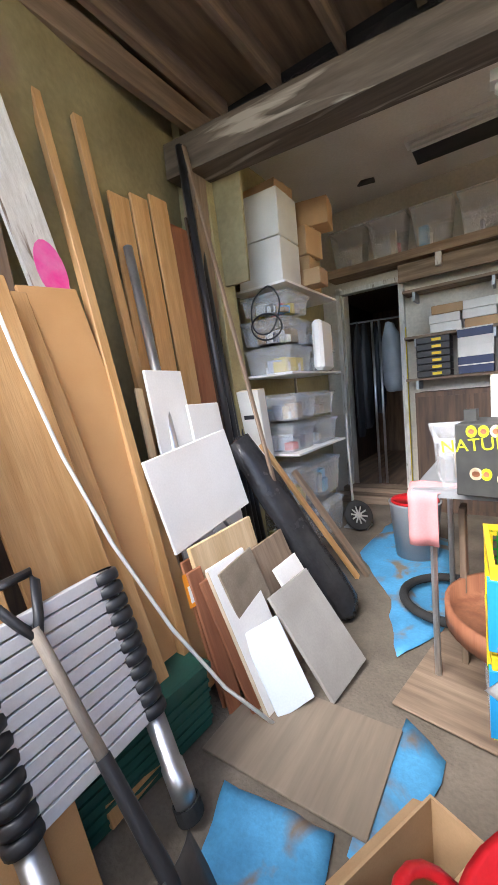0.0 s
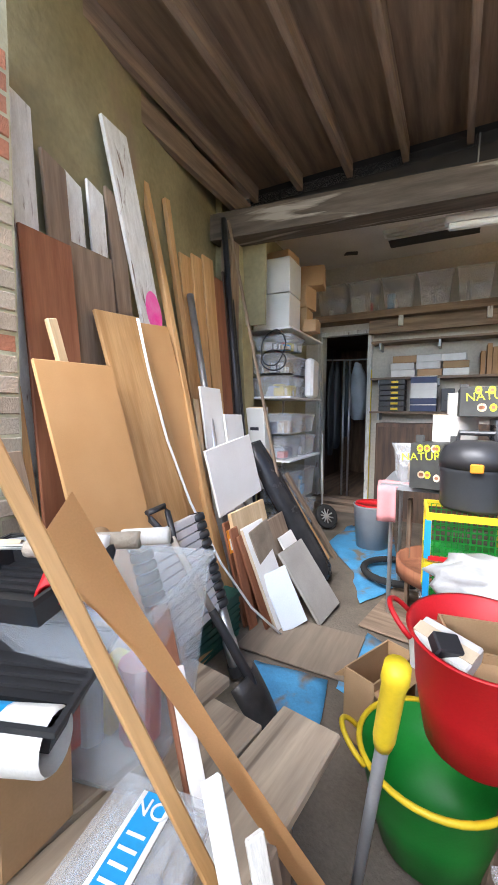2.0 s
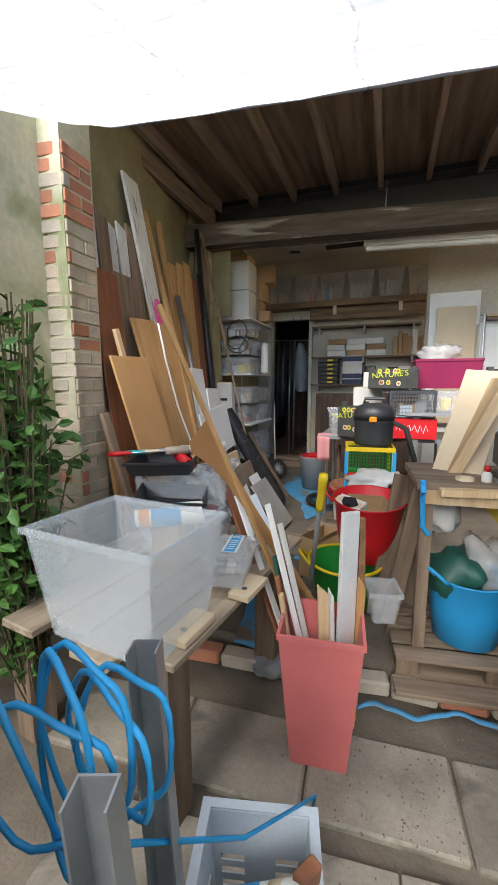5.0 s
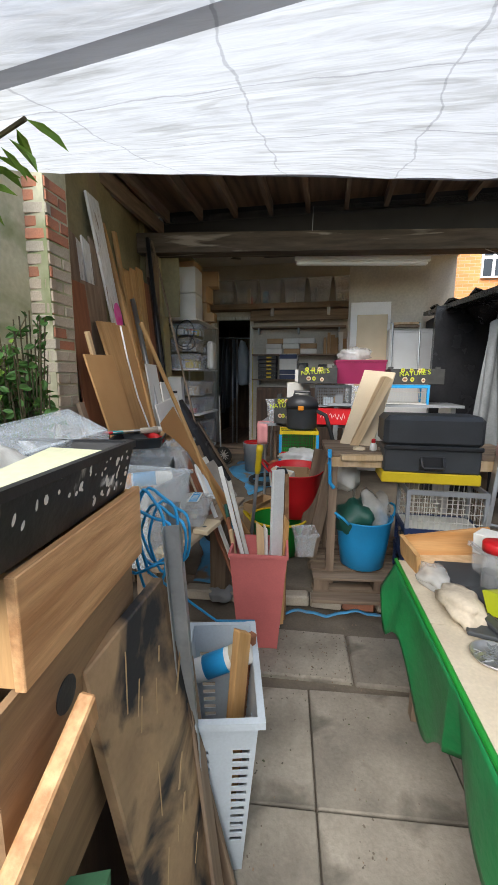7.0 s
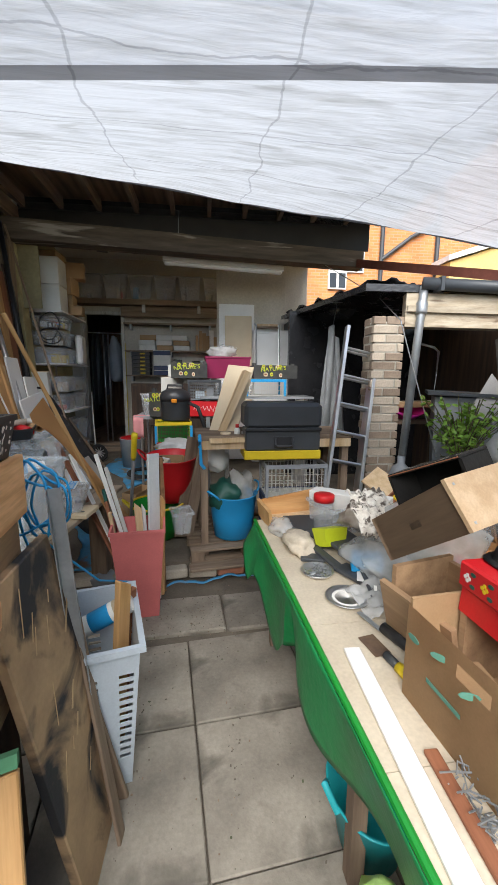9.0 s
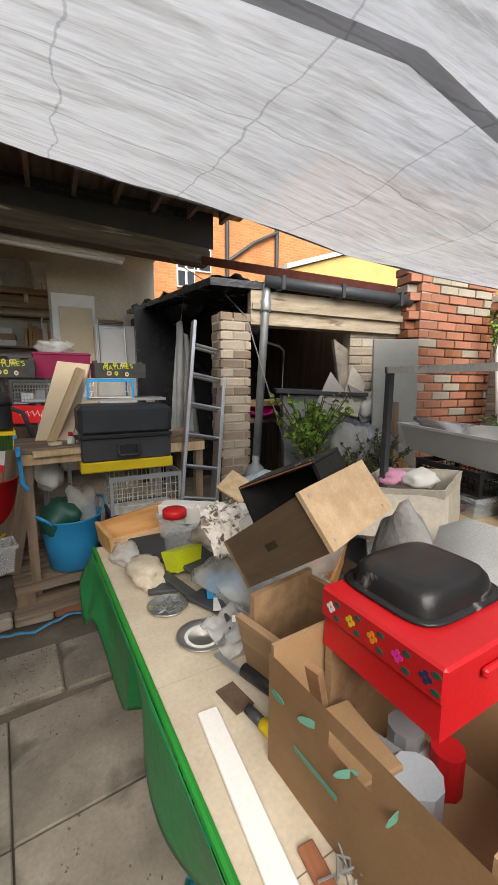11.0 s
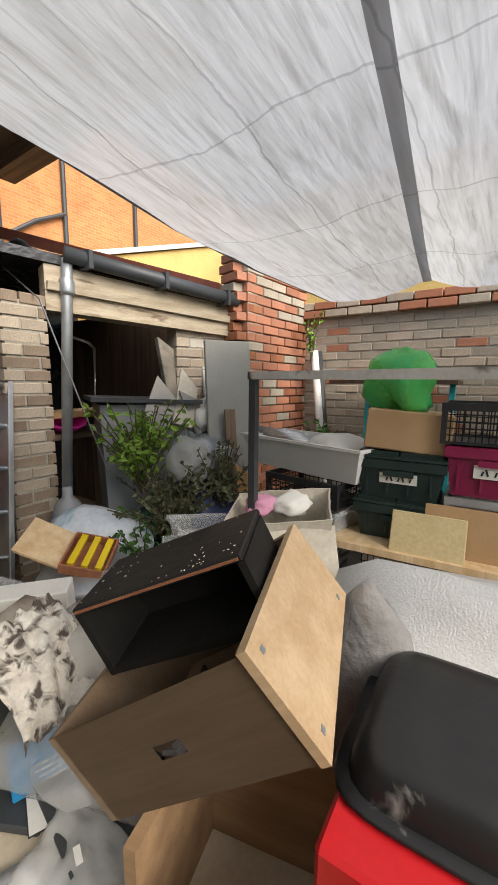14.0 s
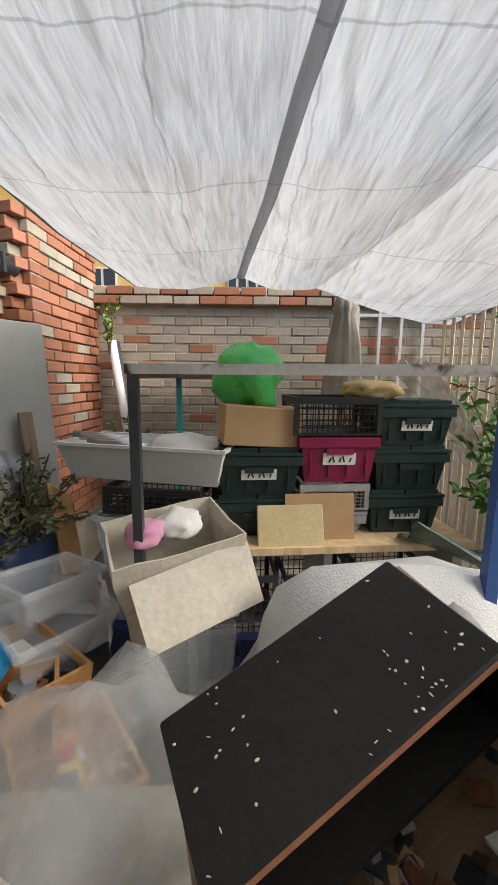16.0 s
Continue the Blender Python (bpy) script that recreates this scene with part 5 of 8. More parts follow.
def slot_wall(w, axis, sgn):
    """One sloping wall of the basket with two columns of slots."""
    b2 = bmesh.new()
    xs = [-w / 2, -w * 0.42, -w * 0.18, -w * 0.10, w * 0.16, w * 0.42, w / 2]
    zs = [0, 0.12] + [0.12 + 0.40 * k / 24 for k in range(1, 25)] + [hz]
    def at(x, z):
        f = 1 - (tp * 2 / w) * (1 - z / hz)
        off = (sy if axis == "x" else sx) / 2 - tp * (1 - z / hz)
        return (x * f, sgn * off, z) if axis == "x" else (sgn * off, x * f, z)
    grid = [[b2.verts.new(at(x, z)) for x in xs] for z in zs]
    for j in range(len(zs) - 1):
        for i in range(len(xs) - 1):
            if 1 <= j <= 24 and j % 2 == 0 and i in (1, 4):
                continue
            b2.faces.new((grid[j][i], grid[j][i + 1], grid[j + 1][i + 1], grid[j + 1][i]))
    ob = part("wall", b2, PALE_BLUE, bk)
    ob.modifiers.new("thickness", "SOLIDIFY").thickness = 0.004


slot_wall(sx, "x", -1), slot_wall(sx, "x", 1), slot_wall(sy, "y", -1), slot_wall(sy, "y", 1)
part("rim", rim(bmesh.new(), sx - .005, sy - .005, hz - 0.018, 0.022, 0.024), PALE_BLUE, bk)
rl = thing("paper_roll", pose(-0.23, -1.03, 0.545, 66, 0, 100), "roll of packaging in a blue and white printed wrapper", "roll")
part("roll", lathe([(0.038, 0), (0.043, 0.01), (0.043, 0.23), (0.036, 0.24), (0, 0.24)], 20), PAPER, rl, smooth=True)
part("band", lathe([(0.044, 0.05), (0.044, 0.14)], 20), BLUE, rl, smooth=True)
part("band", lathe([(0.044, 0.16), (0.044, 0.19)], 20), CREAM, rl, smooth=True)
lean("pine_offcut", (-0.09, -1.08, 0.02), (-0.03, -1.08, 0.80), 0.07, 0.03, W_PINE, "pine offcut standing in the basket", "offcut", "", (0.6, 1, 0), 0.04)
lean("red_offcut", (-0.08, -0.98, 0.02), (-0.03, -0.96, 0.68), 0.06, 0.03, W_RED, "red-brown offcut standing in the basket", "offcut", "", (0.6, 1, 0))

# ---- yard: stack of salvage by the path ----
st = thing("steel_channel", frame_of((-0.09, -1.34, 0.02), (-0.170, -1.362, 1.25), (1, 0.3, 0))[0], "galvanised steel channel standing upright", "channel")
part("web", bx(0.045, 0.003, 1.24, (0, 0.0185, 0)), GALV, st)
for s in (-1, 1):
    part("flange", bx(0.003, 0.034, 1.24, (s * 0.021, 0, 0)), GALV, st)
st2 = copy_thing(st, frame_of((-0.155, -1.20, 0.02), (-0.235, -1.17, 1.11), (1, 0.3, 0))[0])
sb = lean("stained_board", (-0.06, -1.46, 0.0), (-0.22, -1.53, 1.10), 0.34, 0.032, mat("charred_board", (0.46, 0.31, 0.17), (0.32, 0.21, 0.12), 0.75, scale=5, fine=60, bump=0.1, stain=(0.03, 0.03, 0.032), stain_at=0.535), "board stained black with paint and scratched", "board", "", (0.05, 1, 0))
SCR = mat("bare_wood_scratch", (0.55, 0.38, 0.2), bump=0)
for k in range(12):
    rr = random.Random(60 + k)
    q = part("scratch", bx(0.004 + 0.006 * (k % 4 == 0), 0.001, rr.uniform(0.03, 0.14)), SCR, sb)
    q.matrix_local = pose(rr.uniform(-.13, .13), -0.0165, rr.uniform(0.3, 0.95), 0, rr.uniform(10, 40), 0)
lean("thin_strip", (-0.02, -1.30, 0.0), (-0.22, -1.36, 1.02), 0.02, 0.04, W_OLD, "thin dark strip beside the stained board", "strip")
lean("thin_strip", (0.0, -1.44, 0.0), (-0.16, -1.28, 0.80), 0.06, 0.012, W_OLD, "thin veneer strip beside the stained board", "strip")
pdw = thing("pine_box", pose(-0.37, -1.665, 1.208, 0, 0, 96), "pine box standing under a black tray", "box")
for s in (-1, 1):
    part("side", bx(0.46, 0.018, 0.178, (0, s * 0.16, 0), bevel=0.002), KNOTTY, pdw)
for s in (-1, 1):
    part("end", bx(0.02, 0.302, 0.172, (s * 0.215, 0, 0), bevel=0.002), W_PINE, pdw)
part("bottom", bx(0.40, 0.30, 0.008), W_PALE, pdw)
bt = thing("black_tray", pose(-0.395, -1.735, 1.388, 0, 1, 97), "deep black tray splashed with white paint", "tray")
part("body", open_box(bmesh.new(), 0.56, 0.40, 0.115, 0.01, 0.02), mat("black_tray_paint", (0.018, 0.018, 0.02), (0.03, 0.03, 0.03), 0.4, scale=11, fine=70, bump=0.1, stain=(0.72, 0.72, 0.70), stain_at=0.66), bt)
qs = random.Random(12)
for i in range(44):
    x, z = (qs.gauss(0.16, 0.05), qs.uniform(0.02, 0.11)) if i < 30 else (qs.uniform(-0.2, 0.29), qs.uniform(0.05, 0.11))
    sp = part("paint_splash", lathe([(0.005, 0), (0.004, 0.0006), (0, 0.0008)], 7, qs.uniform(0.4, 1.5), qs.uniform(0.4, 2.2)), PAPER, bt)
    sp.matrix_local = pose(min(x, 0.25), -0.1805 - 0.02 * z / 0.115, z, 100, qs.uniform(-30, 30), 0)
part("rim", rim(bmesh.new(), 0.54, 0.38, 0.105, 0.014, 0.016), BLACKP, bt)
bag("foam_roll", (-0.44, -1.74, 1.40), 0.20, 0.36, 0.13, PAPER, "white packing foam in the black tray", 3.3, 0.35)
lean("foam_sheet", (-0.30, -1.92, 1.44), (-0.29, -1.56, 1.49), 0.14, 0.03, mat("pale_yellow_foam", (0.72, 0.72, 0.50), (0.66, 0.66, 0.44), 0.9, scale=4, bump=0.1), "pale yellow foam strip in the tray", "foam", "", (1, 0, 0))
ld = thing("plastic_tray", pose(-0.50, -1.46, 1.505, 12, -10, 60), "frosted shallow plastic tray leaning in the black one", "tray")
part("base", bx(0.30, 0.20, 0.008, bevel=0.003), FROST, ld)
part("rim", rim(bmesh.new(), 0.29, 0.19, -0.02, 0.012, 0.03), FROST, ld)
ob1 = thing("wooden_crate", pose(-0.42, -1.70, 0.715, 0, 0, 97), "brown plywood crate with round hand holes", "crate")
part("body", open_box(bmesh.new(), 0.50, 0.40, 0.485, 0.014), mat("dull_brown_plywood", (0.40, 0.26, 0.14), (0.26, 0.165, 0.09), 0.75, scale=3, fine=20, stretch=(1, 1, 8), bump=0.1), ob1)
for x in (-0.08, 0.1):
    hl = part("hand_hole", lathe([(0.032, 0), (0.032, 0.002), (0, 0.002)], 16), BLACKP, ob1)
    hl.matrix_local = pose(x, -0.2005, 0.30 - x, 90, 0, 0)
ob2 = thing("dark_cabinet", pose(-0.48, -1.74, 0.0, 0, 0, 99), "dark old cabinet carcass under the crate", "cabinet")
part("carcass", bx(0.62, 0.42, 0.715, bevel=0.006), W_DARK, ob2)
lean("pine_plank", (-0.15, -2.12, 0.90), (-0.16, -1.76, 1.09), 0.11, 0.028, KNOTTY, "pine plank slanting across the salvage", "plank", "", (0.3, -1, 0.6))
lean("pine_plank", (-0.32, -2.0, 0.0), (-0.26, -1.74, 0.92), 0.10, 0.022, W_PINE, "pine board standing among the salvage", "plank", "", (0.4, 1, 0))
gp = lean("green_edged_board", (-0.16, -2.10, 0.11), (-0.27, -1.84, 0.71), 0.30, 0.03, W_PINE, "rough pine board with green painted edge", "board", "", (0.9, -0.1, -0.8))
ge = part("painted_edge", bx(0.30, 0.034, 0.03, (0, 0, 0.67)), paint("green_paint", (0.10, 0.28, 0.14), 0.7), gp)
nb = clear_box(pose(-0.52, -2.22, 1.0, 0, 0, 8), 0.42, 0.34, 0.30, "frosted plastic box on the salvage", True, 0, 0, 0.03, FROST)
lean("box_stand", (-0.54, -2.22, 0.0), (-0.54, -2.22, 0.995), 0.34, 0.34, W_DARK, "dark wooden stand under a frosted box", "stand")

# blue rope hanging off the drawer
rp = thing("blue_rope", pose(0, 0, 0), "tangled coil of thin blue rope", "rope")
rr = random.Random(8)
for k in range(5):
    c = Vector((-0.27 + 0.012 * k, -1.33 + 0.02 * k, 1.22 + rr.uniform(-.04, .03)))
    ax, az = rr.uniform(0.05, 0.09), rr.uniform(0.08, 0.15)
    tl = rr.uniform(-.5, .5)
    part("loop", tube([c + Vector((ax * math.cos(a) * math.cos(tl), ax * math.cos(a) * math.sin(tl), az * math.sin(a) + 0.012 * math.sin(4 * a))) for a in [i * math.pi / 12 for i in range(24)]], 0.0045, 6, closed=True), BLUE, rp, smooth=True)
part("tail", tube([(-0.30, -1.36, 1.34), (-0.26, -1.32, 1.1), (-0.15, -1.0, 0.75), (-0.05, -0.75, 0.6), (-0.1, -0.6, 0.25), (-0.25, -0.4, 0.02)], 0.0045, 6), BLUE, rp, smooth=True)

# ---- yard: low timber platform with boxes and paint trays ----
W_DUSTY = wood("dusty_board", (0.46, 0.37, 0.26), (0.29, 0.23, 0.165), 0.9, along="Y", stain=(0.17, 0.13, 0.095), stain_at=0.62)
pf = thing("timber_platform", pose(-0.98, -0.05, 0.0, 0, 0, -8), "rough platform of old boards on blocks", "platform")
for k in range(5):
    part("board", bx(0.19, 1.25, 0.035, (-0.40 + k * 0.2, 0.1 + 0.05 * (-1) ** k, 0.68 - 0.004 * (k % 2)), bevel=0.006), W_DUSTY, pf)
for x in (-0.4, 0.4):
    for y in (-0.4, 0.5):
        part("block", bx(0.12, 0.12, 0.68, (x, y, 0)), W_OLD, pf)
for gx, gy in ((0.50, 0.06), (0.44, -0.30)):
    pgb = part("drilled_board", bx(0.10, 0.20, 0.03, (gx, gy, 0.719), bevel=0.004), CREAM, pf, "pale drilled board end")
    part("hole", lathe([(0.013, 0.7492), (0.013, 0.7496), (0, 0.7496)], 14), BLACKP, pgb).location = (gx, gy - 0.04, 0)
bxB = clear_box(pose(-0.81, -0.45, 0.72, 0, 0, -6), 0.56, 0.44, 0.425, "large empty frosted storage box", False, 0, 0, 0.05, FROST)
bxA = clear_box(pose(-0.98, 0.34, 0.72, 0, 0, 14), 0.50, 0.40, 0.47, "frosted storage box under paint trays", False, 4, 21, 0.04, FROST)


def paint_tray(m, label):
    t = thing("paint_tray", m, label, "paint tray", "paint trays")
    part("body", open_box(bmesh.new(), 0.34, 0.27, 0.07, 0.006, 0.02), BLACKP, t)
    for i in range(6):
        part("rib", bx(0.28, 0.008, 0.008, (0, -0.08 + i * 0.03, 0.008)), BLACKP, t)
    part("rim", rim(bmesh.new(), 0.335, 0.265, 0.062, 0.01, 0.012), BLACKP, t)
    return t


paint_tray(pose(-1.00, 0.14, 1.205, 6, -3, 12), "black paint tray full of rollers")
paint_tray(pose(-0.93, 0.06, 1.03, 4, 4, 24), "black ribbed paint tray with dried paint")
lean("tray_prop", (-0.93, 0.06, 0.72), (-0.93, 0.06, 1.025), 0.16, 0.16, CARD, "small carton under the paint tray", "box")
for k, (a, b2, mt, lb) in enumerate((((-1.05, 0.30, 1.27), (-0.845, 0.094, 1.246), RED, "red cardboard tube in the paint tray"), ((-1.0, 0.36, 1.27), (-0.806, 0.16, 1.262), CARD, "brown cardboard tube in the paint tray"))):
    m, n = frame_of(a, b2)
    tb2 = part("tube", lathe([(0.028, 0), (0.028, n), (0.02, n), (0.02, n - 0.1)], 16), mt, None, "", True)
    tb2.matrix_world = m
    tagged(tb2, lb, "tube")
for k in range(4):
    t = thing("paint_roller", frame_of((-1.20 + 0.05 * k, 0.08 + 0.05 * k, 1.285), (-0.92 + 0.02 * k, 0.20 + 0.04 * k, 1.30))[0], "paint roller with a wire frame", "paint roller", "paint rollers")
    part("wire", tube([(0, 0, 0), (0, 0, 0.2), (0.04, 0, 0.24), (0.04, 0, 0.28)], 0.004, 6), METAL, t)
    part("sleeve", lathe([(0.02, 0.2), (0.022, 0.21), (0.022, 0.32), (0.0, 0.32)], 12), PAPER if k % 2 else BRICK_G, t, smooth=True)
    part("handle", lathe([(0.012, -0.1), (0.015, -0.05), (0.01, 0.02)], 10), [RED, TEAL, CREAM, GREY][k], t, smooth=True)
pr = thing("paper_roll", frame_of((-0.888, -0.029, 1.022), (-0.749, 0.023, 1.031))[0], "roll of packaging in a blue and white printed wrapper", "roll")
part("roll", lathe([(0.05, -0.16), (0.055, -0.15), (0.055, 0.15), (0.05, 0.16)], 18), PAPER, pr, smooth=True)
part("band", lathe([(0.056, -0.08), (0.056, 0.06)], 18), BLUE, pr, smooth=True)
part("band", lathe([(0.056, -0.14), (0.056, -0.09)], 18), ORANGE, pr, smooth=True)
nt = clear_box(pose(-0.582, 0.01, 0.752, 0, 0, 98), 0.30, 0.17, 0.105, "clear tub with a blue and white label", True, 3, 51, 0.01, CLEAR)
nl = part("label", bx(0.20, 0.07, 0.002, (0.03, 0, 0.137)), PAPER, nt, "blue and white label")
part("print_band", bx(0.20, 0.05, 0.001, (0.03, 0, 0.139)), BLUE, nl)
letters("NO", 0.045, pose(0.10, 0, 0.1415, 0, 0, -90), PAPER, nl)
for k in range(5):
    part("printed_line", bx(0.006, 0.036, 0.001, (0.055 - 0.024 * k, 0, 0.140)), PAPER, nl)
for k in range(4):
    bag("wrapped_lump", (-0.5 + 0.12 * k, 0.35 + 0.1 * (k % 2), 0.0 + 0.002 * k), 0.2, 0.18, 0.10, [GREY, W_OLD, TARP, DGREY][k], "scrap lying on the ground by the platform", 3.0 + k, 0.4, (0, 0, 0), "scrap")


# ---- yard: long table with a green cover ----
TM = pose(0.622, -0.24, 0, 0, 0, 2.9)
TW, TL, TZ = 0.86, 2.75, 0.71
tbl = thing("long_table", TM, "long trestle table with a worn cream top", "table")
TOP = mat("worn_cream_top", (0.62, 0.54, 0.41), (0.50, 0.42, 0.31), 0.7, scale=5, fine=80, bump=0.1, stain=(0.38, 0.31, 0.23), stain_at=0.66)
for k in range(5):
    part("top_panel", bx(TW, TL / 5 - 0.003, 0.022, (TW / 2, -TL * (k + .5) / 5, TZ - 0.022)), TOP, tbl)
for y in (-0.25, -1.4, -2.5):
    for x in (0.08, TW - 0.08):
        part("leg", bx(0.05, 0.05, TZ - 0.022, (x, y, 0)), W_OLD, tbl)
part("edge_lip", tube([(0.0, 0.0, TZ), (0.0, -TL, TZ)], 0.011, 8), GREEN, tbl, "green plastic edge of the cover")
GCLOTH = mat("green_sheeting", (0.02, 0.24, 0.07), (0.015, 0.18, 0.05), 0.38, scale=5, fine=30, bump=0.25)


def drape(u, v):
    y = -0.05 - u * (TL - 0.05)
    drop = 0.13 + 0.34 * math.exp(-((u - 0.20) / 0.065) ** 2) + 0.16 * (u > 0.24) * (1 - math.exp(-(u - 0.24) * 14)) + 0.12 * math.exp(-((u - 0.07) / 0.03) ** 2) + 0.02 * math.sin(31 * u)
    return TM @ Vector((-0.014 - 0.05 * v * math.sin(17 * u + 0.8) - 0.03 * v + (0.06 * v if u > .3 else 0), y, TZ - drop * v + 0.002))


tagged(cloth("table_cover", 90, 10, drape, GCLOTH, "shiny green plastic cover hanging off the table", "cover", 0.002))
mb = thing("mesh_bin", TM @ pose(0.26, -0.92, 0), "black mesh waste bin under the table", "bin")
bm = bmesh.new()
for k in range(24):
    a = k * math.pi / 12
    tube([(0.11 * math.cos(a), 0.11 * math.sin(a), 0), (0.14 * math.cos(a), 0.14 * math.sin(a), 0.38)], 0.004, 5, bm)
part("bars", bm, BLACKP, mb)["kind"] = "stuff"
for z in (0.0, 0.13, 0.26, 0.38):
    part("hoop", tube([((0.11 + .03 * z / .38) * math.cos(a), (0.11 + .03 * z / .38) * math.sin(a), z) for a in [i * math.pi / 12 for i in range(24)]], 0.007, 6, closed=True), BLACKP, mb)
tl2 = thing("teal_basket", TM @ pose(0.18, -1.30, 0), "teal plastic basket with round holes under the table", "basket")
part("body", lathe([(0.10, 0), (0.14, 0.22), (0.15, 0.22), (0.145, 0.21), (0.10, 0.02), (0, 0.02)], 24, 1, 1.2), TEAL, tl2, smooth=True)
part("handle", tube([(-0.14, -0.05, 0.2), (-0.17, 0, 0.26), (-0.14, 0.05, 0.2)], 0.012, 8), TEAL, tl2)
bag("white_bag", (0.70, -1.98, 0.0), 0.26, 0.30, 0.24, PAPER, "white plastic bag under the table", 12.1, 0.4)
bag("lime_bag", (0.76, -1.86, 0.0), 0.18, 0.20, 0.30, mat("lime_film", (0.30, 0.55, 0.04), (0.4, 0.6, 0.2), 0.3, scale=9, bump=0.2), "crumpled lime green plastic bag under the table", 13.1, 0.4)

# ---- on the long table: tools and oddments ----
wt = thing("wooden_tray", pose(0.90, -0.24, 0.712, 0, 0, 12), "shallow wooden tray at the end of the table", "tray")
part("end", bx(0.46, 0.02, 0.14, (0.02, 0.10, 0.0), (0, -6, 0)), W_PINE_X, wt)
part("side", bx(0.02, 0.2, 0.12, (-0.22, 0.0, 0), (8, -10, 0)), W_PINE, wt)
part("bottom", bx(0.42, 0.2, 0.01, (0.02, 0, 0)), W_PALE, wt)
ga = thing("round_dish", pose(0.823, -0.962, 0.712), "round steel dish full of screws", "dish")
part("dish", lathe([(0.05, 0), (0.066, 0.006), (0.078, 0.02), (0.074, 0.02), (0.062, 0.009), (0, 0.008)], 30), METAL, ga, smooth=True)
rr = random.Random(2)
for i in range(46):
    a, d = rr.uniform(0, 6.28), 0.058 * math.sqrt(rr.random())
    q = part("screw", bx(0.026, 0.0035, 0.0035, bevel=0), GALV, ga)
    q.matrix_local = pose(d * math.cos(a), d * math.sin(a), 0.011 + 0.004 * (i % 3), rr.uniform(-20, 20), rr.uniform(-15, 15), rr.uniform(0, 180))
pt = thing("plate", pose(0.885, -1.185, 0.712), "white plate with a steel rim", "plate")
part("rim", lathe([(0.05, 0), (0.085, 0.012), (0.09, 0.014), (0.086, 0.016), (0.05, 0.005), (0.05, 0.0)], 36), METAL, pt, smooth=True)
part("well", lathe([(0.068, 0.008), (0.06, 0.009), (0.03, 0.006), (0, 0.006)], 30), PAPER, pt, smooth=True)
zb = tagged(cloth("zip_bag", 18, 20, lambda u, v: (0.895 + 0.16 * u + 0.02 * v, -1.13 - 0.21 * v + 0.03 * u, 0.722 + 0.05 * u * (1 - 0.5 * v) + 0.016 * noise.noise(Vector((6 * u, 6 * v, 2))) + 0.008 * math.sin(9 * u + 5 * v)), FILM, "clear zip bag with a small white label", "bag", 0.002))
part("label", bx(0.028, 0.012, 0.002, (0.985, -1.225, 0.778), (0, -14, 70)), PAPER, zb, "small white label")
jar = thing("plastic_jar", pose(0.99, -0.50, 0.712), "clear plastic jar with a red lid", "jar")
part("body", lathe([(0.05, 0), (0.055, 0.01), (0.055, 0.19), (0.05, 0.2)], 20), CLEAR, jar, smooth=True)
part("contents", lathe([(0.05, 0.004), (0.05, 0.10), (0, 0.11)], 16), DGREY, jar)
part("lid", lathe([(0.06, 0.2), (0.06, 0.235), (0.055, 0.24), (0, 0.24)], 24), RED, jar, smooth=True)
yb = thing("yellow_box", pose(0.962, -0.735, 0.745, -16, 6, 24), "bright yellow plastic box tipped over", "box")
part("body", open_box(bmesh.new(), 0.16, 0.10, 0.09, 0.004, 0.012), LIME, yb)
part("base", bx(0.15, 0.09, 0.006, (0, 0, 0.086)), LIME, yb)
pbg = bag("paper_bag", (0.80, -0.68, 0.712), 0.16, 0.26, 0.09, mat("cream_paper", (0.62, 0.54, 0.42), (0.54, 0.46, 0.35), 0.85, scale=8, bump=0.2), "crumpled cream paper bag with powder", 8.8, 0.45)
bag("plastic_pack", (0.75, -0.46, 0.712), 0.14, 0.22, 0.08, FILM, "clear plastic pack on the table", 10.4, 0.4)
for k, (x, y, z, sx, sy, rz, rx) in enumerate(((1.02, -0.60, 0.72, 0.26, 0.20, 14, 4), (1.12, -1.12, 0.722, 0.26, 0.30, -10, 3), (0.98, -1.00, 0.716, 0.10, 0.16, 30, 2), (1.06, -0.80, 0.745, 0.20, 0.34, 24, 10), (0.92, -0.40, 0.73, 0.24, 0.2, 12, 6), (0.90, -0.84, 0.725, 0.05, 0.22, 20, 5), (0.84, -0.80, 0.714, 0.12, 0.12, -8, 0))):
    q = thing("black_plate", pose(x, y, z, rx, 4, rz), "black plastic plate lying on the table", "panel", "black panels")
    part("panel", bx(sx, sy, 0.018, bevel=0.004), DGREY, q)
bb = thing("blue_carton", pose(1.048, -0.99, 0.735, 0, 0, -16), "small blue carton with white lettering bars", "box")
part("body", bx(0.14, 0.07, 0.08, bevel=0.003), BLUE, bb)
for i in range(4):
    part("printed_bar", bx(0.08 - 0.01 * i, 0.001, 0.006, (0.01, -0.0355, 0.06 - 0.015 * i)), PAPER, bb)
cm = thing("printed_card", pose(1.04, -1.08, 0.738, 0, 0, -22), "black and white printed card", "card")
part("sheet", bx(0.14, 0.09, 0.003), INK, cm)
part("white_half", bx(0.06, 0.088, 0.001, (-0.038, 0, 0.003)), PAPER, cm)
bag("crumpled_paper", (1.14, -0.76, 0.86), 0.26, 0.22, 0.13, mat("dirty_paper", (0.62, 0.56, 0.48), (0.30, 0.24, 0.19), 0.85, scale=9, fine=40, bump=0.3), "crumpled dirty paper sheet", 15.5, 0.6)
DPAPER = mat("stained_newsprint", (0.74, 0.70, 0.62), (0.60, 0.54, 0.46), 0.85, scale=40, fine=120, bump=0.2, stain=(0.10, 0.08, 0.065), stain_at=0.55)
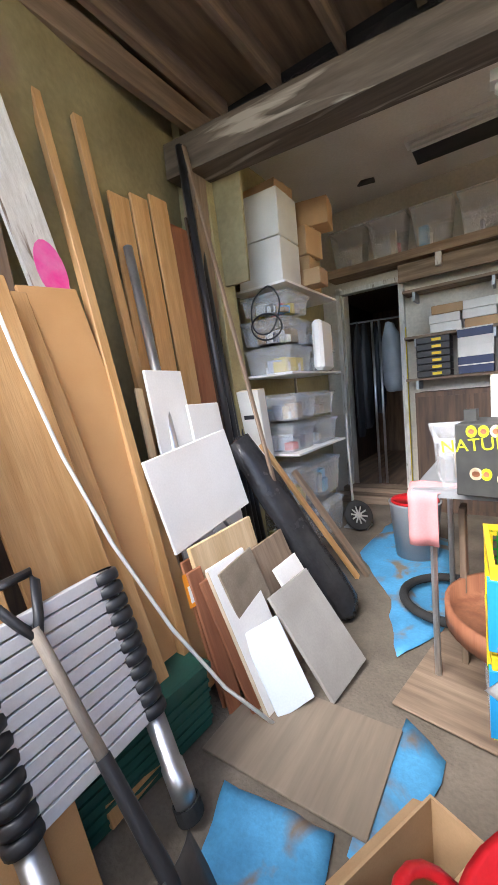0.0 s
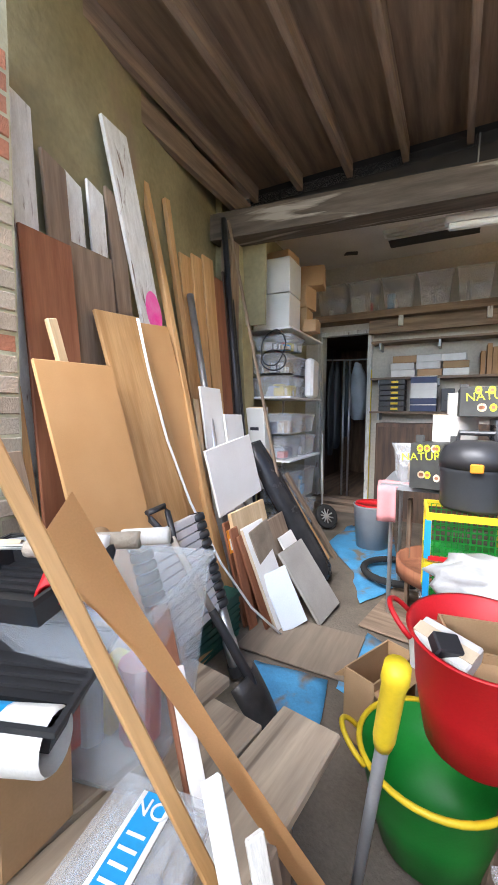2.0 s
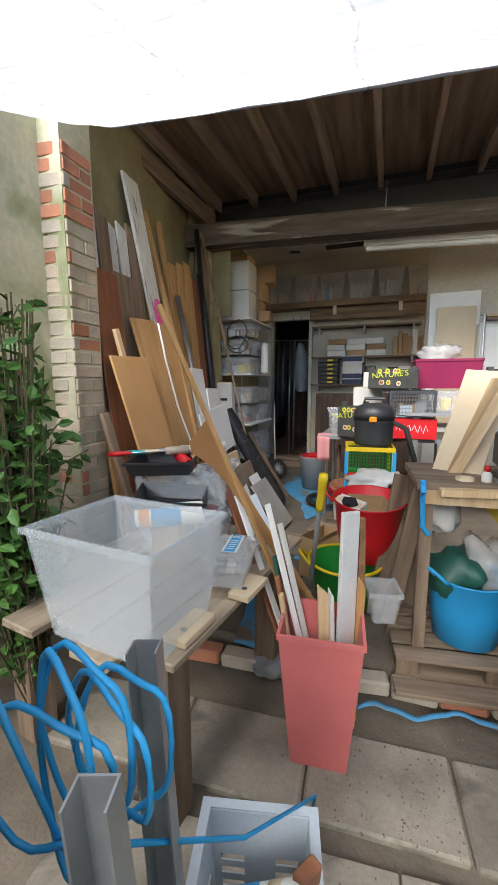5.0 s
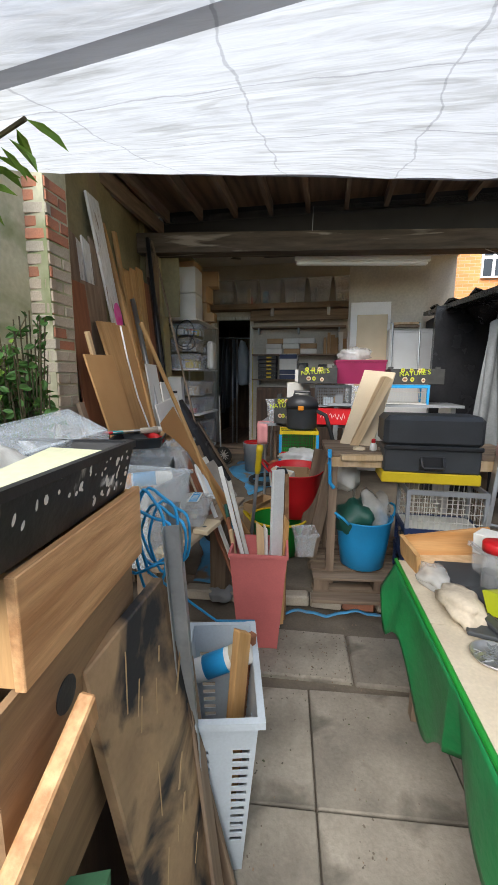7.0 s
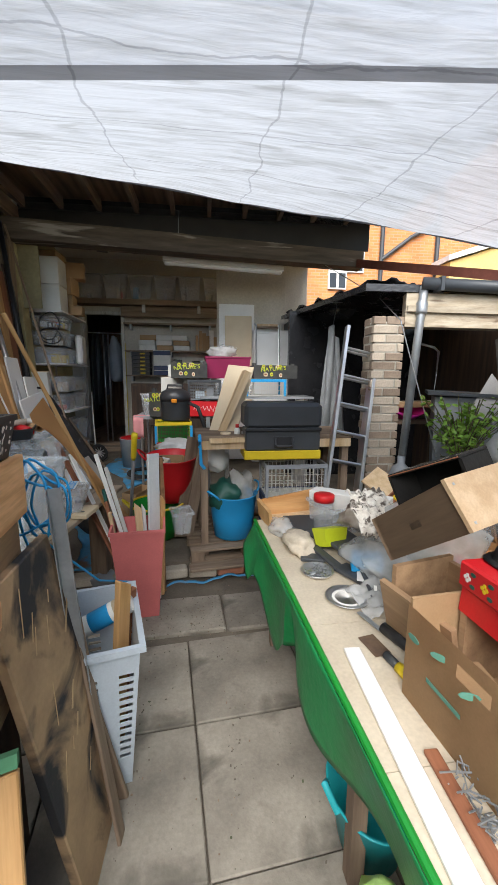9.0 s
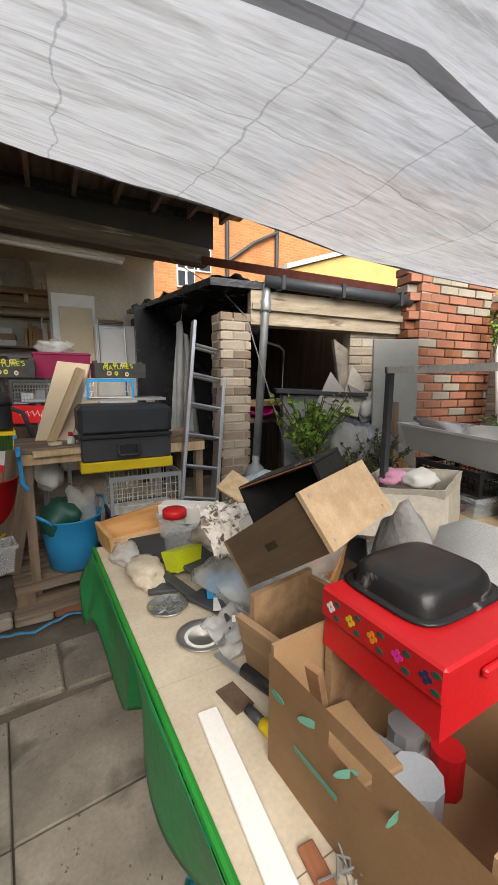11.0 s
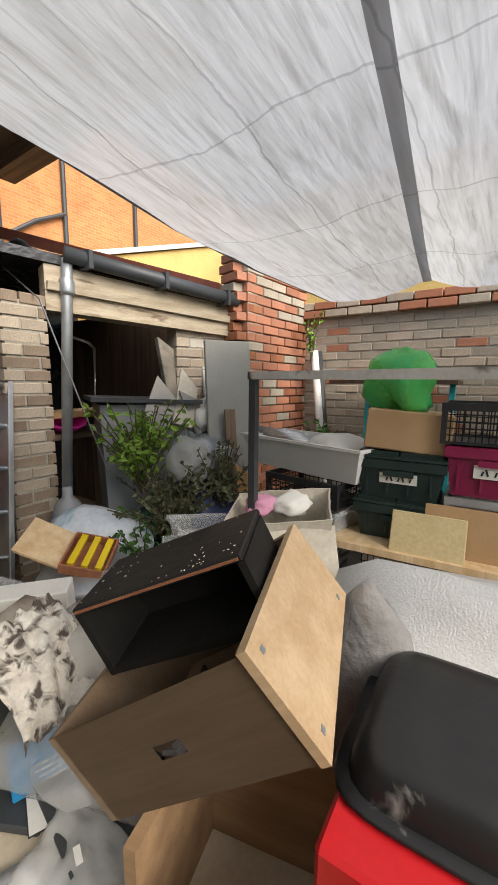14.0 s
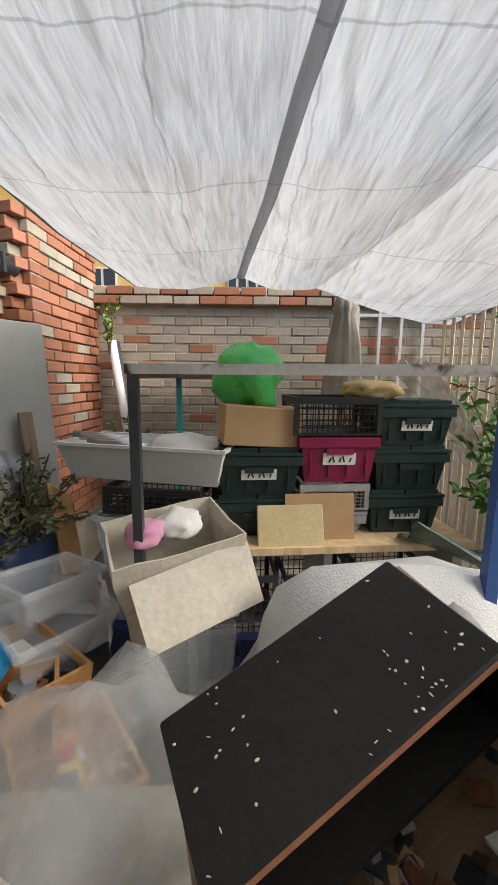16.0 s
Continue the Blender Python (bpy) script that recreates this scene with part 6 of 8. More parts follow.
tagged(cloth("paper_sheet", 26, 26, lambda u, v: (0.95 + 0.19 * u + 0.008 * math.sin(9 * v + 4 * u), -0.93 - 0.20 * v + 0.05 * u + 0.006 * math.sin(13 * u), 1.09 - 0.14 * v * v + 0.025 * noise.noise(Vector((7 * u, 7 * v, 3))) + 0.006 * math.sin(25 * u + 12 * v)), DPAPER, "crumpled stained newspaper sheet draped over the clutter", "paper", 0.002))
clear_box(pose(1.14, -0.42, 0.722, 0, 0, 14), 0.34, 0.26, 0.16, "clear box with something red inside", False, 3, 15, 0.01)
lean("white_roll", (0.98, -0.30, 0.88), (1.34, -0.62, 0.90), 0.10, 0.10, PAPER, "white paper-wrapped length on the table", "roll")
bag("polythene_sheet", (1.12, -1.02, 0.722), 0.32, 0.40, 0.16, FILM, "heap of clear polythene on the table", 16.2, 0.5)
lean("white_strip", (0.79, -1.48, 0.717), (0.765, -2.25, 0.717), 0.055, 0.012, WHITE_BOARD, "white board strip lying along the table", "strip", "", (1, 0.1, 0))
lean("brown_strip", (0.848, -1.85, 0.717), (0.835, -2.30, 0.717), 0.035, 0.012, W_RED, "brown wooden strip lying along the table", "strip", "", (1, 0.1, 0))
tw = thing("scraper", pose(0.887, -1.53, 0.715, 0, 0, 12), "old scraper with a yellow and black handle", "scraper")
part("blade", bx(0.06, 0.10, 0.003, (0, 0.06, 0)), mat("rusty_steel", (0.24, 0.16, 0.10), (0.15, 0.10, 0.07), 0.7, 0.5, scale=12, bump=0.2), tw)
part("handle", tube([(0, 0, 0.01), (0, -0.06, 0.012)], 0.014, 10), DGREY, tw, smooth=True)
part("handle_end", tube([(0, -0.06, 0.012), (0, -0.11, 0.012)], 0.017, 10), YELLOW, tw, smooth=True)
gr = thing("angle_tool", pose(0.965, -1.49, 0.732, 0, 0, 18), "black hand tool with a blade", "tool")
part("body", tube([(0, 0.09, 0), (0, -0.09, 0.004)], 0.02, 10), BLACKP, gr, smooth=True)
part("blade", bx(0.018, 0.12, 0.004, (-0.01, 0.15, -0.01)), GALV, gr)
sw = thing("hole_saw", pose(0.945, -1.615, 0.712), "round white cutter with a black cross", "cutter")
part("ring", lathe([(0.026, 0), (0.03, 0.0), (0.03, 0.02), (0.026, 0.02)], 20), PAPER, sw, smooth=True)
for a in (0, 90):
    part("spoke", bx(0.046, 0.01, 0.012, (0, 0, 0.006), (0, 0, 40 + a)), BLACKP, sw)
nails = thing("nail_heap", pose(0.90, -2.0, 0.712), "heap of loose nails and small hardware", "hardware", "", "stuff")
bm = bmesh.new()
for i in range(90):
    box(bm, rr.uniform(.02, .05), 0.003, 0.003, (rr.uniform(-.05, .05), rr.uniform(-.09, .09), rr.uniform(0, .03)), (rr.uniform(-25, 25), rr.uniform(-25, 25), rr.uniform(0, 180)))
part("nails", bm, GALV, nails)

# ---- on the long table: tipped box with a black drawer in it ----
X = Vector((0.071, -0.288, 0.218)).normalized()
Y = Vector((0.284, 0.096, 0.035))
Y = (Y - X * Y.dot(X)).normalized()
Z = X.cross(Y)
BM = Matrix((X, Y, Z)).transposed().to_4x4()
BM.translation = (0.932, -1.28, 1.095)
if Z.z < 0:
    BM = BM @ Matrix.Diagonal((1, 1, -1, 1))
# Brown darkened for the shade on the box's front and inside.
PLYB = wood("shaded_brown_plywood", (0.27, 0.19, 0.12), (0.20, 0.135, 0.085), 0.55, along="X")
wbx = thing("wooden_box", BM, "tipped plywood box with a slotted hand hole", "box")
L0, D0, H0 = 0.368, 0.302, 0.158
part("front", holed_panel(L0, H0, 0.012, 0.0, H0 * 0.5, 0.05, 0.022, pose(L0 / 2, 0, -H0)), PLYB, wbx)
part("end", bx(0.014, D0 + 0.01, H0 + 0.006, (L0 + 0.007, D0 / 2, -H0)), W_PLYX, wbx)
part("end", bx(0.014, D0, H0, (-0.007, D0 / 2, -H0)), PLYB, wbx)
part("back", bx(L0, 0.012, H0, (L0 / 2, D0 - 0.006, -H0)), PLYB, wbx)
part("bottom", bx(L0, D0 - .024, 0.010, (L0 / 2, D0 / 2, -H0)), PLYB, wbx)
for x, z in ((0.02, -0.02), (0.27, -0.14), (0.02, -0.14)):
    part("screw_head", bx(0.002, 0.008, 0.008, (L0 + 0.0145, x, z)), GALV, wbx)
BLK = mat("black_painted_board", (0.014, 0.0135, 0.013), (0.022, 0.021, 0.019), 0.5, scale=6, fine=60, bump=0.12, spec=0.2, stain=(0.30, 0.26, 0.21), stain_at=0.76)
X2 = Vector((0.095, -0.247, 0.123)).normalized()
Y2 = Vector((0.129, 0.06, 0.017))
Y2 = (Y2 - X2 * Y2.dot(X2)).normalized()
bdm = Matrix((X2, Y2, X2.cross(Y2))).transposed().to_4x4()
bdm.translation = (0.998, -1.24, 1.252)
bd = thing("black_box", bdm, "old black box with chipped paint turned over in the plywood box", "box")
part("top", bx(0.312, 0.152, 0.012, (0.150, 0.074, -0.012), bevel=0.003), BLK, bd)
part("back", bx(0.288, 0.012, 0.122, (0.150, 0.142, -0.134)), BLK, bd)
part("bottom", bx(0.288, 0.134, 0.012, (0.150, 0.069, -0.134)), BLK, bd)
for x in (0.0, 0.300):
    part("side", bx(0.012, 0.146, 0.122, (x, 0.074, -0.134)), BLK, bd)
part("worn_edge", bx(0.30, 0.003, 0.004, (0.150, -0.003, -0.007)), W_RED, bd)
qf = random.Random(77)
for i in range(46):
    x, y = (qf.gauss(0.22, 0.035), abs(qf.gauss(0.0, 0.022)) + 0.006) if i < 24 else (qf.uniform(0.0, 0.08), qf.uniform(0.01, 0.16)) if i < 38 else (qf.uniform(0.0, 0.33), qf.uniform(0.01, 0.17))
    fl = part("paint_fleck", lathe([(0.0021, 0), (0.0017, 0.0004), (0, 0.0005)], 6, qf.uniform(0.3, 1.4), qf.uniform(0.3, 0.9)), CREAM if i % 3 else PAPER, bd)
    fl.matrix_local = pose(min(max(x, 0.004), 0.29), min(y, 0.142), 0.0002, 0, 0, qf.uniform(0, 180))
RUST = mat("rusted_iron", (0.26, 0.11, 0.05), (0.14, 0.06, 0.03), 0.9, 0.2, scale=20, fine=120, bump=0.4)
qi = random.Random(123)
scrap = thing("metal_scrap", BM @ pose(L0 / 2, D0 / 2, -H0 + 0.011), "rusty brackets, torn film and paper scraps in the tipped box", "scrap", "", "stuff")
for i in range(58):
    a, c = qi.uniform(0.012, 0.045), qi.uniform(0.010, 0.03)
    bm = bx(a, c, qi.uniform(0.002, 0.012), (qi.uniform(-0.15, 0.15), qi.uniform(-0.13, 0.06), qi.uniform(0.0, 0.03)), (qi.uniform(-40, 40), qi.uniform(-40, 40), qi.uniform(0, 180)))
    part("piece", bm, [RUST, RUST, DGREY, PAPER, FILM, W_DARK, CARD, GALV, BLACKP][i % 9], scrap)
sup = thing("pine_tray", pose(1.10, -1.52, 0.712, 0, 0, 14), "pine tray standing under the tipped box", "tray")
BROWNP = wood("brown_stained_pine", (0.40, 0.255, 0.14), (0.27, 0.165, 0.09), 0.6, along="Y")
part("side", bx(0.02, 0.30, 0.22, (-0.10, 0, 0), (0, -14, 0)), BROWNP, sup)
part("side", bx(0.02, 0.30, 0.24, (0.14, 0, 0)), BROWNP, sup)
part("end", bx(0.26, 0.02, 0.26, (0.02, -0.14, 0)), BROWNP, sup)
part("end", bx(0.26, 0.02, 0.26, (0.02, 0.14, 0)), BROWNP, sup)
bag("grey_cushion", (1.36, -1.60, 0.72), 0.16, 0.22, 0.54, mat("grey_pile", (0.22, 0.21, 0.20), (0.32, 0.31, 0.3), 0.95, scale=12, fine=60, bump=0.5), "grey fluffy pad with a white edge", 20.2, 0.15)
bag("bubble_wrap", (1.86, -1.72, 0.46), 0.50, 0.95, 0.62, mat("bubble_wrap_film", (0.74, 0.75, 0.74), (0.66, 0.67, 0.66), 0.35, scale=5, fine=160, bump=0.5, alpha=0.8), "big sheet of bubble wrap", 21.4, 0.25)
bag("clear_sheet", (1.32, -1.02, 0.72), 0.40, 0.46, 0.40, FILM, "crumpled sheet of clear polythene", 22.8, 0.4)

# ---- on the long table: cardboard box, red chest, roasting tin ----
cbm = pose(1.085, -1.885, 0.712, 0, 0, 6)
cb = thing("fruit_carton", cbm, "open printed cardboard carton with hand holes", "box")
part("side", holed_panel(0.48, 0.28, 0.01, 0.0, 0.225, 0.10, 0.035, pose(-0.19, 0, 0, 0, 0, 90)), CARD, cb)
part("side", bx(0.01, 0.48, 0.28, (0.19, 0, 0)), CARD, cb)
for s in (-1, 1):
    part("end", bx(0.37, 0.01, 0.30, (0, s * 0.235, 0)), CARD, cb)
part("bottom", bx(0.37, 0.46, 0.01), CARD, cb)
LEAF_P = paint("faded_green_print", (0.12, 0.30, 0.22), 0.85)
for i in range(5):
    pr2 = part("printed_leaf", lathe([(0.02, 0), (0.02, 0.0012), (0, 0.0012)], 8, 0.5, 1.2), LEAF_P, cb)
    pr2.matrix_local = pose(-0.1955, 0.2 - i * 0.1, 0.2 + 0.02 * (i % 2), 0, -90, 30 * i)
part("printed_bar", bx(0.001, 0.12, 0.012, (-0.1955, 0.08, 0.12)), LEAF_P, cb)
oddments(cbm @ pose(0, 0.02, 0.014), 0.32, 0.38, 0.14, 9, 130, "bottles and oddments in the cardboard carton")
rcm = pose(1.185, -1.81, 0.965, 0, 0, 3)
rc = thing("red_chest", rcm, "bright red lidded box painted with flowers", "box")
part("body", open_box(bmesh.new(), 0.30, 0.30, 0.10, 0.006, -0.004), RED, rc)
part("lid", bx(0.32, 0.32, 0.075, (0, 0, 0.075), bevel=0.006), RED, rc)
FLC = [PAPER, YELLOW, ORANGE, MAGENTA, NAVY]
for i in range(5):
    y = 0.125 - i * 0.062
    for k in range(4):
        f = part("painted_petal", lathe([(0.006, 0), (0.006, 0.0008), (0, 0.0008)], 8), FLC[i], rc)
        f.matrix_local = pose(-0.1605, y + 0.008 * math.cos(k * 1.57), 0.112 + 0.008 * math.sin(k * 1.57), 0, -90, 0)
    for k in range(2):
        f = part("painted_leaf", lathe([(0.009, 0), (0.009, 0.0008), (0, 0.0008)], 8, 0.7, 1.1), DKGREEN, rc)
        f.matrix_local = pose(-0.1604, y - 0.02, 0.095 + 0.034 * k, 0, -90, 0)
part("handle", bx(0.12, 0.014, 0.02, (0, -0.168, 0.10), bevel=0.005), RED, rc)
rt = thing("roasting_tin", pose(1.225, -1.765, 1.117, 0, 0, 3), "upturned black roasting tin spattered with white", "roasting tin")
TIN = mat("black_enamel", (0.012, 0.012, 0.013), (0.02, 0.02, 0.02), 0.36, scale=9, fine=70, bump=0.08, stain=(0.6, 0.58, 0.54), stain_at=0.69)


def soft_rect(rings, n=48, power=5.0):
    """A lofted shape of rounded rectangles: (half length, half width, height) for each ring."""
    bm = bmesh.new()
    rows = []
    for a, b3, z in rings:
        row = []
        for i in range(n):
            w = 2 * math.pi * i / n
            c, s = math.cos(w), math.sin(w)
            k = (abs(c) ** power + abs(s) ** power) ** (-1 / power)
            row.append(bm.verts.new((a * c * k, b3 * s * k, z)))
        rows.append(row)
    for p, q2 in zip(rows, rows[1:]):
        for i in range(n):
            bm.faces.new((p[i], p[(i + 1) % n], q2[(i + 1) % n], q2[i]))
    bm.faces.new(rows[-1])
    return bm


part("pan", soft_rect([(0.136, 0.118, 0.006), (0.132, 0.114, 0.022), (0.126, 0.107, 0.042), (0.114, 0.096, 0.056), (0.097, 0.080, 0.062), (0.05, 0.04, 0.064)]), TIN, rt, smooth=True)
part("lip", soft_rect([(0.130, 0.110, 0.0), (0.150, 0.130, 0.0), (0.153, 0.133, 0.004), (0.150, 0.130, 0.008), (0.130, 0.110, 0.008)]), TIN, rt, smooth=True)

# ---- yard: east side, clothes rail frame and shelving of crates ----
rk = thing("rail_frame", pose(0, 0, 0), "rusty black steel frame with a worn white top rail", "frame")
part("post", bx(0.03, 0.03, 1.63, (1.978, -0.918, 0)), DGREY, rk)
part("post", bx(0.035, 0.035, 1.62, (1.79, -1.945, 0)), paint("blue_steel_paint", (0.03, 0.10, 0.32), 0.5), rk, "blue painted post")
rail = bmesh.new()
box(rail, 1.09, 0.03, 0.03, (1.884, -1.432, 1.63), (0, 0, 79.6))
part("top_rail", rail, mat("chipped_white_paint", (0.68, 0.67, 0.63), (0.58, 0.56, 0.52), 0.5, scale=12, stretch=(1, 1, 1), stain=(0.07, 0.045, 0.03), stain_at=0.60), rk)
CM = pose(2.605, -1.125, 0.012, 0, 0, -85)
bn = thing("crate_bench", CM @ pose(0.55, 0.22, 0), "pale plank bench stacked with storage crates", "bench")
part("top", bx(1.5, 0.52, 0.035, (0, -0.04, 0.765)), W_PALE, bn)
for x in (-0.68, 0.0, 0.68):
    part("leg", bx(0.04, 0.45, 0.765, (x, -0.04, 0)), METAL, bn)
SG = "storage crates on the bench"
DGC = mat("dark_green_crate", (0.015, 0.03, 0.028), (0.02, 0.038, 0.034), 0.4, scale=4, fine=120, bump=0.05)
stack_crate(CM @ pose(0.20, 0.22, 0.804), 0.41, 0.34, 0.19, DGC, "dark crate with a lid on the bench", False, True, SG)
stack_crate(CM @ pose(0.205, 0.21, 1.03), 0.42, 0.36, 0.205, DGC, "dark green crate with a handwritten label", True, True, SG)
carton(CM @ pose(0.21, 0.20, 1.272, 0, 4, 6), 0.40, 0.28, 0.20, CARD, "brown carton tilted on the crates")
bag("green_bag", tuple((CM @ Vector((0.16, 0.24, 1.46)))), 0.36, 0.34, 0.34, mat("green_film", (0.03, 0.36, 0.12), (0.10, 0.48, 0.10), 0.3, scale=5, fine=40, bump=0.3), "big crumpled green plastic bag", 31.2, 0.4)
mesh_crate(CM @ pose(0.60, 0.22, 0.94), 0.36, 0.34, 0.14, METAL, "white wire basket between the crates", METAL, 12, 6, "", "wire_basket")
stack_crate(CM @ pose(0.60, 0.22, 0.804), 0.34, 0.32, 0.11, GREY, "low grey box on the bench", False, True, SG)
stack_crate(CM @ pose(0.61, 0.20, 1.09), 0.40, 0.34, 0.235, MAROON, "maroon storage crate with a small label", True, False, SG)
mesh_crate(CM @ pose(0.60, 0.22, 1.332), 0.44, 0.36, 0.19, BLACKP, "black openwork crate on top of the stack", BLACKP, 16, 5, "", "plastic_crate")
for k in range(3):
    stack_crate(CM @ pose(1.0 + 0.015 * (k - 1), 0.22, 0.804 + k * 0.235), 0.39, 0.34, 0.20, DGC, "black lidded crate with a paper label" if k != 1 else "black lidded crate in the stack", k != 1, True, SG)
bag("tan_sack", tuple((CM @ Vector((0.86, 0.3, 1.50)))), 0.5, 0.3, 0.11, mat("tan_cloth", (0.50, 0.36, 0.17), (0.42, 0.30, 0.14), 0.9, scale=6, bump=0.3), "folded tan sack on the crates", 32.2, 0.3)
lean("brown_card", tuple(CM @ Vector((0.52, 0.01, 0.79))), tuple(CM @ Vector((0.52, 0.045, 1.035))), 0.36, 0.006, CARD, "brown cardboard sheet propped on the bench", "card", "", (0.087, -0.996, 0))
env = lean("padded_envelope", tuple(CM @ Vector((0.36, -0.05, 0.79))), tuple(CM @ Vector((0.36, 0.02, 0.985))), 0.33, 0.022, mat("buff_paper", (0.62, 0.50, 0.28), (0.54, 0.43, 0.23), 0.8, scale=7, bump=0.15), "buff padded envelope propped on the bench", "envelope", "", (0.087, -0.996, 0.06))
for i in range(6):
    mesh_crate(CM @ pose(0.12 + (i % 3) * 0.42, 0.2, 0.02 + (i // 3) * 0.32), 0.38, 0.34, 0.26, DGREY if i % 2 else NAVY, "dark plastic crate under the bench", None, 10, 4, "crates under the bench", "plastic_crate")

# white tub of pipes on a pile by the crates
stack_crate(pose(2.84, -0.80, 0.0, 0, 0, -100), 0.5, 0.4, 0.3, NAVY, "navy crate at the bottom of a pile", False)
stack_crate(pose(2.84, -0.80, 0.33, 0, 0, -98), 0.5, 0.4, 0.3, GREY, "grey crate in a pile", False)
clear_box(pose(2.81, -0.80, 0.67, 0, 0, -99), 0.55, 0.4, 0.26, "clear box in a pile", False, 5, 61, 0.03, FROST)
mesh_crate(pose(2.81, -0.82, 0.94, 0, 0, -99), 0.5, 0.36, 0.14, BLACKP, "black openwork tray in the pile", None, 14, 4, "", "plastic_tray")
wtb = thing("white_tub", pose(2.89, -0.76, 1.09, 0, 0, -104), "long white plastic tub heaped with pipe and cloth", "tub")
part("body", open_box(bmesh.new(), 0.92, 0.42, 0.19, 0.01, 0.05), WHITE_ENAMEL, wtb)
part("rim", rim(bmesh.new(), 0.90, 0.40, 0.178, 0.02, 0.016), WHITE_ENAMEL, wtb)
bag("white_cloth", (2.86, -0.95, 1.16), 0.34, 0.42, 0.16, PAPER, "folded white cloth in the tub", 41.2, 0.3)
for k in range(4):
    pp = part("chrome_pipe", lathe([(0.018, 0), (0.018, 0.34), (0.014, 0.34), (0.014, 0.2)], 12), METAL, None, "", True)
    pp.matrix_world = frame_of((2.86 + 0.03 * k, -0.80 + 0.05 * k, 1.25 + 0.01 * k), (2.80 + 0.03 * k, -0.44 + 0.04 * k, 1.285 + 0.01 * k))[0]
    tagged(pp, "short chrome pipe in the white tub", "pipe", "chrome pipes")
# paper sack on a frosted bin
fb = thing("frosted_bin", pose(2.10, -1.02, 0.0, 0, 0, -70), "tall frosted plastic bin under a paper sack", "bin")
part("body", open_box(bmesh.new(), 0.34, 0.34, 0.78, 0.006, 0.05), FROST, fb)
SACK = mat("cream_sack_paper", (0.62, 0.57, 0.47), (0.54, 0.49, 0.40), 0.85, scale=6, fine=50, bump=0.25)
sk = thing("paper_sack", pose(2.10, -1.02, 0.79, 4, -6, -66), "crumpled cream printed carton full of rags", "box")
bm = open_box(bmesh.new(), 0.42, 0.36, 0.32, 0.008, 0.03)
bmesh.ops.subdivide_edges(bm, edges=bm.edges[:], cuts=5, use_grid_fill=True)
part("body", rough_up(bm, 0.018, 7), SACK, sk)
part("flap", rough_up(bx(0.40, 0.2, 0.006, (0.03, -0.24, 0.20), (62, 0, 10)), 0.012, 8), SACK, sk)
for a in ((-0.08, 0.05), (-0.08, 0.15), (-0.08, 0.24)):
    part("printed_line", bx(0.20, 0.002, 0.003, (0.02, -0.178 - 0.004, a[1])), INK, sk)
for x in (-0.08, 0.02, 0.12):
    part("printed_line", bx(0.003, 0.002, 0.19, (x, -0.178 - 0.004, 0.05)), INK, sk)
bag("pink_rag", (2.04, -0.92, 1.06), 0.16, 0.14, 0.08, paint("pink_rag", (0.75, 0.35, 0.5), 0.9), "pink rag in the carton", 42.0, 0.4)
bag("white_rag", (2.12, -1.02, 1.06), 0.2, 0.16, 0.09, PAPER, "white rag in the carton", 43.0, 0.4)
for k, (x, y, z) in enumerate(((1.70, -0.62, 0.62), (1.62, -0.82, 0.60), (1.86, -0.56, 0.66))):
    dr = thing("wooden_tray", pose(x, y, z, 4 * k, -6, 24 + 16 * k), "shallow wooden drawer full of oddments", "drawer", "wooden drawers")
    part("tray", open_box(bmesh.new(), 0.34, 0.26, 0.11, 0.012), W_PINE_X, dr)
    oddments(pose(x, y, z + 0.012, 4 * k, -6, 24 + 16 * k), 0.26, 0.18, 0.08, 5, 200 + k, "packets and oddments in a wooden drawer")
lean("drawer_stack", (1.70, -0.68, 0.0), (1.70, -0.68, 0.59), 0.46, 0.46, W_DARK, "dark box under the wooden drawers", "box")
clear_box(pose(1.98, -0.62, 0.72, 8, 0, -40), 0.32, 0.24, 0.14, "clear plastic tray beside the drawers", False, 0, 0, 0.02, CLEAR)
clear_box(pose(2.06, -0.56, 0.82, 0, 6, -30), 0.30, 0.22, 0.12, "clear plastic tray on another tray", False, 0, 0, 0.02, CLEAR)
bag("blue_sack", (1.74, -0.50, 0.74), 0.24, 0.16, 0.12, BLUE, "blue plastic bag by the drawers", 44.0, 0.35)
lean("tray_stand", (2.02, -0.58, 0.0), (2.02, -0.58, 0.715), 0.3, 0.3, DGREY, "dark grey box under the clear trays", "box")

# ---- yard: junk pile by the shed ----
zb2 = thing("dustbin", pose(1.66, -0.20, 0.0), "galvanised round dustbin with a flat lid", "bin")
part("body", lathe([(0.17, 0), (0.2, 0.70), (0.205, 0.72)], 28), GALV, zb2, smooth=True)
part("lid", lathe([(0.215, 0.71), (0.22, 0.73), (0.21, 0.745), (0.1, 0.77), (0, 0.775)], 28), GALV, zb2, smooth=True)
yt = thing("wooden_case", pose(1.66, -0.22, 0.80, 14, -18, 36), "open wooden case with yellow compartments", "case")
part("tray", open_box(bmesh.new(), 0.22, 0.20, 0.05, 0.008), W_RED, yt)
for k in range(3):
    part("divider", bx(0.19, 0.028, 0.02, (0, -0.065 + k * 0.06, 0.035)), YELLOW, yt)
part("lid", bx(0.22, 0.20, 0.012, (0, 0.2, 0.05), (16, 0, 0)), W_PALE, yt)
sg = thing("printed_sack", pose(2.02, 0.22, 0.62, 20, -22, 30), "white and blue printed plastic sack leaning on junk", "sack")
bm = lump(bmesh.new(), (0, 0, 0), 0.34, 0.62, 0.24, 50.1, 0.2)
part("sack", bm, mat("white_sack_plastic", (0.72, 0.75, 0.78), (0.55, 0.60, 0.66), 0.35, scale=6, fine=40, bump=0.25, stain=(0.10, 0.30, 0.42), stain_at=0.64), sg, smooth=True)
